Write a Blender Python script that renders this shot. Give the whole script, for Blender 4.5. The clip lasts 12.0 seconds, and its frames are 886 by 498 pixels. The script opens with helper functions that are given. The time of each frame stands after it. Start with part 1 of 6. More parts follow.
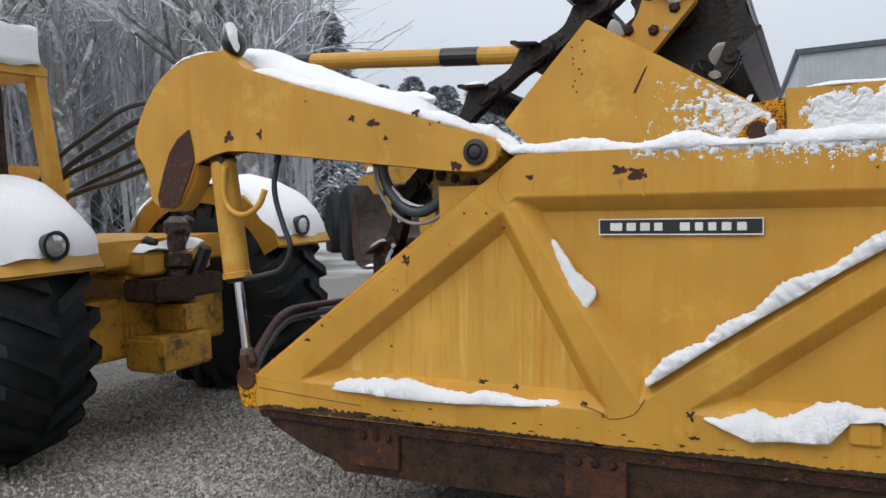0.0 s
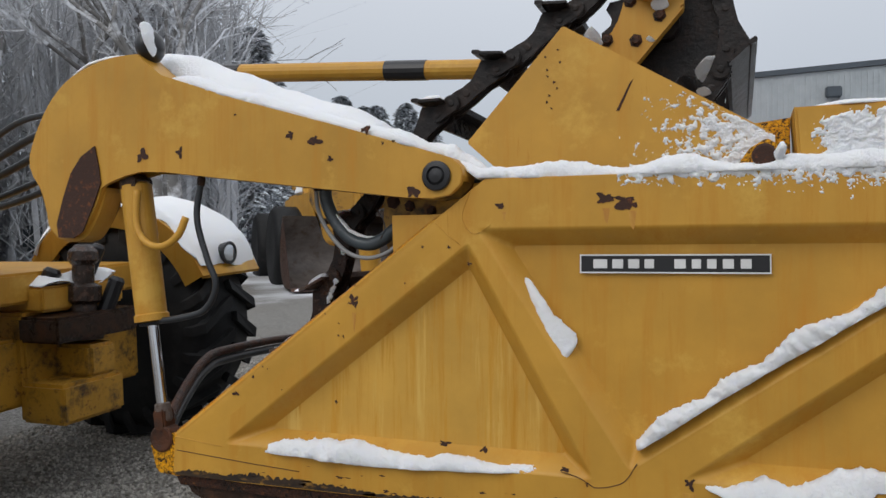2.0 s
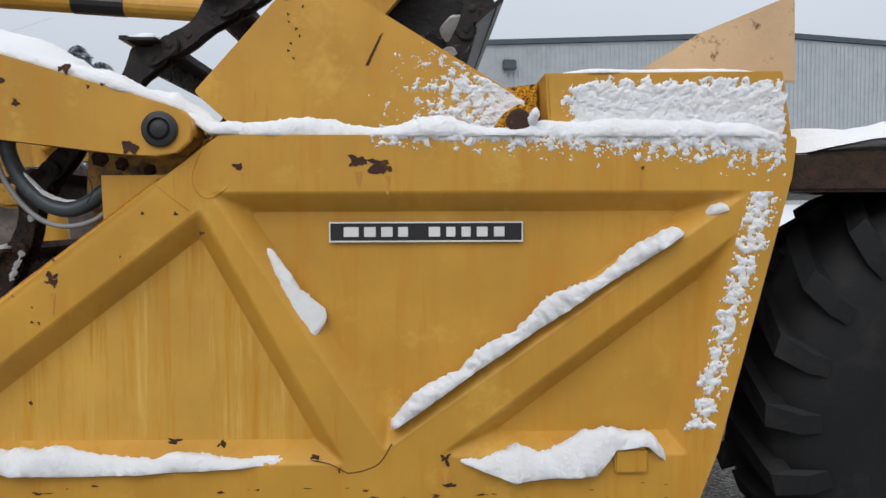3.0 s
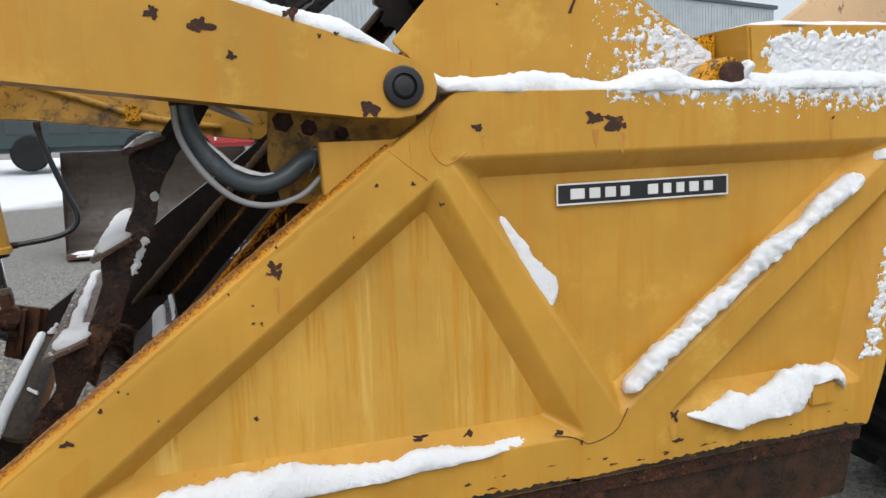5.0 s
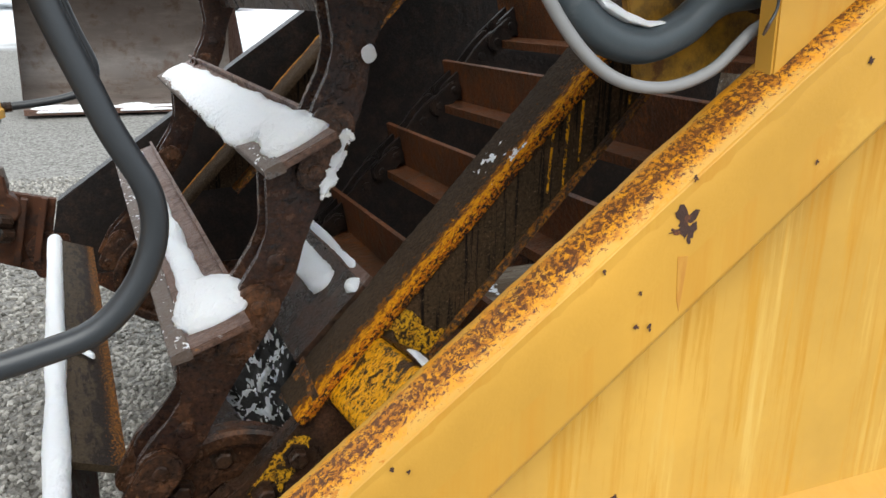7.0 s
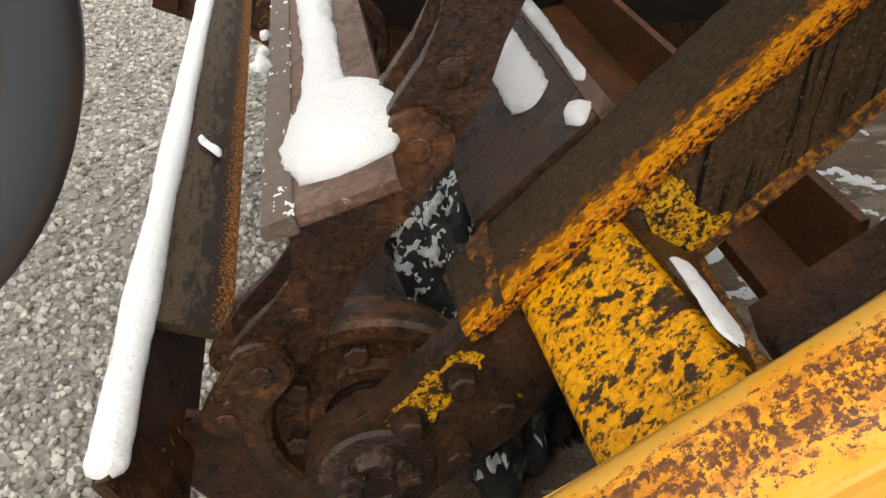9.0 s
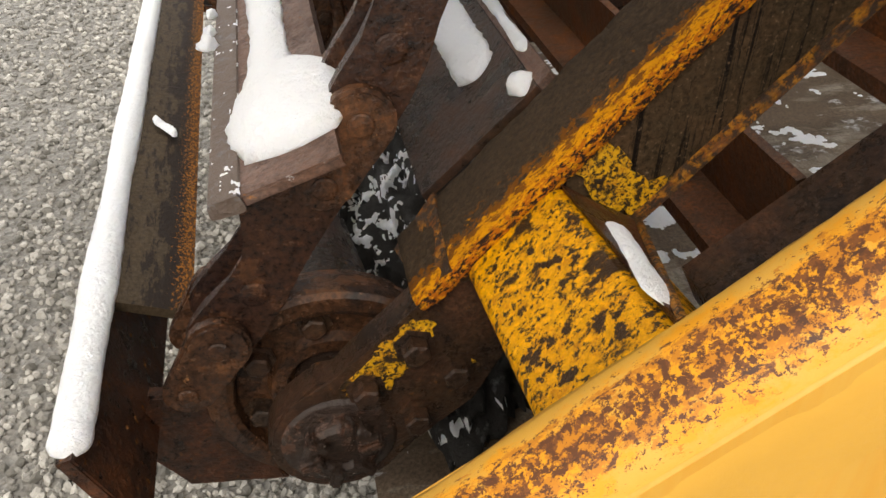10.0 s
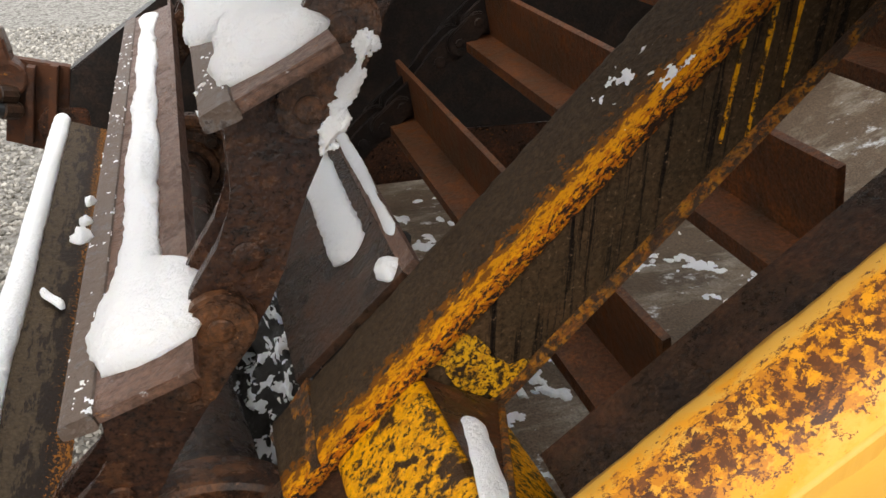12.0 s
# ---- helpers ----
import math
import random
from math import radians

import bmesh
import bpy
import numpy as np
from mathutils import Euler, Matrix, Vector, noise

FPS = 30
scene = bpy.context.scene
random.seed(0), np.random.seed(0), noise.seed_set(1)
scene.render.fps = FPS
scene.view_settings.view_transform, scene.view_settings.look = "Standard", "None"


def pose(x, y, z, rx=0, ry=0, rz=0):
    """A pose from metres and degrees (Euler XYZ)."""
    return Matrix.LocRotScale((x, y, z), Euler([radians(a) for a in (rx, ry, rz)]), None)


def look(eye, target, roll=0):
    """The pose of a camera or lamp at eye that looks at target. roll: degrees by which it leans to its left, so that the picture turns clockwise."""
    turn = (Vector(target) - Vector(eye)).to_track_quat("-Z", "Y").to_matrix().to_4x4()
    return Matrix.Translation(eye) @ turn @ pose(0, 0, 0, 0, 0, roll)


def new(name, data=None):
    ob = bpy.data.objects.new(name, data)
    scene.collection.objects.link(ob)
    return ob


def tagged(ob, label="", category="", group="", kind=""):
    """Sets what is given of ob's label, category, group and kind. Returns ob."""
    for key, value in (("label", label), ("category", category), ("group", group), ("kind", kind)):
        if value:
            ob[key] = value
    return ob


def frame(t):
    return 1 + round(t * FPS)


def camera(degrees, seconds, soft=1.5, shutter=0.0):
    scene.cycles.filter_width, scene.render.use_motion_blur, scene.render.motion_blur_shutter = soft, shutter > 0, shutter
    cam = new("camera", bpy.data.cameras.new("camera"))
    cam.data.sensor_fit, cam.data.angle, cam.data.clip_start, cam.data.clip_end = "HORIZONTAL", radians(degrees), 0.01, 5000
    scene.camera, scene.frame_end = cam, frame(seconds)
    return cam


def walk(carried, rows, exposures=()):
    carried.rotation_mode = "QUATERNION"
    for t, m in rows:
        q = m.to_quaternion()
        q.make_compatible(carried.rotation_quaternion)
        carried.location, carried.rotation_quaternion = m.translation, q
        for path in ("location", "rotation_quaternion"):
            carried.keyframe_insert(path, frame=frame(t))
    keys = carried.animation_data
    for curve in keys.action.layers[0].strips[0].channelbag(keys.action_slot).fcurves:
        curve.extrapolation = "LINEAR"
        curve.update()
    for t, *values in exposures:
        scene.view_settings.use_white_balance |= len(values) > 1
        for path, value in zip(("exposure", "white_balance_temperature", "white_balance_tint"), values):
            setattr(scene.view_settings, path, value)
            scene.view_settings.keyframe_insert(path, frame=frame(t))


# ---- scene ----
cam = camera(57.6, 12.0)
PATH = [
    (0, (0.014, 0.025, 1.623), (-0.843, 1.831, 1.585), -0.2),
    (0.5, (-0.073, 0.131, 1.662), (-0.915, 1.944, 1.6), -0.2),
    (1, (-0.1, 0.196, 1.641), (-0.857, 2.047, 1.662), 1.6),
    (1.5, (-0.177, 0.31, 1.73), (-0.961, 2.147, 1.815), 0.5),
    (2, (-0.263, 0.395, 1.679), (-0.955, 2.271, 1.691), -0.2),
    (2.5, (-0.39, 0.526, 1.688), (-0.803, 2.482, 1.626), -0.1),
    (3, (-0.47, 0.609, 1.704), (-0.422, 2.606, 1.612), -0.2),
    (3.5, (-0.701, 0.783, 1.806), (-0.551, 2.778, 1.788), -1.7),
    (3.7, (-0.845, 0.765, 1.805), (-0.747, 2.763, 1.832), -1.2),
    (5.3, (-1.921, 1.205, 1.779), (-1.164, 3.032, 1.482), -1.0),
    (5.5, (-1.989, 1.373, 1.723), (-1.226, 3.197, 1.419), 0.4),
    (6, (-2.177, 1.708, 1.733), (-1.405, 3.519, 1.382), 0.6),
    (6.5, (-2.131, 1.942, 1.751), (-1.394, 3.739, 1.273), -0.9),
    (7, (-2.164, 2.199, 1.751), (-1.394, 3.955, 1.183), 1.3),
    (7.5, (-2.154, 2.406, 1.702), (-1.402, 4.121, 0.998), 6.0),
    (7.7, (-2.096, 2.499, 1.671), (-1.433, 4.221, 0.9), 6.6),
    (9.3, (-2.04, 2.717, 1.627), (-1.768, 4.337, 0.487), 1.8),
    (9.5, (-2.035, 2.711, 1.625), (-1.739, 4.315, 0.468), 1.7),
    (10, (-2.024, 2.694, 1.643), (-1.679, 4.29, 0.488), 1.3),
    (10.5, (-1.996, 2.685, 1.66), (-1.628, 4.306, 0.547), -1.3),
    (11, (-1.968, 2.68, 1.662), (-1.59, 4.312, 0.569), -3.7),
    (11.5, (-1.979, 2.674, 1.668), (-1.53, 4.305, 0.601), -2.1),
    (12, (-1.953, 2.701, 1.723), (-1.423, 4.395, 0.8), 1.3),
]
EXPOSURES = [(0, -0.27, 6500, 10), (1.0, -0.25, 6500, 10), (1.5, -0.42, 6500, 10), (2.0, -0.55, 6500, 10), (2.5, -0.31, 6500, 10), (3.0, -0.36, 6500, 10), (3.5, -0.30, 6500, 10), (5.3, 0.0, 6500, 8), (6.2, 0.30, 6400, 6), (7, 0.60, 6450, 6), (7.7, 0.80, 6650, 7), (9.3, 0.93, 7250, 9), (10.5, 0.84, 7200, 10), (12, 0.84, 7000, 10)]
walk(cam, [(t, look(eye, target, roll)) for t, eye, target, roll in PATH], EXPOSURES)

# ---- world: bright overcast, snow in the air ----
world = bpy.data.worlds.new("overcast_sky")
scene.world = world
world.use_nodes = True
wn, wl = world.node_tree.nodes, world.node_tree.links
wn.clear()
w_out = wn.new("ShaderNodeOutputWorld")
w_add = wn.new("ShaderNodeAddShader")
w_sky = wn.new("ShaderNodeTexSky")
w_sky.sky_type, w_sky.sun_disc = "NISHITA", False
w_sky.sun_elevation, w_sky.sun_rotation = radians(40), radians(200)
w_b1 = wn.new("ShaderNodeBackground")
w_b1.inputs["Strength"].default_value = 0.02
w_b2 = wn.new("ShaderNodeBackground")
w_b2.inputs["Strength"].default_value = 1.0
w_tc = wn.new("ShaderNodeTexCoord")
w_sep = wn.new("ShaderNodeSeparateXYZ")
w_ramp = wn.new("ShaderNodeValToRGB")
w_ramp.color_ramp.elements[0].position, w_ramp.color_ramp.elements[0].color = 0.0, (0.575, 0.625, 0.70, 1)
w_ramp.color_ramp.elements[1].position, w_ramp.color_ramp.elements[1].color = 1.0, (1.75, 1.80, 1.88, 1)
w_noise = wn.new("ShaderNodeTexNoise")
w_noise.inputs["Scale"].default_value = 2.0
w_mul = wn.new("ShaderNodeMix")
w_mul.data_type, w_mul.blend_type = "RGBA", "MULTIPLY"
w_mul.inputs["Factor"].default_value = 0.18
wl.new(w_tc.outputs["Generated"], w_sep.inputs[0])
wl.new(w_sep.outputs["Z"], w_ramp.inputs["Fac"])
wl.new(w_tc.outputs["Generated"], w_noise.inputs["Vector"])
wl.new(w_ramp.outputs["Color"], w_mul.inputs["A"])
wl.new(w_noise.outputs["Fac"], w_mul.inputs["B"])
wl.new(w_mul.outputs["Result"], w_b2.inputs["Color"])
wl.new(w_sky.outputs["Color"], w_b1.inputs["Color"])
wl.new(w_b1.outputs[0], w_add.inputs[0])
wl.new(w_b2.outputs[0], w_add.inputs[1])
wl.new(w_add.outputs[0], w_out.inputs["Surface"])

sun_data = bpy.data.lights.new("sun", "SUN")
sun_data.energy, sun_data.angle, sun_data.color = 1.35, radians(40), (1.0, 0.97, 0.93)
sun = new("sun", sun_data)
sun.matrix_world = look((-6, -10, 14), (-1, 3, 1))


# ---- materials ----
ONE = (1, 1, 1)


def material(name, base, rough=0.6, metal=0.0, layers=(), bump=0.0, bump_scale=40.0, stretch=(1, 1, 1), spec=0.5, coat=0.0, jitter=0.0, speckle=0.0):
    """A procedural material. layers: (colour, noise scale, threshold, softness, roughness, stretch), each laid over the last."""
    m = bpy.data.materials.new(name)
    m.use_nodes = True
    n, l = m.node_tree.nodes, m.node_tree.links
    b = n["Principled BSDF"]
    b.inputs["Metallic"].default_value = metal
    b.inputs["Specular IOR Level"].default_value = spec
    b.inputs["Coat Weight"].default_value = coat
    tc = n.new("ShaderNodeTexCoord")

    def noise_at(scale, st, detail=6.0, rg=0.6):
        mp = n.new("ShaderNodeMapping")
        mp.inputs["Scale"].default_value = st
        l.new(tc.outputs["Object"], mp.inputs["Vector"])
        t = n.new("ShaderNodeTexNoise")
        t.inputs["Scale"].default_value, t.inputs["Detail"].default_value, t.inputs["Roughness"].default_value = scale, detail, rg
        l.new(mp.outputs[0], t.inputs["Vector"])
        return t.outputs["Fac"]

    # base colour with slow variation
    var = n.new("ShaderNodeMix")
    var.data_type, var.blend_type = "RGBA", "MULTIPLY"
    var.inputs["A"].default_value = (*base, 1)
    ramp = n.new("ShaderNodeValToRGB")
    ramp.color_ramp.elements[0].position, ramp.color_ramp.elements[0].color = 0.3, (0.78, 0.78, 0.78, 1)
    ramp.color_ramp.elements[1].position, ramp.color_ramp.elements[1].color = 0.7, (1.1, 1.1, 1.1, 1)
    l.new(noise_at(3.0, stretch), ramp.inputs["Fac"])
    l.new(ramp.outputs["Color"], var.inputs["B"])
    var.inputs["Factor"].default_value = 0.8
    col, rgh = var.outputs["Result"], None
    if jitter:
        oi = n.new("ShaderNodeObjectInfo")
        hv = n.new("ShaderNodeHueSaturation")
        mr = n.new("ShaderNodeMapRange")
        mr.inputs["To Min"].default_value, mr.inputs["To Max"].default_value = 1 - jitter, 1 + jitter
        l.new(oi.outputs["Random"], mr.inputs["Value"])
        l.new(mr.outputs[0], hv.inputs["Value"])
        l.new(col, hv.inputs["Color"])
        col = hv.outputs["Color"]
    rv = n.new("ShaderNodeValue")
    rv.outputs[0].default_value = rough
    rgh = rv.outputs[0]
    for colour, scale, thr, soft, lr, st in layers:
        f = n.new("ShaderNodeMapRange")
        f.inputs["From Min"].default_value, f.inputs["From Max"].default_value = thr - soft, thr + soft
        l.new(noise_at(scale, st, 10.0, 0.72), f.inputs["Value"])
        mx = n.new("ShaderNodeMix")
        mx.data_type = "RGBA"
        mx.inputs["B"].default_value = (*colour, 1)
        l.new(f.outputs[0], mx.inputs["Factor"])
        l.new(col, mx.inputs["A"])
        col = mx.outputs["Result"]
        mf = n.new("ShaderNodeMix")
        mf.inputs["B"].default_value = lr
        l.new(f.outputs[0], mf.inputs["Factor"])
        l.new(rgh, mf.inputs["A"])
        rgh = mf.outputs["Result"]
    # fine specks multiplied into the colour; the bright ones stand in for glints
    if speckle:
        gm = n.new("ShaderNodeMix")
        gm.data_type, gm.blend_type = "RGBA", "MULTIPLY"
        gm.inputs["Factor"].default_value = 1.0
        gr = n.new("ShaderNodeValToRGB")
        gr.color_ramp.elements[0].position, gr.color_ramp.elements[0].color = 0.36, (1 - speckle, 1 - speckle, 1 - speckle, 1)
        gr.color_ramp.elements[1].position, gr.color_ramp.elements[1].color = 0.66, (1 + 1.4 * speckle, 1 + 1.4 * speckle, 1 + 1.4 * speckle, 1)
        l.new(noise_at(170.0, ONE, 8.0, 0.75), gr.inputs["Fac"])
        l.new(col, gm.inputs["A"])
        l.new(gr.outputs["Color"], gm.inputs["B"])
        col = gm.outputs["Result"]
    l.new(col, b.inputs["Base Color"])
    l.new(rgh, b.inputs["Roughness"])
    if bump:
        bp = n.new("ShaderNodeBump")
        bp.inputs["Strength"].default_value, bp.inputs["Distance"].default_value = bump, 0.01
        l.new(noise_at(bump_scale, (1, 1, 1), 8.0, 0.65), bp.inputs["Height"])
        l.new(bp.outputs[0], b.inputs["Normal"])
    return m


RUST = (0.09, 0.03, 0.012)
YEL = (0.55, 0.29, 0.042)
M_yellow = material("yellow_paint", YEL, 0.42, layers=(((0.50, 0.225, 0.022), 9.0, 0.60, 0.10, 0.5, (1.5, 1, 0.12)), ((0.60, 0.345, 0.060), 3.2, 0.60, 0.05, 0.5, ONE), ((0.47, 0.205, 0.020), 26.0, 0.66, 0.03, 0.5, (1.2, 1, 0.10)), (RUST, 42.0, 0.725, 0.012, 0.85, ONE), (RUST, 130.0, 0.745, 0.010, 0.85, ONE)), bump=0.06, bump_scale=18, spec=0.32)
M_panel = material("weathered_yellow_panel", (0.60, 0.335, 0.058), 0.5, layers=(((0.55, 0.275, 0.030), 12.0, 0.555, 0.03, 0.45, (1.2, 1, 0.07)), ((0.51, 0.235, 0.018), 6.0, 0.57, 0.06, 0.45, (2.2, 1, 0.12)), ((0.65, 0.41, 0.10), 5.0, 0.59, 0.05, 0.55, (2.0, 1, 0.12)), ((0.52, 0.24, 0.018), 20.0, 0.62, 0.02, 0.4, (1.0, 1, 0.06)), (RUST, 30.0, 0.75, 0.01, 0.85, ONE)), bump=0.05, bump_scale=14, spec=0.32)
M_chip = material("bare_rusted_steel", (0.05, 0.022, 0.014), 0.9, layers=(((0.16, 0.05, 0.015), 40.0, 0.6, 0.05, 0.9, ONE),), bump=0.4, bump_scale=90)
M_streak = material("rust_streak", (0.47, 0.20, 0.025), 0.5, layers=(((0.55, 0.29, 0.042), 60.0, 0.5, 0.1, 0.45, (1, 1, 0.2)),))
M_rust = material("rusty_brown_steel", (0.042, 0.018, 0.011), 0.4, layers=(((0.095, 0.033, 0.013), 11.0, 0.55, 0.10, 0.5, ONE), ((0.014, 0.010, 0.008), 18.0, 0.54, 0.10, 0.22, ONE), ((0.24, 0.095, 0.022), 75.0, 0.63, 0.03, 0.8, ONE), ((0.012, 0.009, 0.008), 60.0, 0.60, 0.03, 0.25, ONE), ((0.22, 0.19, 0.17), 150.0, 0.69, 0.02, 0.5, ONE)), bump=0.7, bump_scale=70, spec=0.2, speckle=0.6)
M_redrust = material("rust_red_pan", (0.12, 0.044, 0.019), 0.5, layers=(((0.050, 0.026, 0.014), 9.0, 0.52, 0.12, 0.4, ONE), ((0.18, 0.062, 0.018), 20.0, 0.60, 0.08, 0.6, ONE), ((0.26, 0.13, 0.03), 60.0, 0.68, 0.03, 0.8, ONE)), bump=0.5, bump_scale=50, spec=0.2, speckle=0.5)
M_link = material("oily_red_brown_steel", (0.040, 0.017, 0.009), 0.24, layers=(((0.018, 0.008, 0.006), 12.0, 0.50, 0.12, 0.2, ONE), ((0.085, 0.033, 0.012), 22.0, 0.60, 0.08, 0.4, ONE), ((0.012, 0.008, 0.007), 60.0, 0.58, 0.07, 0.22, (0.5, 1, 1)), ((0.28, 0.23, 0.19), 160.0, 0.73, 0.02, 0.5, ONE)), bump=0.4, bump_scale=130, spec=0.32, speckle=0.55)
M_wet = material("greasy_black_steel", (0.030, 0.018, 0.013), 0.2, layers=(((0.075, 0.033, 0.018), 30.0, 0.56, 0.05, 0.35, ONE), ((0.20, 0.17, 0.14), 90.0, 0.66, 0.03, 0.4, ONE)), bump=0.8, bump_scale=45)
M_frost = material("frosted_worn_steel", (0.12, 0.085, 0.066), 0.55, layers=(((0.42, 0.42, 0.43), 60.0, 0.585, 0.03, 0.7, ONE), ((0.05, 0.034, 0.027), 60.0, 0.58, 0.03, 0.4, ONE)), bump=0.8, bump_scale=90)
M_darksteel = material("wet_dark_steel", (0.036, 0.020, 0.0115), 0.28, layers=(((0.075, 0.032, 0.017), 9.0, 0.56, 0.1, 0.5, ONE), ((0.17, 0.075, 0.02), 70.0, 0.66, 0.04, 0.8, ONE), ((0.012, 0.009, 0.008), 20.0, 0.56, 0.14, 0.25, ONE)), bump=0.4, bump_scale=130, spec=0.25, speckle=0.6)
M_web = material("streaked_dark_web", (0.040, 0.026, 0.014), 0.5, layers=(((0.060, 0.034, 0.017), 10.0, 0.54, 0.1, 0.5, ONE), ((0.007, 0.005, 0.004), 75.0, 0.56, 0.015, 0.4, (1, 1, 0.03)), ((0.34, 0.17, 0.03), 130.0, 0.72, 0.02, 0.7, ONE), ((0.13, 0.085, 0.05), 220.0, 0.62, 0.05, 0.5, ONE)), bump=0.3, bump_scale=170, spec=0.12, speckle=0.5)
M_flight = material("worn_flight_steel", (0.115, 0.060, 0.040), 0.4, layers=(((0.15, 0.105, 0.09), 12.0, 0.56, 0.1, 0.35, ONE), ((0.075, 0.04, 0.027), 24.0, 0.55, 0.05, 0.6, ONE), ((0.30, 0.13, 0.04), 60.0, 0.66, 0.03, 0.8, ONE), ((0.45, 0.45, 0.46), 90.0, 0.66, 0.03, 0.5, ONE)), bump=0.6, bump_scale=75, spec=0.3, speckle=0.45)
M_wornyellow = material("yellow_paint_worn_to_rust", (0.70, 0.315, 0.003), 0.45, layers=(((0.46, 0.18, 0.006), 60.0, 0.57, 0.05, 0.6, ONE), ((0.034, 0.017, 0.007), 140.0, 0.558, 0.012, 0.45, ONE), ((0.034, 0.017, 0.007), 50.0, 0.551, 0.014, 0.45, ONE), ((0.034, 0.017, 0.007), 12.0, 0.585, 0.020, 0.45, ONE)), bump=0.5, bump_scale=80, spec=0.25, speckle=0.25)
M_patch = material("last_of_the_yellow_paint", (0.62, 0.32, 0.012), 0.45, layers=(((0.45, 0.19, 0.012), 60.0, 0.56, 0.06, 0.6, ONE), ((0.030, 0.018, 0.010), 190.0, 0.52, 0.025, 0.4, ONE), ((0.030, 0.018, 0.010), 45.0, 0.56, 0.03, 0.4, ONE)), bump=0.5, bump_scale=90, spec=0.2)
# the dark patches are grime plus shade inside the arms, put into the colour
M_dirtyshadedyellow = material("grimy_shaded_yellow_paint", (0.50, 0.26, 0.028), 0.45, layers=(((0.05, 0.033, 0.020), 5.0, 0.575, 0.07, 0.6, ONE), ((0.16, 0.07, 0.02), 22.0, 0.60, 0.05, 0.7, ONE)), bump=0.3, bump_scale=40)
M_ridge = material("orange_rusted_ridge", (0.46, 0.19, 0.015), 0.55, layers=(((0.22, 0.075, 0.014), 60.0, 0.50, 0.06, 0.7, ONE), ((0.045, 0.024, 0.014), 110.0, 0.505, 0.03, 0.6, ONE), ((0.045, 0.026, 0.016), 24.0, 0.53, 0.06, 0.5, ONE)), bump=0.7, bump_scale=95, spec=0.28)
M_floor = material("scoured_bowl_floor", (0.15, 0.108, 0.075), 0.6, layers=(((0.085, 0.06, 0.040), 5.0, 0.55, 0.1, 0.35, (0.4, 1, 1)), ((0.27, 0.235, 0.19), 7.0, 0.57, 0.06, 0.5, (0.35, 1, 1)), ((0.62, 0.63, 0.64), 11.0, 0.63, 0.04, 0.7, (0.6, 1, 1)), ((0.62, 0.63, 0.64), 60.0, 0.68, 0.02, 0.7, ONE)), bump=0.4, bump_scale=40, spec=0.2, speckle=0.4)
M_rubber = material("black_rubber", (0.010, 0.0104, 0.0112), 0.65, layers=(((0.026, 0.025, 0.024), 6.0, 0.62, 0.1, 0.8, ONE),), bump=0.2, bump_scale=50, spec=0.25)
M_hose = material("blue_grey_hose_rubber", (0.06, 0.075, 0.085), 0.38, layers=(((0.13, 0.14, 0.15), 10.0, 0.62, 0.08, 0.5, ONE),), bump=0.1, bump_scale=80)
M_blackhose = material("black_hose_rubber", (0.025, 0.028, 0.032), 0.35, bump=0.08, bump_scale=90)
M_cable = material("grey_cable_sheath", (0.28, 0.28, 0.28), 0.5)
M_chrome = material("chromed_rod", (0.7, 0.7, 0.72), 0.15, metal=1.0)
M_black = material("black_enamel", (0.016, 0.016, 0.018), 0.35, bump=0.05)
M_white = material("white_raised_bars", (0.75, 0.75, 0.74), 0.4)
M_glass = material("headlight_glass", (0.62, 0.65, 0.68), 0.14, metal=0.7, spec=0.8)
M_bark = material("snow_dusted_bark", (0.19, 0.185, 0.18), 0.9, layers=(((0.72, 0.74, 0.78), 2.2, 0.57, 0.08, 0.8, ONE),), bump=0.5, bump_scale=20)
M_twig = material("frosted_twigs", (0.18, 0.178, 0.18), 0.9, layers=(((0.74, 0.76, 0.80), 2.5, 0.465, 0.10, 0.8, ONE),))
M_wood = material("frosted_far_wood", (0.50, 0.505, 0.52), 0.9, layers=(((0.68, 0.70, 0.74), 1.2, 0.55, 0.10, 0.9, ONE), ((0.26, 0.262, 0.265), 0.5, 0.60, 0.1, 0.9, ONE)))
M_fir = material("snowy_fir_needles", (0.085, 0.097, 0.095), 0.85, layers=(((0.66, 0.69, 0.74), 3.0, 0.49, 0.07, 0.8, ONE),))
M_clad = material("grey_metal_cladding", (0.36, 0.40, 0.42), 0.5, layers=(((0.42, 0.45, 0.46), 1.0, 0.55, 0.2, 0.5, ONE),))
M_trim = material("dark_roof_trim", (0.06, 0.075, 0.09), 0.5)
M_red = material("red_vehicle_paint", (0.38, 0.03, 0.03), 0.35)
M_darkglass = material("dark_window_glass", (0.03, 0.04, 0.045), 0.08, spec=0.8)
M_bucket = material("scoured_bucket_steel", (0.075, 0.058, 0.048), 0.5, layers=(((0.16, 0.13, 0.11), 1.6, 0.55, 0.12, 0.5, (0.3, 1, 1)), ((0.06, 0.035, 0.022), 5.0, 0.58, 0.06, 0.7, ONE)), bump=0.2)
M_dirt = material("frozen_black_dirt", (0.02, 0.018, 0.016), 0.8, layers=(((0.10, 0.10, 0.10), 30.0, 0.62, 0.05, 0.6, ONE),), bump=0.9, bump_scale=50)
M_weld = material("dark_weld_seam", (0.10, 0.045, 0.015), 0.8)
M_plate = material("orange_rusted_plate", (0.085, 0.030, 0.012), 0.7, layers=(((0.035, 0.016, 0.010), 14.0, 0.52, 0.07, 0.5, ONE), ((0.32, 0.13, 0.02), 30.0, 0.66, 0.04, 0.85, ONE)), bump=0.5, bump_scale=60, spec=0.3)
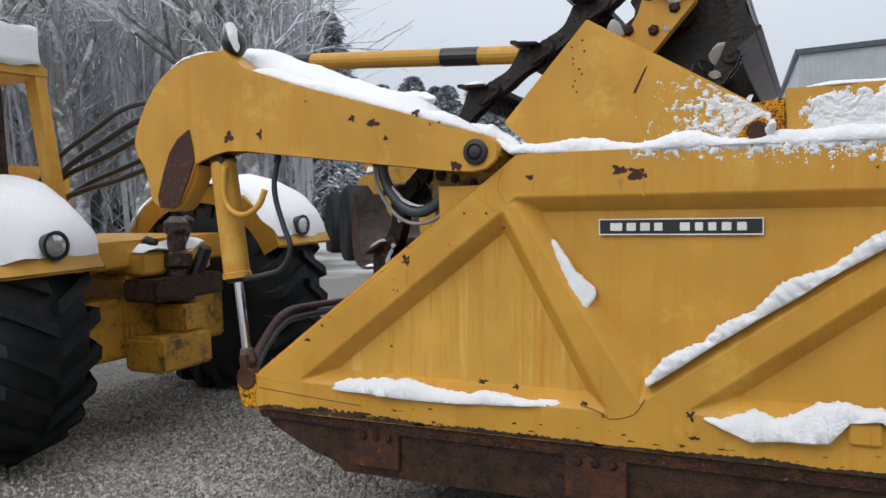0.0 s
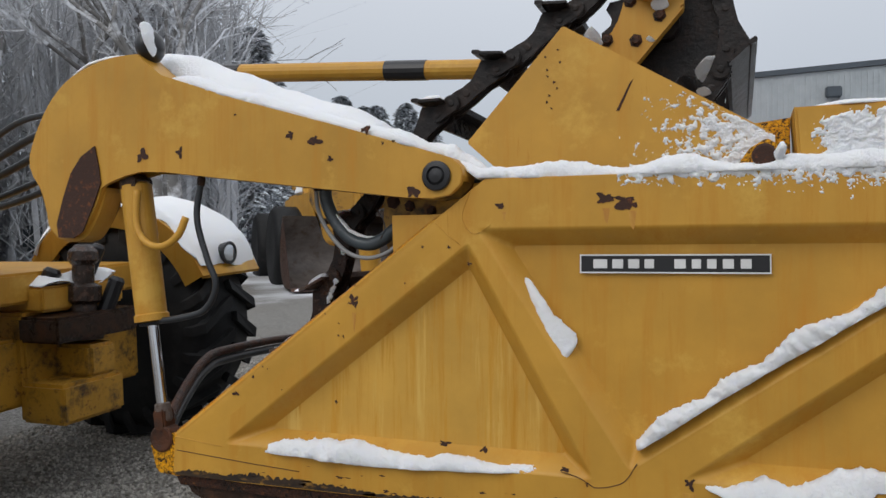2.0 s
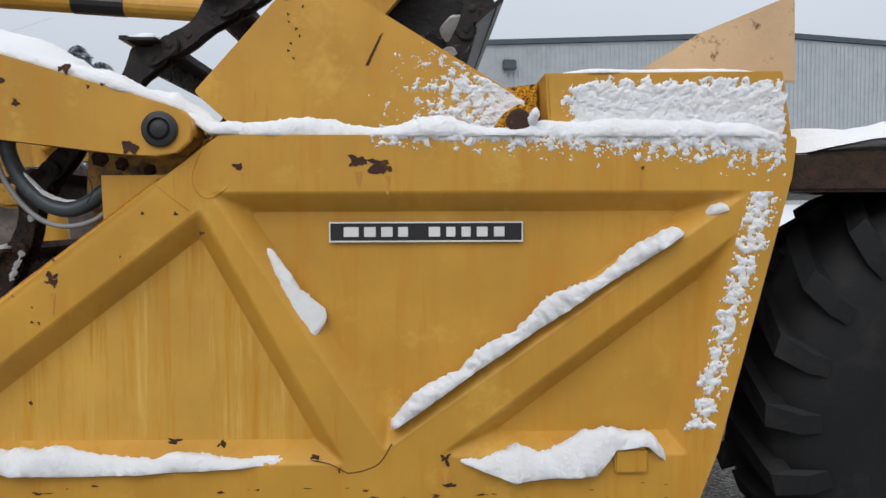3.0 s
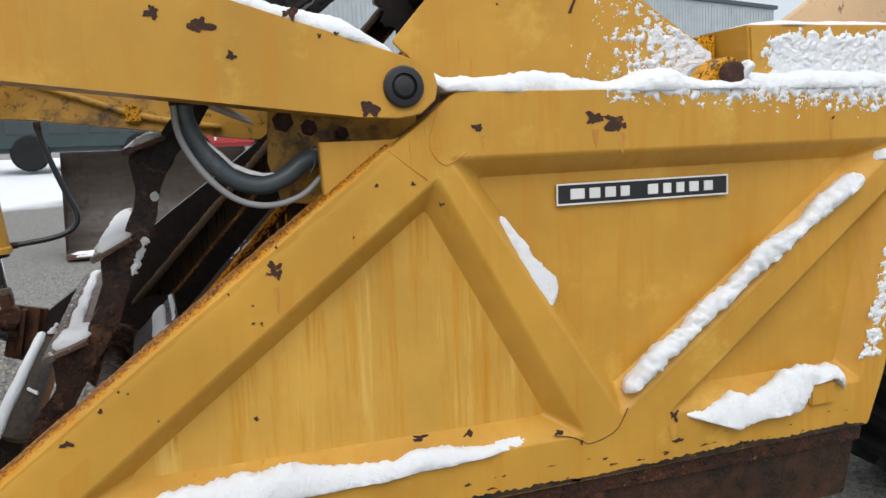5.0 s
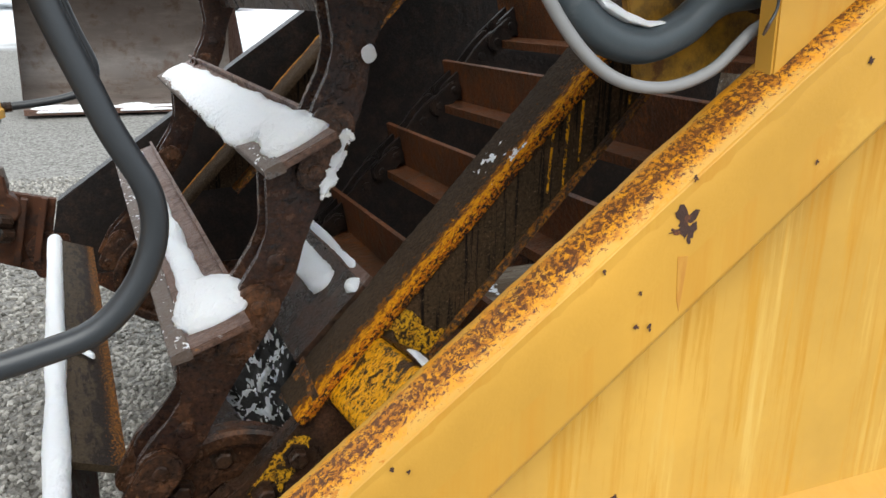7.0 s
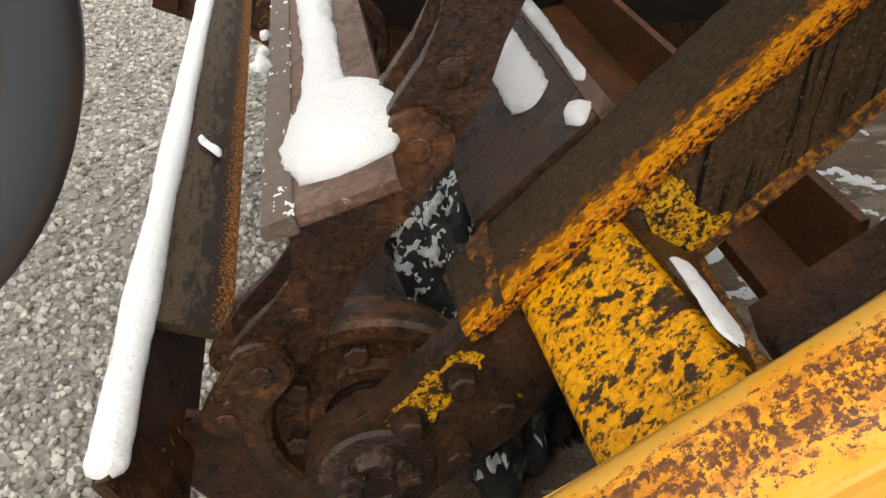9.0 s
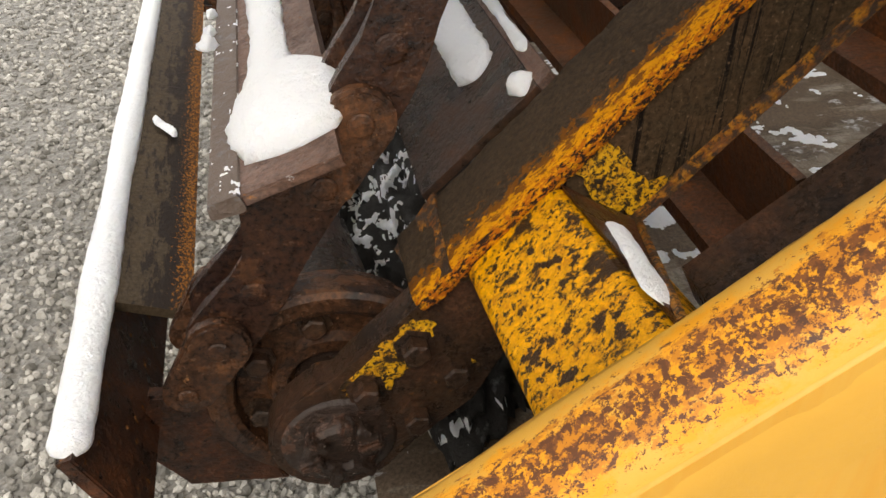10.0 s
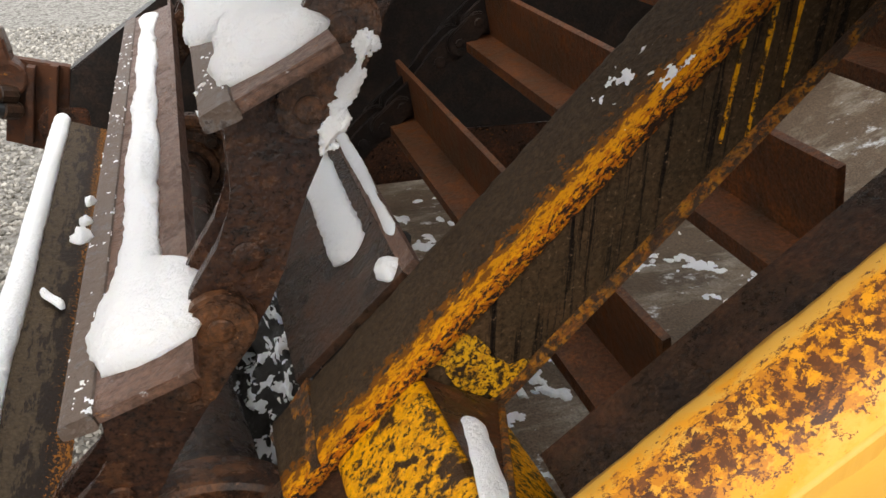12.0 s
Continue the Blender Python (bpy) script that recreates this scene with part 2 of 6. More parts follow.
M_wheel = material("wet_rusty_casting", (0.050, 0.022, 0.011), 0.22, layers=(((0.12, 0.048, 0.018), 16.0, 0.56, 0.08, 0.5, ONE), ((0.016, 0.010, 0.008), 24.0, 0.55, 0.10, 0.22, ONE), ((0.26, 0.11, 0.03), 80.0, 0.66, 0.03, 0.6, ONE)), bump=0.4, bump_scale=130, spec=0.34, speckle=0.6)
M_blacksteel = material("near_black_steel", (0.014, 0.011, 0.010), 0.3, layers=(((0.030, 0.018, 0.013), 14.0, 0.58, 0.10, 0.4, ONE), ((0.10, 0.09, 0.085), 90.0, 0.70, 0.03, 0.5, ONE)), bump=0.4, bump_scale=45, spec=0.25, speckle=0.5)
M_vehicle_glass = material("greenish_window_glass", (0.10, 0.16, 0.15), 0.1, spec=0.8)
M_grime = material("black_oily_grime", (0.045, 0.026, 0.014), 0.35, layers=(((0.30, 0.15, 0.02), 40.0, 0.58, 0.04, 0.5, (0.4, 1, 1)), ((0.012, 0.009, 0.007), 14.0, 0.52, 0.06, 0.3, (0.4, 1, 1))), bump=0.3)
M_concrete = material("pale_concrete", (0.34, 0.33, 0.31), 0.8, bump=0.3)


def snow_material():
    m = bpy.data.materials.new("fresh_snow")
    m.use_nodes = True
    n, l = m.node_tree.nodes, m.node_tree.links
    b = n["Principled BSDF"]
    b.inputs["Base Color"].default_value = (0.91, 0.925, 0.95, 1)
    b.inputs["Roughness"].default_value = 0.75
    b.inputs["Specular IOR Level"].default_value = 0.25
    b.inputs["Subsurface Weight"].default_value = 0.15
    b.inputs["Subsurface Radius"].default_value = (0.012, 0.014, 0.018)
    tc = n.new("ShaderNodeTexCoord")
    t = n.new("ShaderNodeTexNoise")
    t.inputs["Scale"].default_value, t.inputs["Detail"].default_value = 70.0, 8.0
    bp = n.new("ShaderNodeBump")
    t.inputs["Roughness"].default_value = 0.7
    bp.inputs["Strength"].default_value, bp.inputs["Distance"].default_value = 0.8, 0.016
    l.new(tc.outputs["Object"], t.inputs["Vector"])
    l.new(t.outputs["Fac"], bp.inputs["Height"])
    l.new(bp.outputs[0], b.inputs["Normal"])
    return m


M_snow = snow_material()


def ground_material():
    m = bpy.data.materials.new("wet_crushed_gravel")
    m.use_nodes = True
    n, l = m.node_tree.nodes, m.node_tree.links
    b = n["Principled BSDF"]
    tc = n.new("ShaderNodeTexCoord")
    v = n.new("ShaderNodeTexVoronoi")
    v.inputs["Scale"].default_value = 62.0
    ramp = n.new("ShaderNodeValToRGB")
    ramp.color_ramp.elements[0].position, ramp.color_ramp.elements[0].color = 0.0, (0.08, 0.074, 0.064, 1)
    ramp.color_ramp.elements[1].position, ramp.color_ramp.elements[1].color = 1.0, (0.33, 0.318, 0.295, 1)
    big = n.new("ShaderNodeTexNoise")
    big.inputs["Scale"].default_value, big.inputs["Detail"].default_value = 0.55, 6.0
    wet = n.new("ShaderNodeMapRange")
    wet.inputs["From Min"].default_value, wet.inputs["From Max"].default_value = 0.50, 0.68
    mud = n.new("ShaderNodeMix")
    mud.data_type = "RGBA"
    mud.inputs["B"].default_value = (0.165, 0.152, 0.132, 1)
    snow = n.new("ShaderNodeTexNoise")
    snow.inputs["Scale"].default_value, snow.inputs["Detail"].default_value = 0.16, 9.0
    sep = n.new("ShaderNodeSeparateXYZ")
    far = n.new("ShaderNodeMapRange")
    far.inputs["From Min"].default_value, far.inputs["From Max"].default_value = 9.0, 26.0
    far.inputs["To Min"].default_value, far.inputs["To Max"].default_value = -0.16, 0.32
    add = n.new("ShaderNodeMath")
    smr = n.new("ShaderNodeMapRange")
    smr.inputs["From Min"].default_value, smr.inputs["From Max"].default_value = 0.52, 0.62
    smx = n.new("ShaderNodeMix")
    smx.data_type = "RGBA"
    smx.inputs["B"].default_value = (0.80, 0.82, 0.86, 1)
    rmx = n.new("ShaderNodeMapRange")
    rmx.inputs["To Min"].default_value, rmx.inputs["To Max"].default_value = 0.85, 0.45
    bp = n.new("ShaderNodeBump")
    bp.inputs["Strength"].default_value, bp.inputs["Distance"].default_value = 0.8, 0.02
    for node in (v, big, snow):
        l.new(tc.outputs["Object"], node.inputs["Vector"])
    l.new(tc.outputs["Object"], sep.inputs[0])
    l.new(v.outputs["Color"], ramp.inputs["Fac"])
    l.new(big.outputs["Fac"], wet.inputs["Value"])
    l.new(ramp.outputs["Color"], mud.inputs["A"])
    l.new(wet.outputs[0], mud.inputs["Factor"])
    l.new(sep.outputs["Y"], far.inputs["Value"])
    l.new(far.outputs[0], add.inputs[0])
    l.new(snow.outputs["Fac"], add.inputs[1])
    l.new(add.outputs[0], smr.inputs["Value"])
    l.new(smr.outputs[0], smx.inputs["Factor"])
    l.new(mud.outputs["Result"], smx.inputs["A"])
    l.new(smx.outputs["Result"], b.inputs["Base Color"])
    l.new(wet.outputs[0], rmx.inputs["Value"])
    l.new(rmx.outputs[0], b.inputs["Roughness"])
    l.new(v.outputs["Distance"], bp.inputs["Height"])
    l.new(bp.outputs[0], b.inputs["Normal"])
    return m


M_ground = ground_material()


def banded(name, base, stops, layers, rough=0.5, bump=0.5, bump_scale=110, spec=0.14, speckle=0.4):
    """A coat whose wear gathers in bands across the strip (the strip's own v runs 0 to 1 across it)."""
    m = material(name, base, rough, bump=bump, bump_scale=bump_scale, spec=spec, speckle=speckle)
    n, l = m.node_tree.nodes, m.node_tree.links
    b = n["Principled BSDF"]
    col = b.inputs["Base Color"].links[0].from_socket
    uv = n.new("ShaderNodeUVMap")
    sep = n.new("ShaderNodeSeparateXYZ")
    band = n.new("ShaderNodeValToRGB")
    e = band.color_ramp.elements
    e[0].position, e[0].color = 0.0, (stops[0][1], stops[0][1], stops[0][1], 1)
    e[1].position, e[1].color = 1.0, (stops[-1][1], stops[-1][1], stops[-1][1], 1)
    for p, v in stops[1:-1]:
        k = band.color_ramp.elements.new(p)
        k.color = (v, v, v, 1)
    tc = n.new("ShaderNodeTexCoord")
    l.new(uv.outputs[0], sep.inputs[0])
    l.new(sep.outputs["Y"], band.inputs["Fac"])
    for colour, scale, lo, hi, st in layers:
        mp = n.new("ShaderNodeMapping")
        mp.inputs["Scale"].default_value = st
        mp.inputs["Location"].default_value = (scale * 0.37, 0.0, 0.0)
        t = n.new("ShaderNodeTexNoise")
        t.inputs["Scale"].default_value, t.inputs["Detail"].default_value, t.inputs["Roughness"].default_value = scale, 10.0, 0.72
        add = n.new("ShaderNodeMath")
        mr = n.new("ShaderNodeMapRange")
        mr.inputs["From Min"].default_value, mr.inputs["From Max"].default_value = lo, hi
        mx = n.new("ShaderNodeMix")
        mx.data_type = "RGBA"
        mx.inputs["B"].default_value = (*colour, 1)
        l.new(uv.outputs[0], mp.inputs["Vector"])
        l.new(mp.outputs[0], t.inputs["Vector"])
        l.new(t.outputs["Fac"], add.inputs[0])
        l.new(band.outputs["Color"], add.inputs[1])
        l.new(add.outputs[0], mr.inputs["Value"])
        l.new(mr.outputs[0], mx.inputs["Factor"])
        l.new(col, mx.inputs["A"])
        col = mx.outputs["Result"]
    l.new(col, b.inputs["Base Color"])
    return m


def band_uv(bm, f, values, u0, u1):
    """v across the strip, u along it in metres."""
    lay = bm.loops.layers.uv.verify()
    for lp, w, u in zip(f.loops, values, (u0, u0, u1, u1)):
        lp[lay].uv = (u, w)


M_lip = banded("rust_banded_yellow_edge", YEL, ((0, 0.0), (0.28, 0.06), (0.34, 0.26), (0.40, 0.41), (0.48, 0.50), (0.57, 0.56), (0.66, 0.54), (0.74, 0.46), (0.81, 0.30), (0.88, 0.12), (1, 0.3)),
               (((0.58, 0.24, 0.008), 45.0, 0.93, 1.03, (0.5, 0.13, 1)), ((0.40, 0.145, 0.008), 100.0, 1.025, 1.065, (0.5, 0.14, 1)), ((0.14, 0.046, 0.010), 190.0, 1.06, 1.08, (0.6, 0.15, 1)), ((0.085, 0.028, 0.008), 230.0, 1.06, 1.075, (0.7, 0.15, 1)), ((0.060, 0.022, 0.009), 60.0, 1.115, 1.13, (0.35, 0.15, 1))), 0.5, 0.12, 150, 0.28, 0.0)
M_flange = banded("grimy_flange_with_orange_edge", (0.058, 0.037, 0.021), ((0, 0.66), (0.12, 0.64), (0.22, 0.56), (0.34, 0.44), (0.50, 0.30), (1, 0.16)),
                  (((0.20, 0.070, 0.007), 60.0, 0.88, 0.93, (1.0, 0.18, 1)), ((0.68, 0.275, 0.005), 80.0, 0.98, 1.02, (0.8, 0.18, 1)), ((0.42, 0.115, 0.005), 120.0, 1.09, 1.15, (0.9, 0.18, 1)), ((0.032, 0.014, 0.007), 130.0, 1.155, 1.17, (0.9, 0.2, 1)), ((0.032, 0.014, 0.007), 45.0, 1.20, 1.22, (0.5, 0.22, 1))), 0.75, 0.9, 120)
M_olive = banded("olive_scoured_steel", (0.052, 0.036, 0.021), ((0, 0.12), (0.3, 0.14), (0.6, 0.22), (0.8, 0.38), (0.95, 0.47), (1, 0.42)),
                 (((0.016, 0.010, 0.007), 22.0, 0.68, 0.72, (0.8, 0.35, 1)), ((0.25, 0.095, 0.012), 150.0, 0.89, 0.93, (1.2, 0.16, 1)), ((0.05, 0.022, 0.010), 90.0, 0.93, 0.97, (1.0, 0.2, 1))), 0.6, 0.3, 90)



def stone_material():
    m = material("crushed_stone", (0.33, 0.315, 0.285), 0.8, bump=0.3, bump_scale=120)
    n, l = m.node_tree.nodes, m.node_tree.links
    g = n.new("ShaderNodeNewGeometry")
    r = n.new("ShaderNodeValToRGB")
    r.color_ramp.elements[0].color, r.color_ramp.elements[1].color = (0.12, 0.112, 0.097, 1), (0.46, 0.437, 0.395, 1)
    l.new(g.outputs["Random Per Island"], r.inputs["Fac"])
    l.new(r.outputs["Color"], n["Principled BSDF"].inputs["Base Color"])
    return m


M_stone = stone_material()


# ---- mesh helpers ----
def empty(name, at=(0, 0, 0)):
    ob = new(name)
    ob.location = at
    return ob


def part(name, bm, mat, parent=None, label="", smooth=False):
    me = bpy.data.meshes.new(name)
    bmesh.ops.recalc_face_normals(bm, faces=bm.faces)
    if smooth:
        for f in bm.faces:
            f.smooth = True
    bm.to_mesh(me)
    bm.free()
    me.materials.append(mat)
    ob = new(name, me)
    if parent is not None:
        ob.parent = parent
        up, q = Vector(), parent
        while q is not None:
            up += q.location
            q = q.parent
        ob.location = -up
    if label:
        ob["label"] = label
    return ob


def prism(bm, poly, y0, y1, bevel=0.0):
    """A plate: the outline poly, in x and z, from y0 to y1, its front edges (at y0) eased by bevel."""
    front = [bm.verts.new((x, y0, z)) for x, z in poly]
    back = [bm.verts.new((x, y1, z)) for x, z in poly]
    k = len(poly)
    faces = [bm.faces.new(front), bm.faces.new(back[::-1])]
    for i in range(k):
        faces.append(bm.faces.new((front[i], back[i], back[(i + 1) % k], front[(i + 1) % k])))
    if bevel:
        edges = [e for e in bm.edges if e.verts[0] in front and e.verts[1] in front]
        bmesh.ops.bevel(bm, geom=edges, offset=bevel, segments=2, affect="EDGES")


def box(bm, lo, hi, bevel=0.0, m=None):
    r = bmesh.ops.create_cube(bm, size=1.0)
    for v in r["verts"]:
        v.co = Vector([lo[i] + (v.co[i] + 0.5) * (hi[i] - lo[i]) for i in range(3)])
    if bevel:
        bmesh.ops.bevel(bm, geom=list({e for v in r["verts"] for e in v.link_edges}), offset=bevel, segments=2, affect="EDGES")
    if m is not None:
        bmesh.ops.transform(bm, matrix=m, verts=bm.verts)


def smooth_line(pts, steps=6):
    """Points along a smooth line through pts."""
    p = [Vector(q) for q in pts]
    p = [2 * p[0] - p[1]] + p + [2 * p[-1] - p[-2]]
    out = []
    for i in range(1, len(p) - 2):
        for j in range(steps):
            t = j / steps
            a, b, c, d = p[i - 1], p[i], p[i + 1], p[i + 2]
            out.append(0.5 * ((2 * b) + (c - a) * t + (2 * a - 5 * b + 4 * c - d) * t * t + (3 * b - a - 3 * c + d) * t ** 3))
    return out + [p[-2]]


def tube(bm, pts, r, sides=10, r_end=None, caps=True):
    """A round bar along pts; r may taper to r_end."""
    pts = [Vector(p) for p in pts]
    rings, up = [], Vector((0.3, 0.2, 1)).normalized()
    for i, p in enumerate(pts):
        d = (pts[min(i + 1, len(pts) - 1)] - pts[max(i - 1, 0)]).normalized()
        s = d.cross(up)
        s = s.normalized() if s.length > 1e-4 else d.orthogonal().normalized()
        u = s.cross(d).normalized()
        up = u
        rr = r if r_end is None else r + (r_end - r) * i / (len(pts) - 1)
        rings.append([bm.verts.new(p + rr * (math.cos(a) * s + math.sin(a) * u)) for a in [2 * math.pi * k / sides for k in range(sides)]])
    for a, b in zip(rings, rings[1:]):
        for k in range(sides):
            bm.faces.new((a[k], a[(k + 1) % sides], b[(k + 1) % sides], b[k]))
    if caps:
        bm.faces.new(rings[0][::-1])
        bm.faces.new(rings[-1])


def lathe(bm, profile, centre, axis=(0, 1, 0), sides=24):
    """A turned part: profile of (distance along the axis, radius) round an axis through centre."""
    axis = Vector(axis).normalized()
    s = axis.orthogonal().normalized()
    u = axis.cross(s)
    rings = []
    for d, r in profile:
        c = Vector(centre) + d * axis
        rings.append([bm.verts.new(c + max(r, 1e-4) * (math.cos(a) * s + math.sin(a) * u)) for a in [2 * math.pi * k / sides for k in range(sides)]])
    for a, b in zip(rings, rings[1:]):
        for k in range(sides):
            bm.faces.new((a[k], a[(k + 1) % sides], b[(k + 1) % sides], b[k]))
    bm.faces.new(rings[0][::-1])
    bm.faces.new(rings[-1])


def bolt(bm, at, r=0.016, h=0.014, axis=(0, -1, 0)):
    lathe(bm, [(0, r * 1.5), (0.003, r * 1.5), (0.0032, r), (h, r), (h + 0.002, r * 0.8)], at, axis, 6)


def rough_line(pts, step):
    """The line pts, in any number of dimensions, cut into steps of about step."""
    out = []
    for a, b in zip(pts, pts[1:]):
        a, b = Vector(a), Vector(b)
        k = max(1, int((b - a).length / step))
        out += [a + (b - a) * j / k for j in range(k)]
    return out + [Vector(pts[-1])]


def snow_bank(name, pts, width, height, across=(0, 1, 0), label="", lump=0.35, seed=0.0, taper=0.12, step=0.008, up=(0, 0, 1), parent=None, freq=18.0, swell=None):
    """A bank of snow lying along pts, of that width to the side of `across` and that height, lumpy and tapered at its ends."""
    line = rough_line(pts, step)
    across, up = Vector(across).normalized(), Vector(up).normalized()
    total = len(line) - 1
    bm = bmesh.new()
    sides, rings = 22, []
    for i, p in enumerate(line):
        end = min(i, total - i) * step
        k = min(1.0, math.sqrt(max(end, 0.0004) / taper)) if taper else 1.0
        w = width * k * (1 + lump * noise.noise((i * step * 5 + seed, seed, 3.1)))
        h = height * k * (1 + lump * 1.3 * noise.noise((i * step * 6 + seed, 7.7, seed)))
        if swell:
            f, g = i / total, swell[-1]
            for s0, s1 in zip(swell, swell[1:]):
                if s0[0] <= f <= s1[0]:
                    t = (f - s0[0]) / (s1[0] - s0[0])
                    t = t * t * (3 - 2 * t)
                    g = [u + (v - u) * t for u, v in zip(s0, s1)]
                    break
            w, h = w * g[1], h * g[2]
            p = p + across * g[3]
        ring = []
        for j in range(sides):
            a = 2 * math.pi * j / sides
            c, s = math.cos(a), math.sin(a)
            q = p + across * (w / 2 * c) + up * (h * (max(s, -0.12) ** 1 if s > 0 else 0.12 * s))
            d = noise.noise(q * freq + Vector((seed, 0, 0))) * 0.5 + noise.noise(q * freq * 2.7 + Vector((0, seed, 0))) * 0.3 + noise.noise(q * freq * 7.1) * 0.26 + noise.noise(q * freq * 15.0) * 0.14
            q = q + (across * c + up * max(s, 0)) * d * lump * 0.5 * min(w, h * 1.6)
            ring.append(bm.verts.new(q))
        rings.append(ring)
    for a, b in zip(rings, rings[1:]):
        for k in range(sides):
            bm.faces.new((a[k], a[(k + 1) % sides], b[(k + 1) % sides], b[k]))
    bm.faces.new(rings[0][::-1])
    bm.faces.new(rings[-1])
    ob = part(name, bm, M_snow, parent, smooth=True)
    return tagged(ob, label or "white bank of fresh snow lying on the yellow steel", "snow") if parent is None else ob


def snow_veil(surface, nu, nv, density, thick, freq, label, seed=0.0, name="snow_patch"):
    """Snow blown onto a face: a crumbly crust that covers only where density(u, v) and chance let it stick."""
    grid, deep = [], []
    off = Vector((seed, seed * 1.7, -seed))
    bm = bmesh.new()
    for i in range(nu + 1):
        row, dr = [], []
        for j in range(nv + 1):
            u, v = i / nu, j / nv
            p, n = surface(u, v)
            q = p * freq + off
            h = density(u, v) + 0.9 * noise.noise(q) + 0.55 * noise.noise(q * 2.3) + 0.35 * noise.noise(q * 5.1) + 0.2 * noise.noise(q * 11.0)
            h = min(h, 1.2 + 0.3 * noise.noise(q * 3.0) + 0.25 * noise.noise(q * 7.0))
            dr.append(h)
            row.append(bm.verts.new(p + n * (thick * h if h > 0 else -0.003)))
        grid.append(row)
        deep.append(dr)
    for i in range(nu):
        for j in range(nv):
            if max(deep[i][j], deep[i + 1][j], deep[i + 1][j + 1], deep[i][j + 1]) > 0:
                bm.faces.new((grid[i][j], grid[i + 1][j], grid[i + 1][j + 1], grid[i][j + 1]))
    bmesh.ops.delete(bm, geom=[w for w in bm.verts if not w.link_faces], context="VERTS")
    me = bpy.data.meshes.new(name)
    for f in bm.faces:
        f.smooth = True
    bm.to_mesh(me)
    bm.free()
    me.materials.append(M_snow)
    return tagged(new(name, me), label, "snow", kind="stuff")


def chip(bm, x, z, y, r, seed, tall=1.0):
    """A flake of lost paint: a ragged flat patch facing the yard."""
    rnd = random.Random(seed)
    k = 24
    ph = rnd.uniform(0, 50)
    rim = []
    for j in range(k):
        a = 2 * math.pi * j / k
        rr = r * (0.62 + 0.75 * noise.noise((math.cos(a) * 1.1 + ph, math.sin(a) * 1.1, ph)) + 0.30 * noise.noise((math.cos(a) * 3.5 + ph, math.sin(a) * 3.5, ph)) + rnd.uniform(-0.05, 0.05))
        rim.append(bm.verts.new((x + rr * math.cos(a), y, z + tall * rr * math.sin(a))))
    c = bm.verts.new((x, y, z))
    for j in range(k):
        bm.faces.new((rim[j], rim[(j + 1) % k], c))


def gz(y):
    """The height of the yard, which rises gently away from the machine."""
    if y < 60:
        return 0.33 + 0.055 * (y - 3.3)
    return 0.33 + 0.055 * 56.7


# ---- the yard ----
def build_ground():
    bm = bmesh.new()
    xs = [-900, -300, -120, -60, -30, -15, -8, -4, 0, 4, 8, 15, 30, 60, 120, 300, 900]
    ys = [-900, -200, -60, -20, -8, -3, 0, 3.3, 6, 10, 15, 22, 32, 45, 60, 90, 200, 900]
    grid = [[bm.verts.new((x, y, gz(max(y, -60)))) for x in xs] for y in ys]
    for a, b in zip(grid, grid[1:]):
        for i in range(len(xs) - 1):
            bm.faces.new((a[i], a[i + 1], b[i + 1], b[i]))
    return tagged(part("ground", bm, M_ground), "grey crushed gravel yard, wet, partly under snow", "ground", kind="structure")


build_ground()

# ---- the bowl of the scraper ----
Y_FACE = 2.93


def rounded(poly, r, k=5):
    """poly with its corners rounded."""
    out = []
    n = len(poly)
    for i in range(n):
        a, b, c = Vector(poly[i - 1]), Vector(poly[i]), Vector(poly[(i + 1) % n])
        d0, d1 = (a - b).normalized(), (c - b).normalized()
        ang = d0.angle(d1)
        cut = min(r / math.tan(ang / 2), 0.4 * min((a - b).length, (c - b).length))
        p0, p1 = b + d0 * cut, b + d1 * cut
        for j in range(k + 1):
            t = j / k
            out.append((1 - t) ** 2 * p0 + 2 * t * (1 - t) * b + t * t * p1)
    return out


def inset(poly, d):
    """poly, a convex outline, with every side moved inwards by d."""
    n = len(poly)
    c = sum((Vector(p) for p in poly), Vector((0, 0))) / n
    lines = []
    for i in range(n):
        a, b = Vector(poly[i]), Vector(poly[(i + 1) % n])
        nrm = Vector((-(b - a).y, (b - a).x)).normalized()
        if (c - a).dot(nrm) < 0:
            nrm = -nrm
        lines.append((a + nrm * d, b - a))
    out = []
    for i in range(n):
        (p, u), (q, v) = lines[i - 1], lines[i]
        t = (q - p).cross(v) / u.cross(v)
        out.append(p + u * t)
    return out


OUTLINE = [(-2.29, 0.986), (-2.30, 0.845), (-2.0, 0.838), (0.335, 0.84), (0.395, 1.0), (0.60, 1.80), (0.615, 1.92), (-1.05, 1.925), (-1.085, 1.899)]
POCKETS = [
    [(-1.108, 1.720), (-2.085, 0.973), (-0.692, 0.966)],
    [(-1.090, 1.766), (-0.588, 1.002), (0.495, 1.766)],
    [(0.455, 1.655), (-0.445, 0.985), (0.305, 0.985)],
]
FOLD = [(0.0, 0.0), (0.003, 0.0006), (0.008, 0.0034), (0.014, 0.009), (0.047, 0.050), (0.053, 0.0585), (0.058, 0.0645), (0.063, 0.0702)]


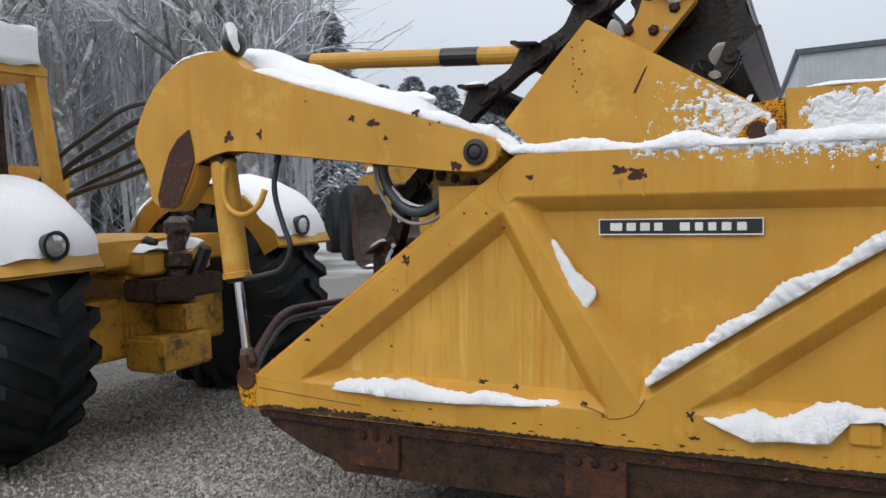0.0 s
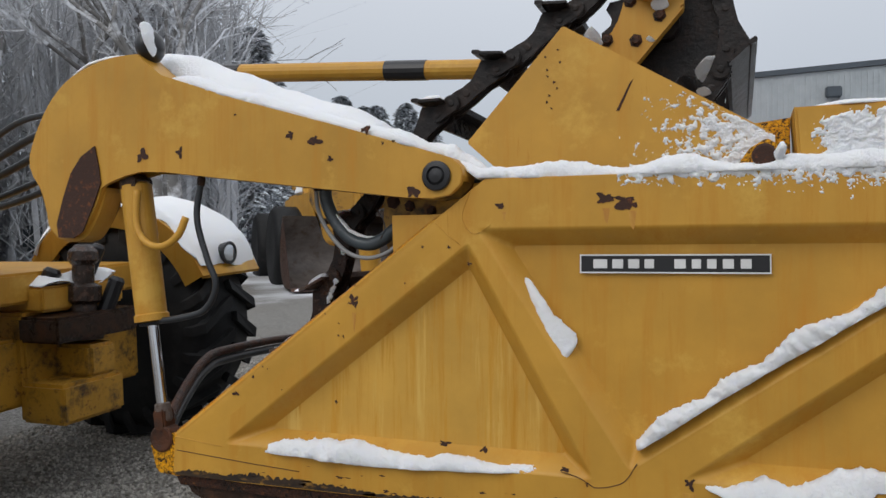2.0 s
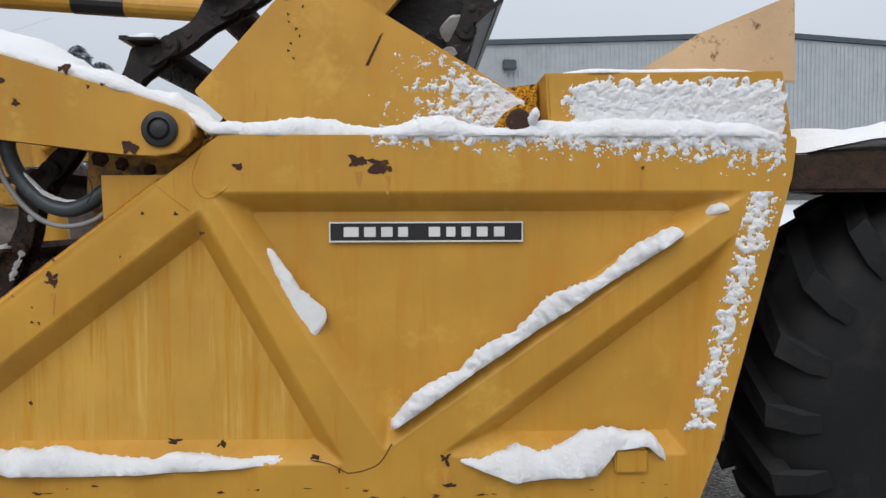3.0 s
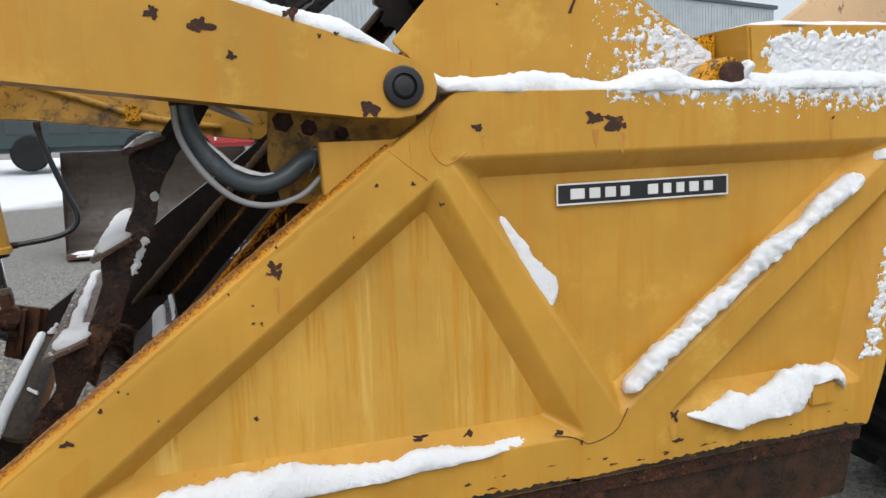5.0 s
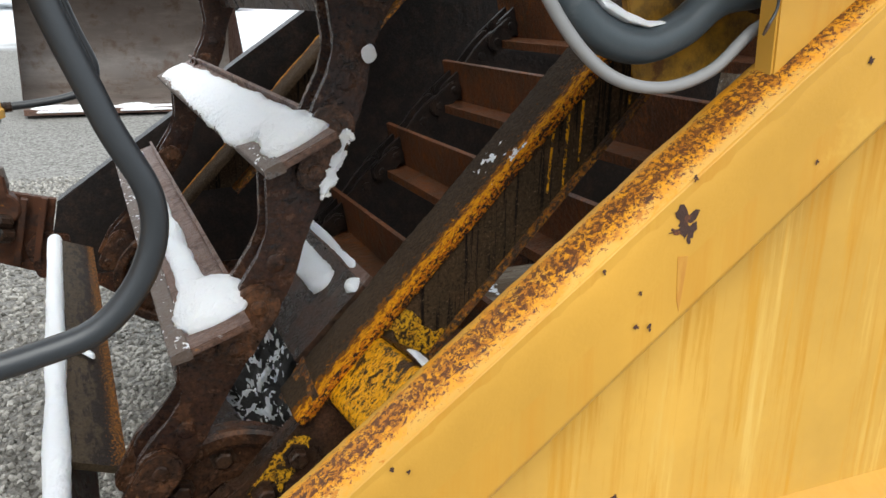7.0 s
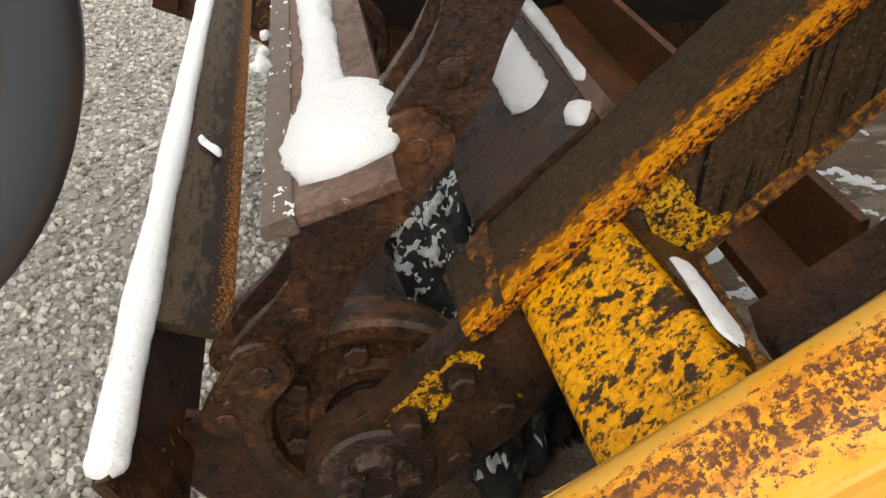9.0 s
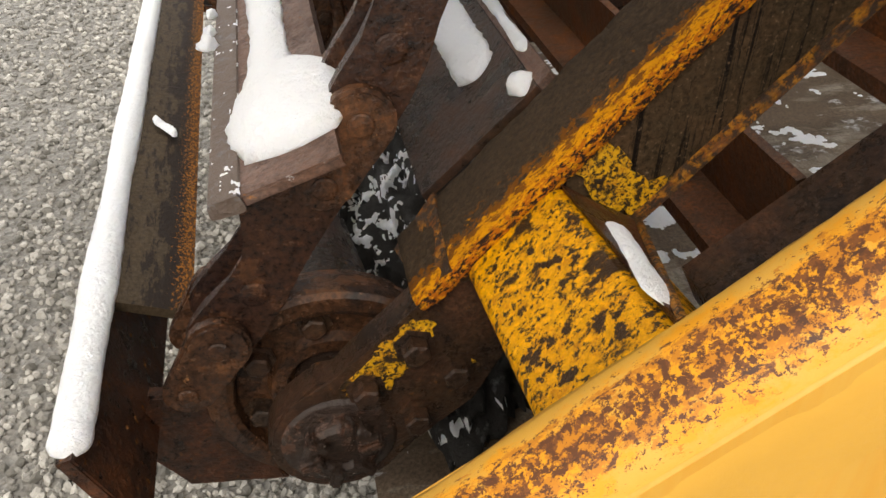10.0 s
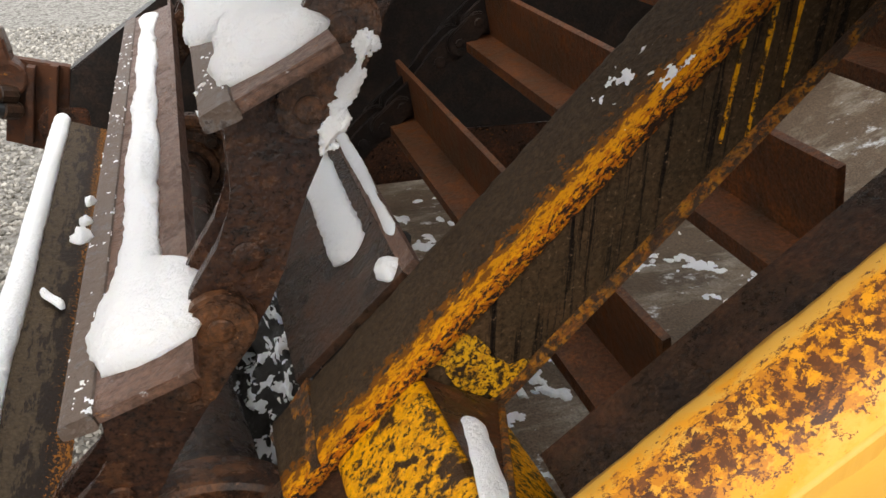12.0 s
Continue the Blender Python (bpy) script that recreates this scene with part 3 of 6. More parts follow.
def bowl_side(parent):
    bm = bmesh.new()
    outer = rounded(OUTLINE, 0.02, 3)
    loops = [[bm.verts.new((p.x, Y_FACE, p.y)) for p in outer]]
    for pocket in POCKETS:
        loops.append([bm.verts.new((p.x, Y_FACE, p.y)) for p in rounded(pocket, 0.014)])
    edges = []
    for lp in loops:
        for i in range(len(lp)):
            edges.append(bm.edges.new((lp[i - 1], lp[i])))
    bmesh.ops.triangle_fill(bm, edges=edges, use_beauty=True, use_dissolve=False)
    for pocket, lp in zip(POCKETS, loops[1:]):
        last = lp
        for d, y in FOLD[1:]:
            ring = [bm.verts.new((p.x, Y_FACE + y, p.y)) for p in rounded(inset(pocket, d), 0.014)]
            for i in range(len(ring)):
                f = bm.faces.new((last[i - 1], last[i], ring[i], ring[i - 1]))
                f.smooth = True
            last = ring
    # the outer return of the frame
    last = loops[0]
    for dy, d in ((0.004, -0.002), (0.012, -0.003), (0.045, -0.003), (0.052, 0.045), (0.10, 0.045)):
        c = Vector((-0.8, 1.4))
        ring = []
        for p in outer:
            q = p + (p - c).normalized() * (-d)
            ring.append(bm.verts.new((q.x, Y_FACE + dy, q.y)))
        for i in range(len(ring)):
            f = bm.faces.new((last[i - 1], last[i], ring[i], ring[i - 1]))
            f.smooth = dy < 0.05
        last = ring
    bm.faces.new(last)
    part("side_frame", bm, M_yellow, parent, "pressed yellow steel frame with diagonal braces")
    for pocket in POCKETS:
        bm = bmesh.new()
        prism(bm, inset(pocket, 0.050), Y_FACE + 0.0672, Y_FACE + 0.085)
        part("panel", bm, M_panel if pocket is POCKETS[0] else M_yellow, parent, "flat yellow side panel streaked by weather")


bowl = tagged(empty("scraper_bowl", (-1.0, 4.07, 0.62)), "yellow steel scraper bowl with braced sides, rusted and snowy", "scraper bowl")
bowl_side(bowl)

# the rolled lip along the slanting edge, eaten by rust
bm = bmesh.new()
a, b = Vector((-2.285, 0.995)), Vector((-1.225, 1.790))
d = (b - a).normalized()
up2 = Vector((-d.y, d.x))
prof = [(2.9302, -0.085), (2.9296, -0.06), (2.9292, -0.03), (2.9299, -0.010), (2.935, 0.006), (2.949, 0.0165), (2.967, 0.0215), (2.983, 0.0185), (2.995, 0.006), (2.998, -0.05)]
rings = []
K = 240
for i in range(K + 1):
    p = a + (b - a) * i / K
    wide = 0.006 + 0.018 * min(1.0, max(0.0, (p.x + 1.95) / 0.45))
    ring = []
    for y, h in prof:
        y += wide * min(1.0, max(0.0, (y - 2.935) / 0.035))
        e = 0.0 if h < -0.015 and y < 2.95 else 0.0014 * noise.noise((i * 0.09, y * 40, h * 60)) + 0.0006 * noise.noise((i * 0.45, y * 90, h * 90))
        q = p + up2 * (h + e)
        ring.append(bm.verts.new((q.x, y + e * 0.5, q.y)))
    rings.append(ring)
for i0, (r0, r1) in enumerate(zip(rings, rings[1:])):
    for j in range(len(prof) - 1):
        f = bm.faces.new((r0[j], r0[j + 1], r1[j + 1], r1[j]))
        band_uv(bm, f, [w / (len(prof) - 1) for w in (j, j + 1, j + 1, j)], i0 * 1.33 / K, (i0 + 1) * 1.33 / K)
part("rusty_lip", bm, M_lip, bowl, "rolled edge with yellow paint eaten by rust", smooth=True)

# the square pocket for the hose behind the slanting edge
bm = bmesh.new()
prism(bm, [(-1.40, 1.813), (-1.395, 1.66), (-1.19, 1.82), (-1.225, 1.811)], 2.962, 2.992, 0.003)
part("hose_guard", bm, M_yellow, bowl)

# lost paint
CHIPS = [(-1.532, 1.520, 0.024, 1.0), (-1.527, 1.503, 0.020, 1.3), (-1.548, 1.507, 0.014, 0.5), (-0.998, 1.834, 0.022, 0.8), (-0.66, 1.848, 0.042, 0.7), (-0.60, 1.842, 0.052, 0.6), (-0.575, 1.828, 0.030, 1.0), (-1.105, 1.645, 0.011, 1), (-1.177, 1.701, 0.010, 1), (-0.41, 0.985, 0.03, 1.2),
         (-1.271, 1.703, 0.010, 0.8), (-1.336, 1.579, 0.005, 1), (-1.525, 1.570, 0.007, 1), (-1.589, 1.436, 0.005, 1), (-1.591, 1.393, 0.006, 1), (-1.571, 1.390, 0.006, 1), (-1.941, 1.229, 0.010, 1), (-1.600, 1.159, 0.009, 1.1), (-1.900, 1.270, 0.006, 1), (-1.643, 1.468, 0.005, 1), (-1.88, 1.262, 0.005, 1), (-1.82, 1.19, 0.005, 1),
         (-1.059, 1.036, 0.024, 0.8), (-1.195, 1.045, 0.030, 0.4), (-2.014, 1.168, 0.022, 0.7), (-0.79, 0.995, 0.02, 0.8), (-0.72, 0.955, 0.012, 1.0), (0.16, 1.83, 0.016, 0.4)]
for i, (x, z, r, tall) in enumerate(CHIPS):
    bm = bmesh.new()
    chip(bm, x, z, Y_FACE - 0.0012 - 0.0001 * i, 0.85 * r, 40 + i, tall)
    part("paint_chip", bm, M_chip, bowl)
for i, (x, z, w, h) in enumerate([(-1.53, 1.475, 0.008, 0.07), (-0.655, 1.82, 0.012, 0.05), (-0.575, 1.81, 0.014, 0.06), (-0.985, 1.815, 0.007, 0.03), (-0.41, 0.955, 0.02, 0.06), (0.16, 1.81, 0.006, 0.05)]):
    bm = bmesh.new()
    prism(bm, [(x - w, z), (x + w, z), (x + w * 0.3, z - h), (x - w * 0.3, z - h * 0.8)], Y_FACE - 0.0008, Y_FACE + 0.002)
    part("rust_streak", bm, M_streak, bowl)

# scuffs along the bottom rail
rnd = random.Random(31)
for i in range(46):
    x = -2.2 + 2.45 * rnd.random() ** 0.7
    bm = bmesh.new()
    chip(bm, x, 0.855 + 0.07 * rnd.random() ** 1.8, Y_FACE - 0.0012, rnd.uniform(0.006, 0.026), 400 + i, rnd.uniform(0.10, 0.35))
    part("scuff", bm, M_chip, bowl)

# weld seams where the braces meet
for pts in ([(-0.80, 0.985), (-0.745, 0.972), (-0.705, 0.950), (-0.69, 0.945), (-0.645, 0.953), (-0.60, 0.975), (-0.565, 1.03)], [(-1.10, 1.89), (-1.13, 1.80), (-1.09, 1.745), (-1.03, 1.775)], [(-1.24, 1.79), (-1.14, 1.71)], [(-2.28, 0.935), (-2.0, 0.915), (-1.75, 0.90)], [(-2.29, 0.985), (-2.08, 0.965)]):
    bm = bmesh.new()
    tube(bm, smooth_line([(x, Y_FACE - 0.0005, z) for x, z in pts], 5), 0.0016, 6)
    part("weld_seam", bm, M_weld if pts[0][0] in (-0.80, -2.28) else M_yellow, bowl, smooth=True)
for x0, z0, x1, z1 in ((0.085, 0.938, 0.182, 1.012), ):
    bm = bmesh.new()
    box(bm, (x0, 2.915, z0), (x1, 2.932, z1), 0.006)
    part("step_pad", bm, M_yellow, bowl)

# the maker's badge: a black plate with pale bars
bm = bmesh.new()
box(bm, (-0.746, 2.988, 1.617), (-0.178, 2.996, 1.674), 0.003)
badge = part("badge", bm, M_black, bowl, "black badge plate with pale rim and bars")
bm = bmesh.new()
for lo, hi in (((-0.748, 1.671), (-0.176, 1.6755)), ((-0.748, 1.6155), (-0.176, 1.620)), ((-0.748, 1.620), (-0.744, 1.671)), ((-0.18, 1.620), (-0.176, 1.671))):
    box(bm, (lo[0], 2.984, lo[1]), (hi[0], 2.9875, hi[1]))
part("badge_rim", bm, M_white, badge)
for x0, x1 in ((-0.705, -0.655), (-0.645, -0.605), (-0.595, -0.555), (-0.545, -0.51), (-0.455, -0.415), (-0.403, -0.37), (-0.358, -0.325), (-0.313, -0.275), (-0.262, -0.225)):
    bm = bmesh.new()
    box(bm, (x0, 2.983, 1.631), (x1 - 0.006, 2.9875, 1.660), 0.001)
    part("badge_bar", bm, M_white, badge)

# the rusted cutting beam under the side, with bolted plates
bm = bmesh.new()
prism(bm, rounded([(-2.30, 0.85), (-2.24, 0.77), (-2.02, 0.67), (-1.90, 0.64), (-1.86, 0.60), (0.28, 0.60), (0.33, 0.85)], 0.02, 3), 2.965, 3.03, 0.004)
part("side_cutter", bm, M_darksteel, bowl, "dark rusty steel beam under the side")
bm = bmesh.new()
prism(bm, [(-2.32, 0.87), (-2.28, 0.80), (-1.6, 0.79), (0.32, 0.785), (0.33, 0.836), (-2.28, 0.835)], 2.945, 2.964, 0.003)
part("rub_strip", bm, M_rust, bowl, "rust-stained strip along the bottom edge")
for x0, x1, z0, z1 in ((-1.795, -1.580, 0.638, 0.806), (-0.87, -0.635, 0.63, 0.806)):
    bm = bmesh.new()
    box(bm, (x0, 2.948, z0), (x1, 2.964, z1), 0.004)
    plate = part("wear_plate", bm, M_plate, bowl, "rusty bolted wear plate")
    for fx in (0.22, 0.5, 0.78):
        bm = bmesh.new()
        bolt(bm, (x0 + fx * (x1 - x0), 2.948, z1 - 0.035), 0.014, 0.012)
        part("bolt", bm, M_rust, plate)

# oily grime along the bottom of the side
for x0, x1, h in ((-2.29, -1.45, 0.036), (-1.50, -0.72, 0.020), (-0.75, 0.32, 0.020)):
    bm = bmesh.new()
    k = 120
    upper = [(x0 + (x1 - x0) * j / k, 0.842 + h * max(0.1, 0.75 + 0.5 * noise.noise((j * 0.05, x0, 2.0)) + 0.45 * noise.noise((j * 0.75, x0, 5.0))) * math.sin(math.pi * (j + 0.5) / (k + 1)) ** 0.3) for j in range(k + 1)]
    prism(bm, [(x1, 0.8405), (x0, 0.8405)] + upper, 2.9288, 2.9298)
    part("grime", bm, M_grime, bowl, "black oily grime creeping up the paint")

# floor, back and the far side of the bowl
bm = bmesh.new()
prism(bm, [(-1.95, 0.66), (-1.90, 0.63), (-0.3, 0.66), (0.45, 1.0), (0.55, 1.7), (0.50, 1.7), (0.40, 1.03), (-0.32, 0.70), (-1.9, 0.665)], 3.035, 5.12)
part("bowl_floor", bm, M_floor, bowl, "scoured steel floor and back of the bowl, snow dusted")
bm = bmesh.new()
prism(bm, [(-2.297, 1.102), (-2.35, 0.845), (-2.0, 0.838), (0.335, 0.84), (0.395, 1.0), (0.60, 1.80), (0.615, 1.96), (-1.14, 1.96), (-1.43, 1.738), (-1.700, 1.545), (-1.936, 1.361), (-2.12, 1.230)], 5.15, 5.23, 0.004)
# the far side is near-black over its whole face
part("far_side", bm, M_blacksteel, bowl, "near-black inner face of the other side")
bm = bmesh.new()
prism(bm, [(-2.26, 0.835), (-2.02, 0.67), (-1.90, 0.60), (0.28, 0.60), (0.33, 0.835)], 5.155, 5.22)
part("far_cutter", bm, M_rust, bowl)
bm = bmesh.new()
prism(bm, [(-2.452, 1.142), (-2.300, 1.106), (-2.352, 0.845), (-2.506, 0.904)], 5.165, 5.20, 0.004)
tip = part("tip_bracket", bm, M_plate, bowl, "rust-orange bracket under the lift cylinder")
for x0, x1 in ((-2.405, -2.385), (-2.345, -2.325)):
    bm = bmesh.new()
    prism(bm, [(x0, 1.122), (x1, 1.118), (x1 - 0.045, 0.90), (x0 - 0.045, 0.91)], 5.125, 5.165, 0.003)
    part("rib", bm, M_plate, tip)
# inner wall sheet of this side
bm = bmesh.new()
prism(bm, [(-2.25, 0.90), (-2.15, 0.70), (0.25, 0.66), (0.55, 1.90), (-1.08, 1.89)], 3.036, 3.05)
part("inner_sheet", bm, M_darksteel, bowl)


# the narrow ledge inside the slanting edge
bm = bmesh.new()
prism(bm, [(-1.70, 1.228), (-1.25, 1.600), (-1.225, 1.565), (-1.68, 1.190)], 3.051, 3.205, 0.003)
part("inner_ledge", bm, M_darksteel, bowl, "dark wet ledge along the inside of the edge")


# ---- draft arm ----
def arm(name, ya, yb, label, mat):
    top = [(-1.115, 1.938), (-1.122, 1.968), (-1.155, 1.996), (-1.214, 2.015), (-1.60, 2.133), (-1.99, 2.248), (-2.32, 2.357), (-2.40, 2.42)]
    arc = [(-2.436, 2.452), (-2.584, 2.443), (-2.755, 2.389), (-2.86, 2.305), (-2.93, 2.20), (-2.974, 2.09), (-2.970, 2.02), (-2.915, 1.94), (-2.885, 1.85), (-2.870, 1.785), (-2.82, 1.757), (-2.763, 1.753), (-2.70, 1.775), (-2.637, 1.868), (-2.606, 1.945)]
    low = [(-2.585, 1.957), (-2.55, 1.967), (-2.49, 1.985), (-2.42, 2.0), (-2.308, 1.992), (-1.31, 1.868), (-1.22, 1.862), (-1.16, 1.872), (-1.122, 1.905)]
    arc = [(p.x, p.z) for p in smooth_line([(x, 0, z) for x, z in arc], 4)]
    thing = empty(name, (-2.0, ya, 1.75))
    tagged(thing, label, "draft arm", group="draft arms of the scraper")
    bm = bmesh.new()
    prism(bm, top + arc + low, ya, ya + 0.022, 0.003)
    part("arm_plate", bm, mat, thing)
    bm = bmesh.new()
    prism(bm, top + arc + low, yb - 0.02, yb)
    part("inner_plate", bm, M_dirtyshadedyellow, thing)
    bm = bmesh.new()
    line = top + arc
    prism(bm, line + [(x * 0.996 - 0.008, z - 0.02) for x, z in reversed(line)], ya + 0.022, yb - 0.02)
    part("top_strip", bm, M_yellow, thing)
    bm = bmesh.new()
    prism(bm, low[4:6] + [(low[5][0], low[5][1] + 0.02), (low[4][0], low[4][1] + 0.02)], ya + 0.022, yb - 0.02)
    part("bottom_strip", bm, M_dirtyshadedyellow, thing)
    return thing


arm_near = arm("draft_arm", 2.89, 3.02, "yellow box-section draft arm with curved hook, chipped paint, snow along it", M_yellow)
arm("draft_arm", 5.16, 5.29, "yellow box-section draft arm on the other side of the bowl", M_dirtyshadedyellow)
bm = bmesh.new()
lathe(bm, [(0, 0.05), (0.012, 0.05), (0.016, 0.046), (0.018, 0.032), (0.012, 0.03), (0.02, 0.022), (0.022, 0.005)], (-1.204, 2.892, 1.937), (0, -1, 0))
part("pivot_pin", bm, M_black, arm_near, "dark pivot pin with washer")
# a dark brown leaf laid on the plate paints the shaded inside of the hook
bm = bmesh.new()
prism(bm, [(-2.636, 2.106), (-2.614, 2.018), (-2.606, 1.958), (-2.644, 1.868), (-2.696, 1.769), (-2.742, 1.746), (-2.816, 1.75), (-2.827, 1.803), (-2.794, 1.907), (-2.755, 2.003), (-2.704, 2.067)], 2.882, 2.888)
part("gusset_face", bm, M_chip, arm_near, "rust-brown leaf-shaped plate, painted shade inside the hook")
for i, (x, z, r, tall) in enumerate([(-2.41, 2.055, 0.036, 0.9), (-2.235, 2.06, 0.022, 1.1), (-1.76, 2.105, 0.022, 1.0), (-1.665, 2.075, 0.034, 0.7), (-1.60, 2.01, 0.015, 1), (-1.465, 2.105, 0.026, 0.8), (-1.29, 1.883, 0.032, 0.9), (-1.40, 2.055, 0.008, 1), (-1.99, 2.19, 0.008, 1), (-1.36, 2.06, 0.01, 0.6)]):
    bm = bmesh.new()
    chip(bm, x, z, 2.8885, r, 90 + i, tall)
    part("paint_chip", bm, M_chip, arm_near)

# the cross beam between the arms and the hose line above
bm = bmesh.new()
prism(bm, [(-1.40, 2.02), (-2.40, 2.39), (-2.58, 2.43), (-2.64, 2.28), (-2.45, 2.15), (-1.50, 1.95)], 3.05, 3.40, 0.01)
tagged(part("gooseneck_beam", bm, M_dirtyshadedyellow), "yellow gooseneck beam beside the arm, deep under snow", "gooseneck")

# ---- lift cylinders ----
def lift_cylinder(p0, p1, end, radius, line_at, line_r, label):
    """A cylinder hung at p0 whose rod eye stands at p1; the barrel ends that far along."""
    p0, p1 = Vector(p0), Vector(p1)
    y, ax = p1.y, p1 - p0
    thing = tagged(empty("hydraulic_cylinder", p1), label, "hydraulic cylinder", group="lift cylinders of the bowl")
    bm = bmesh.new()
    lathe(bm, [(0, radius - 0.01), (0.01, radius), (end - 0.035, radius), (end - 0.03, radius + 0.006), (end - 0.005, radius + 0.006), (end, 0.03)], p0, ax, 28)
    part("barrel", bm, M_yellow, thing)
    bm = bmesh.new()
    lathe(bm, [(end, 0.03), (end + 0.002, radius - 0.008), (end + 0.012, radius - 0.012), (end + 0.013, 0.02)], p0, ax, 20)
    part("gland", bm, M_black, thing)
    bm = bmesh.new()
    lathe(bm, [(end + 0.01, 0.021), (0.89, 0.021)], p0, ax, 14)
    part("rod", bm, M_chrome, thing, "bright chromed rod")
    bm = bmesh.new()
    lathe(bm, [(0.865, 0.022), (0.87, 0.030), (0.93, 0.034), (0.94, 0.028)], p0, ax, 14)
    part("rod_collar", bm, M_frost, thing, "frosted grey collar of the rod")
    bm = bmesh.new()
    lathe(bm, [(-0.03, 0.022), (-0.034, 0.045), (-0.03, 0.052), (0.03, 0.052), (0.034, 0.045), (0.03, 0.022)], p1, (0, 1, 0), 22)
    part("rod_eye", bm, M_plate, thing, "rusty yellow rod eye")
    bm = bmesh.new()
    box(bm, (-0.034, -0.026, -0.11), (0.034, 0.026, -0.03), 0.006, Matrix.Translation(p1) @ ax.to_track_quat("Z", "Y").to_matrix().to_4x4())
    part("rod_end", bm, M_plate, thing)
    bm = bmesh.new()
    lathe(bm, [(-0.055, 0.03), (-0.05, 0.04), (0.05, 0.04), (0.055, 0.03)], p0, (0, 1, 0), 14)
    part("head_pin", bm, M_darksteel, thing)
    bm = bmesh.new()
    tube(bm, smooth_line([(x, y + dy, z) for x, dy, z in line_at]), line_r, 12)
    part("steel_line", bm, M_yellow, thing, smooth=True)
    return thing


lift_cylinder((-2.505, 2.965, 1.96), (-2.36, 2.965, 0.97), 0.55, 0.06, ((-2.455, -0.05, 1.93), (-2.45, -0.06, 1.80), (-2.40, -0.07, 1.73), (-2.32, -0.075, 1.71), (-2.25, -0.07, 1.75), (-2.22, -0.06, 1.82)), 0.014, "yellow lift cylinder with a chromed rod, standing on the bowl tip")
lift_cylinder((-2.572, 5.15, 2.088), (-2.458, 5.15, 1.095), 0.715, 0.068, ((-2.20, -0.1, 2.40), (-2.22, -0.1, 2.35), (-2.25, -0.1, 2.29), (-2.31, -0.1, 2.22), (-2.44, -0.1, 2.12), (-2.53, -0.07, 2.05)), 0.030, "yellow lift cylinder on the rusty bracket of the other bowl tip")


# ---- hoses ----
def hose(name, pts, r, mat, label, sides=12):
    thing = tagged(empty(name, pts[0]), label, "hose", group="hydraulic hoses" if name == "hydraulic_hose" else "")
    fine = smooth_line(pts, 8)
    bm = bmesh.new()
    tube(bm, fine, r, sides)
    part("hose_body", bm, mat, thing, smooth=True)
    for a, b in ((fine[0], fine[1]), (fine[-1], fine[-2])):
        bm = bmesh.new()
        lathe(bm, [(-0.01, r * 0.9), (0, r * 1.25), (r * 2.2, r * 1.25), (r * 2.3, r * 1.05)], a, b - a, 10)
        part("hose_fitting", bm, M_darksteel, thing)
    return thing


hose("hydraulic_hose", [(-2.19, 2.96, 1.97), (-2.208, 2.955, 1.82), (-2.158, 2.95, 1.665), (-2.122, 2.95, 1.583), (-2.131, 2.95, 1.520), (-2.172, 2.95, 1.468), (-2.230, 2.95, 1.447), (-2.32, 2.95, 1.430), (-2.41, 2.955, 1.42)], 0.0125, M_blackhose, "black hydraulic hose hanging in a loop under the arm")
hose("hydraulic_hose", [(-2.27, 5.18, 1.97), (-2.25, 5.19, 1.867), (-2.187, 5.2, 1.677), (-2.138, 5.2, 1.545), (-2.165, 5.2, 1.475), (-2.261, 5.2, 1.438), (-2.43, 5.19, 1.416)], 0.0135, M_blackhose, "black hydraulic hose hanging from the other arm")
hose("hydraulic_hose", [(-1.70, 3.04, 1.97), (-1.705, 3.05, 1.885), (-1.665, 3.05, 1.80), (-1.60, 3.05, 1.735), (-1.53, 3.05, 1.715), (-1.47, 3.05, 1.735), (-1.41, 3.05, 1.775), (-1.30, 3.05, 1.79)], 0.024, M_hose, "thick blue-grey hose sagging towards the bowl side")
hose("cable", [(-1.73, 3.02, 1.93), (-1.72, 3.02, 1.84), (-1.67, 3.02, 1.75), (-1.60, 3.02, 1.685), (-1.52, 3.02, 1.665), (-1.44, 3.02, 1.685), (-1.37, 3.02, 1.74), (-1.30, 3.02, 1.75)], 0.008, M_cable, "thin grey cable sagging below the thick hose", 8)
hose("wire", [(-1.447, 2.95, 1.83), (-1.425, 2.945, 1.80), (-1.418, 2.945, 1.765), (-1.43, 2.945, 1.74)], 0.002, M_blackhose, "thin loose black wire on the guard", 6)

# guard hoses across the mouth of the bowl
for dz in (0.0, -0.045):
    hose("hydraulic_hose", [(-2.40, 3.02, 1.0 + dz), (-2.48, 3.2, 1.08 + dz), (-2.57, 3.48, 1.19 + dz), (-2.62, 3.75, 1.215 + dz), (-2.66, 4.5, 1.2 + dz), (-2.60, 4.95, 1.12 + dz), (-2.45, 5.12, 1.05 + dz)], 0.021, M_blackhose if dz else M_rust, "rusty dark pipe bowed across the mouth of the bowl")

# the tip lugs that hold the rods
for y in (2.935, 5.14):
    bm = bmesh.new()
    prism(bm, rounded([(-2.27, 0.99), (-2.38, 1.00), (-2.415, 0.95), (-2.38, 0.84), (-2.27, 0.83)], 0.02, 3), y + 0.004, y + 0.06, 0.004)
    part("tip_lug", bm, M_wornyellow if y < 4 else M_rust, bowl, "rusty lug at the bowl tip")

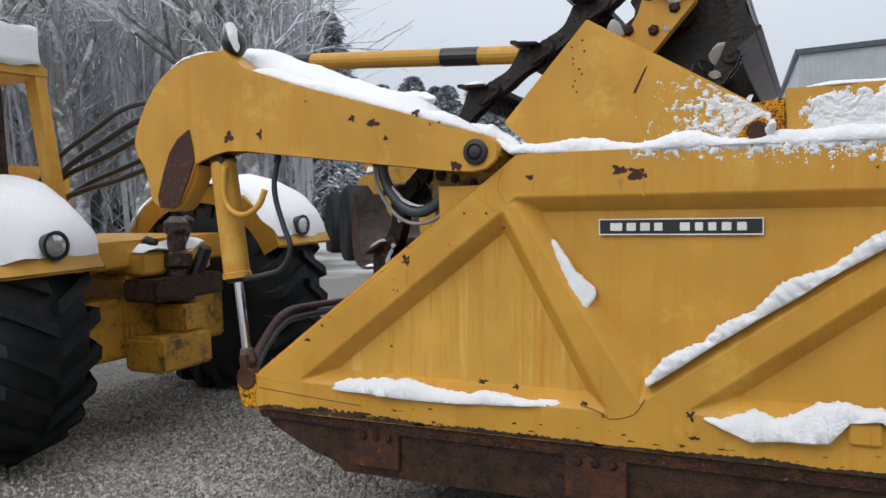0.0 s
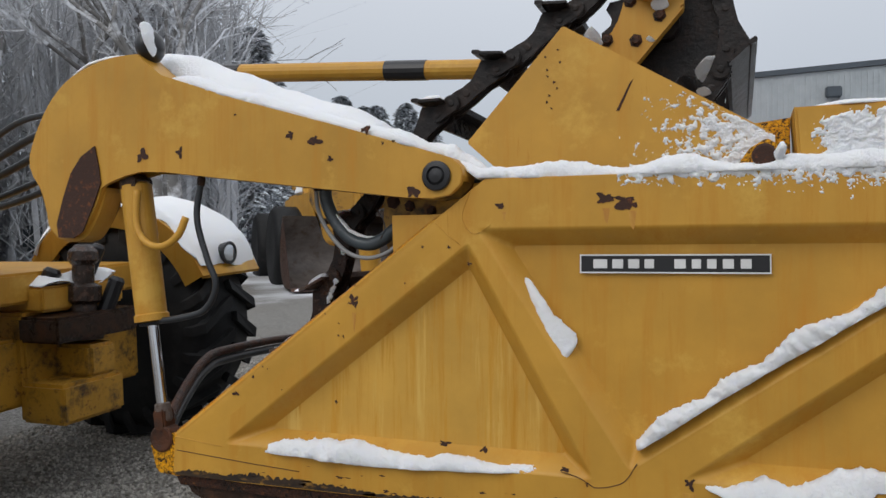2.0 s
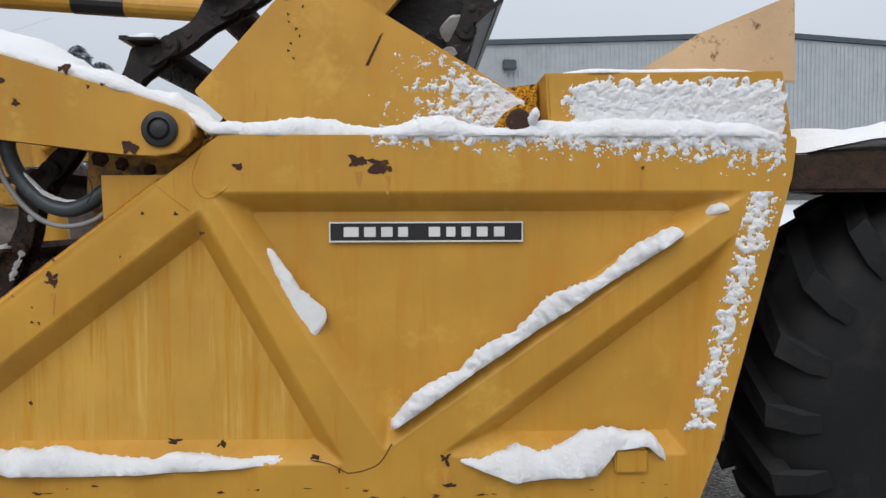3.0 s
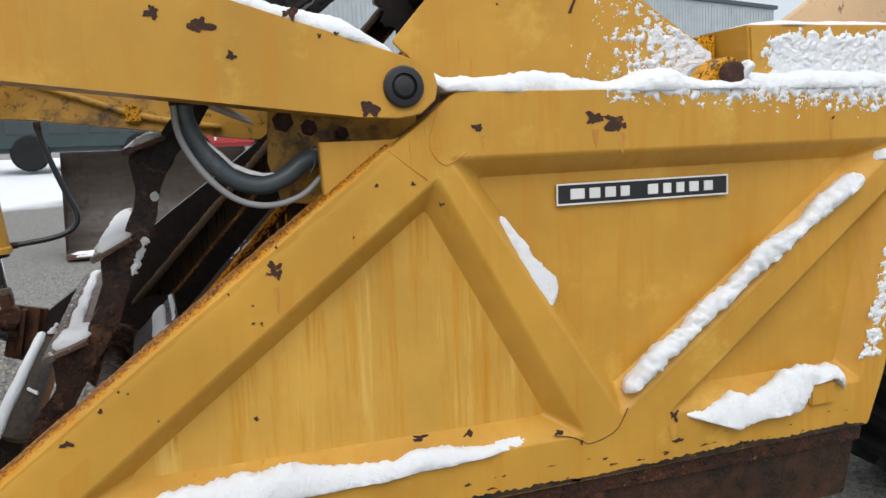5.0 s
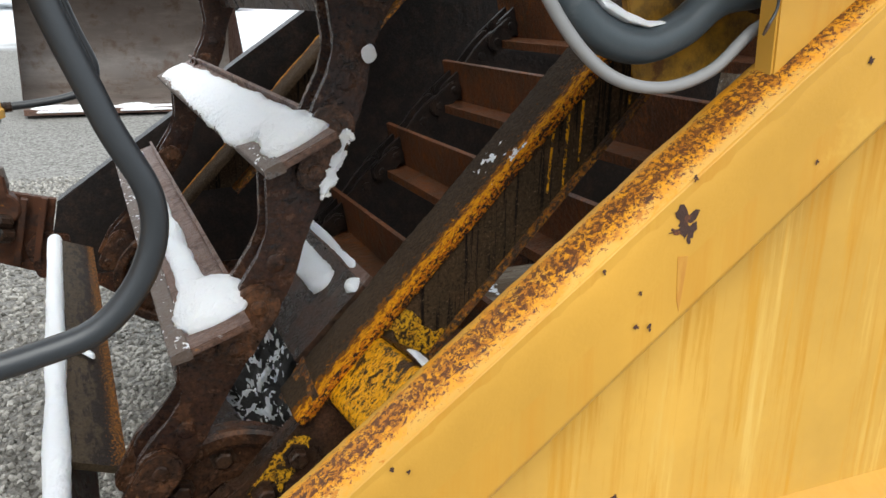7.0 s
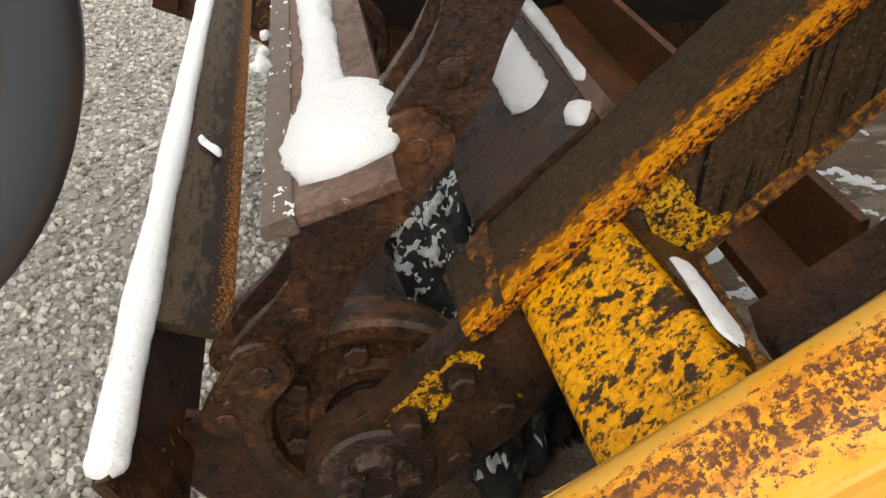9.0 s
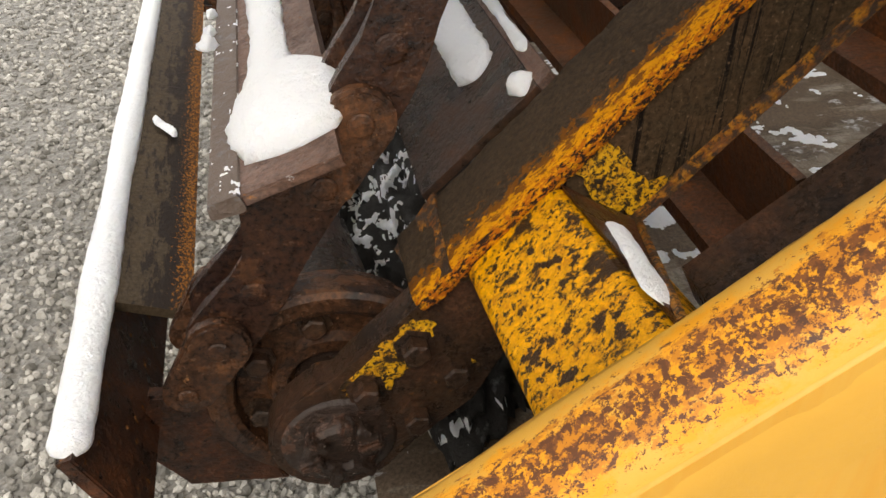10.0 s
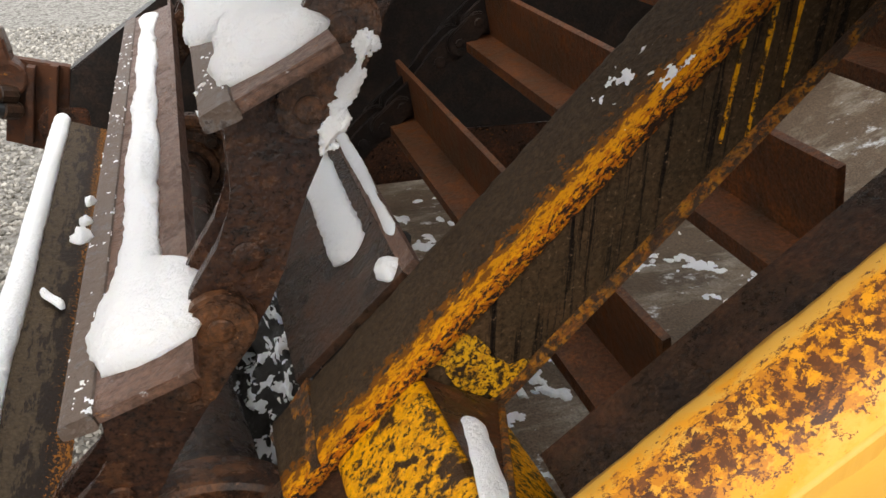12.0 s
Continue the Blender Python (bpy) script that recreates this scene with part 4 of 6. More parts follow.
# pipe along the inside of the other arm
bm = bmesh.new()
tube(bm, smooth_line([(-2.30, 5.14, 2.16), (-2.06, 5.14, 2.078), (-1.88, 5.14, 2.014), (-1.70, 5.14, 1.97), (-1.45, 5.14, 1.93)]), 0.016, 10)
pipe = tagged(part("steel_pipe", bm, M_dirtyshadedyellow, smooth=True), "grimy yellow steel pipe clipped along the arm", "pipe")
bm = bmesh.new()
box(bm, (-1.885, 5.115, 1.965), (-1.815, 5.158, 2.045), 0.006)
part("clip", bm, M_wornyellow, pipe)

# striped tube over the arms
bm = bmesh.new()
lathe(bm, [(0, 0.05), (0.01, 0.055), (1.70, 0.055), (1.71, 0.05)], (-3.13, 4.6, 2.79), (1, 0, -0.066), 16)
bar = tagged(part("overhead_tube", bm, M_yellow), "yellow steel tube with a black band, lying over the gooseneck", "tube")
bm = bmesh.new()
lathe(bm, [(0, 0.0555), (0.002, 0.058), (0.25, 0.058), (0.252, 0.0555)], (-2.155, 4.6, 2.7257), (1, 0, -0.066), 16)
part("black_band", bm, M_black, bar)
bm = bmesh.new()
lathe(bm, [(0, 0.05), (0.02, 0.058), (0.18, 0.058), (0.2, 0.045)], (-3.31, 4.6, 2.802), (1, 0, -0.066), 12)
part("end_fitting", bm, M_black, bar)

# ---- the elevator: frame, sprockets, chain and flights ----
elevator = tagged(empty("elevator", (-1.2, 4.1, 0.85)), "rusty chain elevator with snowy steel flights inside the bowl mouth", "elevator")
Y0, Y1 = 3.305, 4.92
DIR = Vector((0.682, 0.731))
PRP = Vector((-0.731, 0.682))
RIDGE = Vector((-1.885, 1.181))


def along(s, h):
    p = RIDGE + DIR * s + PRP * h
    return (p.x, p.y)


def frame_beam(y, side):
    """One channel of the elevator's frame; side: -1 faces the yard."""
    lo, hi = -0.02, 1.95
    yb = y - side * 0.10
    bm = bmesh.new()
    prism(bm, [along(lo, -0.012), along(hi, -0.012), along(hi, -0.103), along(lo + 0.1, -0.103)], min(y, y - side * 0.014), max(y, y - side * 0.014))
    part("beam_web", bm, M_web, elevator, "dark wet web of the frame channel, streaked")
    # the upper flange: its outer edge is worn to orange rust
    bm = bmesh.new()
    cross = [(0.010, -0.016, 0.0), (0.014, -0.006, 0.05), (0.012, 0.001, 0.12), (0.004, 0.004, 0.22), (-0.02, 0.0045, 0.42), (-0.06, 0.004, 0.62), (-0.105, 0.003, 0.85), (-0.118, -0.004, 0.95), (-0.118, -0.016, 1.0)]
    rings = []
    K = 260
    for i in range(K + 1):
        q = lo - 0.03 + (hi - lo + 0.03) * i / K
        ring = []
        for dy, h, v in cross:
            e = 0.0022 * noise.noise((i * 0.35, dy * 90, side)) + 0.0014 * noise.noise((i * 0.9, dy * 200, side + 5))
            x, z = along(q, h + e)
            ring.append(bm.verts.new((x, y + side * dy, z)))
        rings.append(ring)
    for i0, (r0, r1) in enumerate(zip(rings, rings[1:])):
        for j in range(len(cross) - 1):
            f = bm.faces.new((r0[j], r0[j + 1], r1[j + 1], r1[j]))
            band_uv(bm, f, (cross[j][2], cross[j + 1][2], cross[j + 1][2], cross[j][2]), i0 * (hi - lo) / K, (i0 + 1) * (hi - lo) / K)
    bm.faces.new(rings[0])
    bm.faces.new(rings[-1][::-1])
    part("beam_flange", bm, M_flange, elevator, "grimy flange with an orange rusted edge", smooth=True)
    bm = bmesh.new()
    prism(bm, [along(lo + 0.1, -0.103), along(hi, -0.103), along(hi, -0.114), along(lo + 0.1, -0.114)], min(y + side * 0.012, yb), max(y + side * 0.010, yb), 0.003)
    part("beam_flange", bm, M_ridge, elevator, "thin rusted lower flange")


frame_beam(Y0, -1)
frame_beam(Y1, 1)

# the end plate that closes the channel above the bearing arm
bm = bmesh.new()
lo4 = [(-1.888, 3.293, 1.186), (-1.880, 3.418, 1.196), (-1.925, 3.405, 1.135), (-1.910, 3.300, 1.150)]
v0 = [bm.verts.new(p) for p in lo4] + [bm.verts.new((x + 0.012, y, z - 0.012)) for x, y, z in lo4]
for q in ((0, 1, 2, 3), (7, 6, 5, 4), (0, 4, 5, 1), (1, 5, 6, 2), (2, 6, 7, 3), (3, 7, 4, 0)):
    bm.faces.new([v0[k] for k in q])
part("end_plate", bm, M_ridge, elevator, "orange rusted end plate of the channel")


def ragged(poly, step=0.006, amp=0.005, seed=0.0):
    """poly, in x and z, with a torn edge."""
    out = []
    for p in rough_line([(*q, 0.0) for q in poly] + [(*poly[0], 0.0)], step)[:-1]:
        out.append((p.x + amp * noise.noise((p.x * 70, p.y * 70, seed)) + 0.5 * amp * noise.noise((p.x * 210, p.y * 210, seed)), p.y + amp * noise.noise((p.y * 70, p.x * 70, seed + 9)) + 0.5 * amp * noise.noise((p.y * 210, p.x * 210, seed + 9))))
    return out


# the pivot tube that ties the frame to the bowl side; it climbs a little towards the side
bm = bmesh.new()
prism(bm, rounded([along(0.005, -0.010), along(0.131, -0.009), along(0.136, -0.15), along(0.03, -0.16), along(0.0, -0.06)], 0.020, 5), 3.04, 3.292)
for v in bm.verts:
    v.co.z += 0.13 * (3.292 - v.co.y)
part("pivot_tube", bm, M_wornyellow, elevator, "stub tube with yellow paint worn to rust")
# the three-cornered gusset between tube and web
bm = bmesh.new()
tri3 = [(-1.787, 3.291, 1.270), (-1.706, 3.291, 1.222), (-1.790, 3.045, 1.309)]
v0 = [bm.verts.new(p) for p in tri3] + [bm.verts.new((x + 0.006, y, z - 0.014)) for x, y, z in tri3]
for q in ((0, 1, 2), (5, 4, 3), (0, 3, 4, 1), (1, 4, 5, 2), (2, 5, 3, 0)):
    bm.faces.new([v0[k] for k in q])
part("gusset", bm, M_rust, elevator, "dark three-cornered gusset plate")
bm = bmesh.new()
tube(bm, rough_line([(-1.706, 3.287, 1.224), (-1.790, 3.047, 1.311)], 0.01), 0.004, 6)
part("weld_seam", bm, M_ridge, elevator)
bm = bmesh.new()
prism(bm, ragged([(-1.785, 1.288), (-1.765, 1.302), (-1.738, 1.303), (-1.718, 1.286), (-1.712, 1.264), (-1.690, 1.258), (-1.668, 1.262), (-1.702, 1.218), (-1.745, 1.240)], 0.004, 0.009, 3.0), 3.3008, 3.3045)
part("painted_patch", bm, M_patch, elevator, "patch of yellow paint left on the web")

# bearing arm, idler wheel and shaft end
SPR = Vector((-2.003, 0.948))
bm = bmesh.new()
arm_poly = [(-1.872, 1.170), (-1.80, 1.085), (-1.85, 0.985), (SPR.x + 0.085, SPR.y - 0.02)]
for i in range(15):
    g = radians(-15 - 215 * i / 14)
    arm_poly.append((SPR.x + 0.078 * math.cos(g), SPR.y + 0.078 * math.sin(g)))
arm_poly += [(-2.022, 1.034), (-2.004, 1.036), (-1.966, 1.077), (-1.925, 1.118), (-1.888, 1.155)]
prism(bm, arm_poly, 3.312, 3.350, 0.004)
bearing = part("bearing_arm", bm, M_darksteel, elevator, "heavy dark bearing arm with bolts")
bm = bmesh.new()
prism(bm, ragged([(-2.000, 1.028), (-1.975, 1.056), (-1.945, 1.088), (-1.922, 1.112), (-1.898, 1.104), (-1.902, 1.078), (-1.922, 1.060), (-1.930, 1.040), (-1.946, 1.030), (-1.955, 1.010), (-1.985, 1.004)], 0.004, 0.009, 5.0), 3.3092, 3.3118)
part("painted_patch", bm, M_patch, bearing, "streak of yellow paint along the arm")
bm = bmesh.new()
prism(bm, ragged([(-1.884, 1.048), (-1.868, 1.058), (-1.852, 1.046), (-1.862, 1.026), (-1.880, 1.030)], 0.004, 0.006, 7.0), 3.3092, 3.3118)
part("painted_patch", bm, M_patch, bearing)
for x, z in ((-1.971, 1.024), (-1.919, 1.078), (-1.917, 0.975), (-1.876, 1.040)):
    bm = bmesh.new()
    bolt(bm, (x, 3.312, z), 0.0155, 0.02)
    part("bolt", bm, M_darksteel, bearing)
for y in (3.408, 4.70):
    bm = bmesh.new()
    lathe(bm, [(0.03, 0.05), (0.012, 0.055), (0.010, 0.072), (0.022, 0.077), (0.022, 0.112), (0.004, 0.116), (0.0, 0.124), (0.0, 0.141), (0.005, 0.147), (0.035, 0.147), (0.04, 0.135), (0.07, 0.13), (0.075, 0.06)], (SPR.x, y - 0.02, SPR.y), (0, 1, 0), 56)
    spr = part("idler_wheel", bm, M_wheel, elevator, "round rusty idler wheel with bolted ring", smooth=False)
    for k in range(7):
        g = math.radians(360 / 7 * k + 48)
        bm = bmesh.new()
        bolt(bm, (SPR.x + 0.095 * math.cos(g), y + 0.002, SPR.y + 0.095 * math.sin(g)), 0.015, 0.016)
        part("bolt", bm, M_darksteel, spr)
bm = bmesh.new()
lathe(bm, [(0.006, 0.02), (0.0, 0.026), (0.0, 0.036), (0.005, 0.042), (0.012, 0.043), (0.016, 0.043), (0.018, 0.060), (0.024, 0.067), (0.034, 0.068), (0.042, 0.062), (0.05, 0.045), (1.58, 0.045)], (SPR.x, 3.290, SPR.y), (0, 1, 0), 32)
part("shaft", bm, M_wet, elevator, "greasy shaft end with notched nut")
bm = bmesh.new()
lathe(bm, [(0, 0.085), (0.02, 0.08), (0.26, 0.052), (0.27, 0.04)], (SPR.x, 3.46, SPR.y), (0, 1, 0), 24)
part("shaft_cone", bm, M_darksteel, elevator)
for k in range(6):
    a = math.radians(60 * k + 12)
    bm = bmesh.new()
    box(bm, (-0.007, -0.012, 0.020), (0.007, 0.012, 0.048), 0.003, Matrix.Translation((SPR.x, 3.295, SPR.y)) @ Matrix.Rotation(a, 4, "Y"))
    part("nut_lug", bm, M_wet, elevator)

# upper sprockets, drive case and motor
HEAD = Vector((-0.52, 2.50))
for y in (3.44, 4.78):
    bm = bmesh.new()
    k = 12
    poly = []
    for i in range(k * 4):
        r = 0.225 if i % 4 in (0, 1) else 0.19
        a = 2 * math.pi * i / (k * 4)
        poly.append((HEAD.x + r * math.cos(a), HEAD.y + r * math.sin(a)))
    prism(bm, poly, y - 0.02, y + 0.02, 0.003)
    part("drive_sprocket", bm, M_blacksteel, elevator)
bm = bmesh.new()
lathe(bm, [(0, 0.06), (1.5, 0.06)], (HEAD.x, 3.36, HEAD.y), (0, 1, 0), 16)
part("head_shaft", bm, M_blacksteel, elevator)
bm = bmesh.new()
prism(bm, rounded([(-0.80, 2.24), (-0.72, 2.20), (-0.44, 2.52), (-0.44, 2.66), (-0.52, 2.71), (-0.61, 2.66), (-0.66, 2.50)], 0.03, 4), 3.26, 3.31, 0.008)
case = part("drive_case", bm, M_yellow, elevator, "yellow bolted drive arm")
bm = bmesh.new()
lathe(bm, [(0, 0.05), (0.0, 0.075), (0.01, 0.085), (0.05, 0.085), (0.06, 0.075)], (-0.535, 3.20, 2.63), (0, 1, 0), 20)
part("motor_cap", bm, M_yellow, case)
for x, z in ((-0.62, 2.56), (-0.70, 2.43), (-0.60, 2.42), (-0.73, 2.30), (-0.52, 2.50), (-0.66, 2.34)):
    bm = bmesh.new()
    bolt(bm, (x, 3.26, z), 0.016, 0.015)
    part("bolt", bm, M_rust, case)

# chain line, round the lower wheel, up the front, over the head and back
LOOP = [(-2.185, 0.930), (-2.158, 1.011), (-2.118, 1.071), (-2.074, 1.130), (-2.012, 1.230), (-1.955, 1.327), (-1.926, 1.388), (-1.868, 1.520), (-1.830, 1.608), (-1.762, 1.79), (-1.58, 2.02), (-1.367, 2.227), (-1.107, 2.398), (-0.849, 2.57), (-0.70, 2.68), (-0.53, 2.72), (-0.37, 2.66), (-0.30, 2.5),
        (-0.33, 2.3), (-0.48, 2.10), (-0.85, 1.70), (-1.18, 1.36), (-1.50, 1.03), (-1.76, 0.80), (-1.96, 0.755), (-2.13, 0.82), (-2.185, 0.930)]
line = smooth_line([(x, 0, z) for x, z in LOOP], 12)
arcs = [0.0]
for p, q in zip(line, line[1:]):
    arcs.append(arcs[-1] + (q - p).length)


def on_loop(s):
    s = s % arcs[-1]
    for i in range(len(line) - 1):
        if arcs[i + 1] >= s:
            t = (s - arcs[i]) / max(1e-9, arcs[i + 1] - arcs[i])
            p = line[i].lerp(line[i + 1], t)
            d = (line[i + 1] - line[i]).normalized()
            return Vector((p.x, p.z)), Vector((d.x, d.z)), Vector((-d.z, d.x))
    return on_loop(0)


def s_near(x, z):
    """The way along the chain to the point of it next to x, z, on the rising run."""
    k = min(range(len(line) // 2), key=lambda i: (line[i].x - x) ** 2 + (line[i].z - z) ** 2)
    return arcs[k]


PITCH = 0.292
Y_NEAR = 3.28
S_ONE = s_near(-2.118, 1.071)
N_FL = int((arcs[-1] - 0.35) / PITCH)
# the two lowest flights sit a little turned on the chain
CORNERS = {1: ((-2.096, 1.282), (-1.985, 1.323)), 2: ((-1.956, 1.534), (-1.855, 1.587))}
SKEW = {1: -0.010, 2: -0.006}


def flight_corners(i):
    """Worn outer edge and inner edge of flight i, in x and z."""
    if i in CORNERS:
        return Vector(CORNERS[i][0]), Vector(CORNERS[i][1])
    c, t, n = on_loop(S_ONE + (i - 1) * PITCH + 0.235)
    m, d = c + n * 0.058, (t * 0.788 - n * 0.616)
    return m - d * 0.058, m + d * 0.058


def skewed(bm, i):
    for v in bm.verts:
        v.co.x += SKEW.get(i, 0.0) * (v.co.y - Y_NEAR)


def flight(i, mat):
    """A steel paddle across both chains: plate, worn outer edge, upright rim and the leg under it."""
    a, b = flight_corners(i)
    d = (b - a).normalized()
    n = Vector((-d.y, d.x))
    w = (b - a).length

    def at(u, h):
        p = a + d * (u * w) + n * h
        return (p.x, p.y)
    bm = bmesh.new()
    prism(bm, [at(0.24, 0.0), at(1.0, 0.0), at(1.0, -0.011), at(0.24, -0.011)], Y_NEAR, Y1 - 0.04, 0.002)
    skewed(bm, i)
    ob = part("flight", bm, mat, elevator, "worn steel flight plate")
    bm = bmesh.new()
    prism(bm, rounded([at(0.245, 0.004), at(0.0, 0.004), at(-0.02, -0.010), at(0.245, -0.014)], 0.004, 2), Y_NEAR - 0.002, Y1 - 0.045)
    skewed(bm, i)
    part("worn_edge", bm, M_frost if i < 4 else mat, ob, "frost-grey worn outer edge")
    bm = bmesh.new()
    prism(bm, [at(0.995, 0.0), at(0.995, 0.014), at(1.055, 0.014), at(1.055, -0.011), at(0.995, -0.011)], Y_NEAR + 0.10, Y1 - 0.05, 0.0015)
    skewed(bm, i)
    part("rim", bm, mat, ob)
    bm = bmesh.new()
    deep = 0.085 if i < 11 else 0.14
    prism(bm, [at(0.30, -0.011), at(0.42, -0.011), at(0.50, -deep), at(0.40, -deep - 0.003)], Y0 + 0.115, Y1 - 0.10)
    skewed(bm, i)
    part("flight_leg", bm, M_darksteel if i < 11 else M_redrust, ob)


def casting(i, y, thick, mat):
    """The chain's long link: a round foot with pin and boss, a narrow waist, and a flared head that carries the flight."""
    s = S_ONE + (i - 1) * PITCH
    end = 0.232 if i != 1 else 0.245

    def at(u, h):
        c, t, n = on_loop(s + u)
        return c + n * h
    a, b = flight_corners(i)
    d = (b - a).normalized()
    n = Vector((d.y, -d.x))
    foot, tf, nf = on_loop(s)
    head, th, nh = on_loop(s + end)
    poly = [at(0.125, 0.034), at(0.105, 0.027), at(0.07, 0.028), at(0.03, 0.034)]
    poly += [foot + nf * (0.034 * math.cos(g)) - tf * (0.034 * math.sin(g)) for g in [math.pi * k / 8 for k in range(9)]]
    poly += [at(0.03, -0.036), at(0.07, -0.036), at(0.11, -0.030), at(0.15, -0.026), at(0.185, -0.030)]
    poly += [head - nh * (0.034 * math.cos(g)) + th * (0.034 * math.sin(g)) for g in [math.pi * k / 8 for k in range(4)]]
    poly += [b + n * 0.016, a + d * 0.012 + n * 0.016, a + d * 0.004 + n * 0.030]
    bm = bmesh.new()
    prism(bm, [(p.x, p.y) for p in poly], y, y + thick, 0.003)
    ob = part("chain_casting", bm, mat, elevator, "wet dark chain casting with a narrow waist")
    for p in (on_loop(s + 0.070)[0], ):
        bm = bmesh.new()
        lathe(bm, [(0, 0.015), (0.002, 0.015), (0.003, 0.012), (0.0035, 0.005)], (p.x, y, p.y), (0, -1, 0), 18)
        part("pin", bm, mat, ob)


def short_link(i, y, thick, mat):
    """The short bar from one casting's head to the foot of the next."""
    s = S_ONE + i * PITCH
    a, b = on_loop(s - 0.072)[0], on_loop(s)[0]
    d = (b - a).normalized()
    n = Vector((-d.y, d.x))
    poly = [a + n * (0.027 * math.cos(g)) - d * (0.027 * math.sin(g)) for g in [math.pi * k / 8 for k in range(9)]]
    poly += [b - n * (0.034 * math.cos(g)) + d * (0.034 * math.sin(g)) for g in [math.pi * k / 8 for k in range(9)]]
    bm = bmesh.new()
    prism(bm, [(p.x, p.y) for p in poly], y, y + thick, 0.004)
    ob = part("chain_link", bm, mat, elevator)
    for p in (a, b):
        bm = bmesh.new()
        lathe(bm, [(0, 0.0125), (0.0025, 0.0125), (0.0035, 0.0105), (0.004, 0.004)], (p.x, y, p.y), (0, -1, 0), 14)
        part("pin", bm, mat, ob)


# the same chain all round; its upper part takes the darker steel
for i in range(1, N_FL):
    flight(i, M_flight if i < 4 else M_blacksteel if i < 11 else M_redrust)
for y in (3.362, 4.70):
    for i in range(N_FL):
        if i > 13 and y < 4:
            continue
        for off in (0.0, 0.062):
            if i:
                casting(i, y + off, 0.016, M_link if i < 4 else M_blacksteel)
            short_link(i, y + off - 0.0175 if off == 0 else y + off + 0.0175, 0.0155, M_wheel if i < 3 else M_blacksteel)

# the flight that is just turning up round the lower wheel
def low_skew(bm):
    for v in bm.verts:
        v.co.x += -0.026 * (v.co.y - 3.25)


bm = bmesh.new()
cross = [(-2.264, 1.026, 0.0), (-2.256, 1.037, 0.02), (-2.225, 1.026, 0.3), (-2.195, 1.0155, 0.6), (-2.172, 1.0075, 0.8), (-2.156, 1.001, 0.98), (-2.162, 0.990, 1.0)]
rings = [[bm.verts.new((x, 3.50 + 0.035 * k, z)) for x, z, v in cross] for k in range(41)]
for k in range(40):
    for j in range(len(cross)):
        j1 = (j + 1) % len(cross)
        f = bm.faces.new((rings[k][j], rings[k][j1], rings[k + 1][j1], rings[k + 1][j]))
        band_uv(bm, f, (cross[j][2], cross[j1][2], cross[j1][2], cross[j][2]), 0.035 * k, 0.035 * (k + 1))
bm.faces.new(rings[0])
bm.faces.new(rings[-1][::-1])
low_skew(bm)
low_flight = part("flight", bm, M_olive, elevator, "olive worn steel flight with an orange rusted fold")
bm = bmesh.new()
prism(bm, [(-2.272, 1.030), (-2.256, 1.036), (-2.205, 0.915), (-2.222, 0.908)], 3.255, 4.95, 0.002)
low_skew(bm)
part("flight_leg", bm, M_rust, low_flight)
bm = bmesh.new()
prism(bm, ragged([(-2.215, 0.965), (-2.154, 0.955), (-2.10, 0.86), (-2.07, 0.79), (-2.13, 0.802), (-2.189, 0.804), (-2.215, 0.853), (-2.235, 0.87)], 0.02, 0.003), 3.40, 3.418, 0.003)
part("lug", bm, M_rust, low_flight)

# a paddle of the returning run, close inside the frame
bm = bmesh.new()
prism(bm, [(-1.890, 1.185), (-1.884, 1.176), (-1.762, 1.296), (-1.770, 1.304)], 3.43, 3.95)
paddle = part("return_paddle", bm, M_darksteel, elevator, "dark wet paddle of the returning run")
bm = bmesh.new()
prism(bm, [(-1.770, 1.3055), (-1.761, 1.297), (-1.748, 1.310), (-1.757, 1.319)], 3.43, 3.97)
part("rim", bm, M_flight, paddle)

# frozen dirt on the cutting edge
def heap_point(q):
    e = 1 + 0.25 * noise.noise(q * 2.5) + 0.12 * noise.noise(q * 7) + 0.08 * noise.noise(q * 17) + 0.04 * noise.noise(q * 40)
    return Vector((-1.76 + 0.25 * q.x * e, 4.05 + 0.52 * q.y * e, 0.70 + 0.32 * q.z * e))


bm = bmesh.new()
bmesh.ops.create_icosphere(bm, subdivisions=6, radius=1.0)
for v in bm.verts:
    v.co = heap_point(v.co.copy())
tagged(part("frozen_dirt", bm, M_dirt, smooth=True), "black frozen dirt heap on the bowl lip with snow on it", "dirt")


def heap_face(u, v):
    g, e = radians(150 + 140 * u), radians(-15 + 95 * v)
    q = Vector((math.cos(g) * math.cos(e), math.sin(g) * math.cos(e), math.sin(e)))
    return heap_point(q), q


snow_veil(heap_face, 220, 170, lambda u, v: -0.28 + 0.25 * v - 2.0 * max(0, u - 0.62), 0.010, 30.0, "scraps of snow caught on the black frozen dirt", 9.0)

# baffle plate over the bowl edge
bm = bmesh.new()
prism(bm, rounded([(-1.166, 2.071), (-1.055, 1.972), (-0.265, 1.925), (-0.16, 2.048), (-0.823, 2.45)], 0.012, 3), 3.09, 3.105, 0.002)
baffle = tagged(part("baffle_plate", bm, M_yellow), "yellow kite-shaped baffle plate, snow blown onto its lower end", "baffle")
bm = bmesh.new()
prism(bm, [(-0.60, 2.24), (-0.59, 2.25), (-0.635, 2.15), (-0.645, 2.15)], 3.088, 3.0895)
part("rust_streak", bm, M_chip, baffle)
for i in range(10):
    bm = bmesh.new()
    chip(bm, -0.86 + random.Random(i).uniform(-0.03, 0.03), 2.37 - i * 0.022, 3.0885, 0.006, 300 + i)
    part("paint_chip", bm, M_chip, baffle)
lug = empty("hinge_lug", (-0.22, 2.98, 1.95))
tagged(lug, "rust-stained hinge lug under the end of the baffle", "hinge")
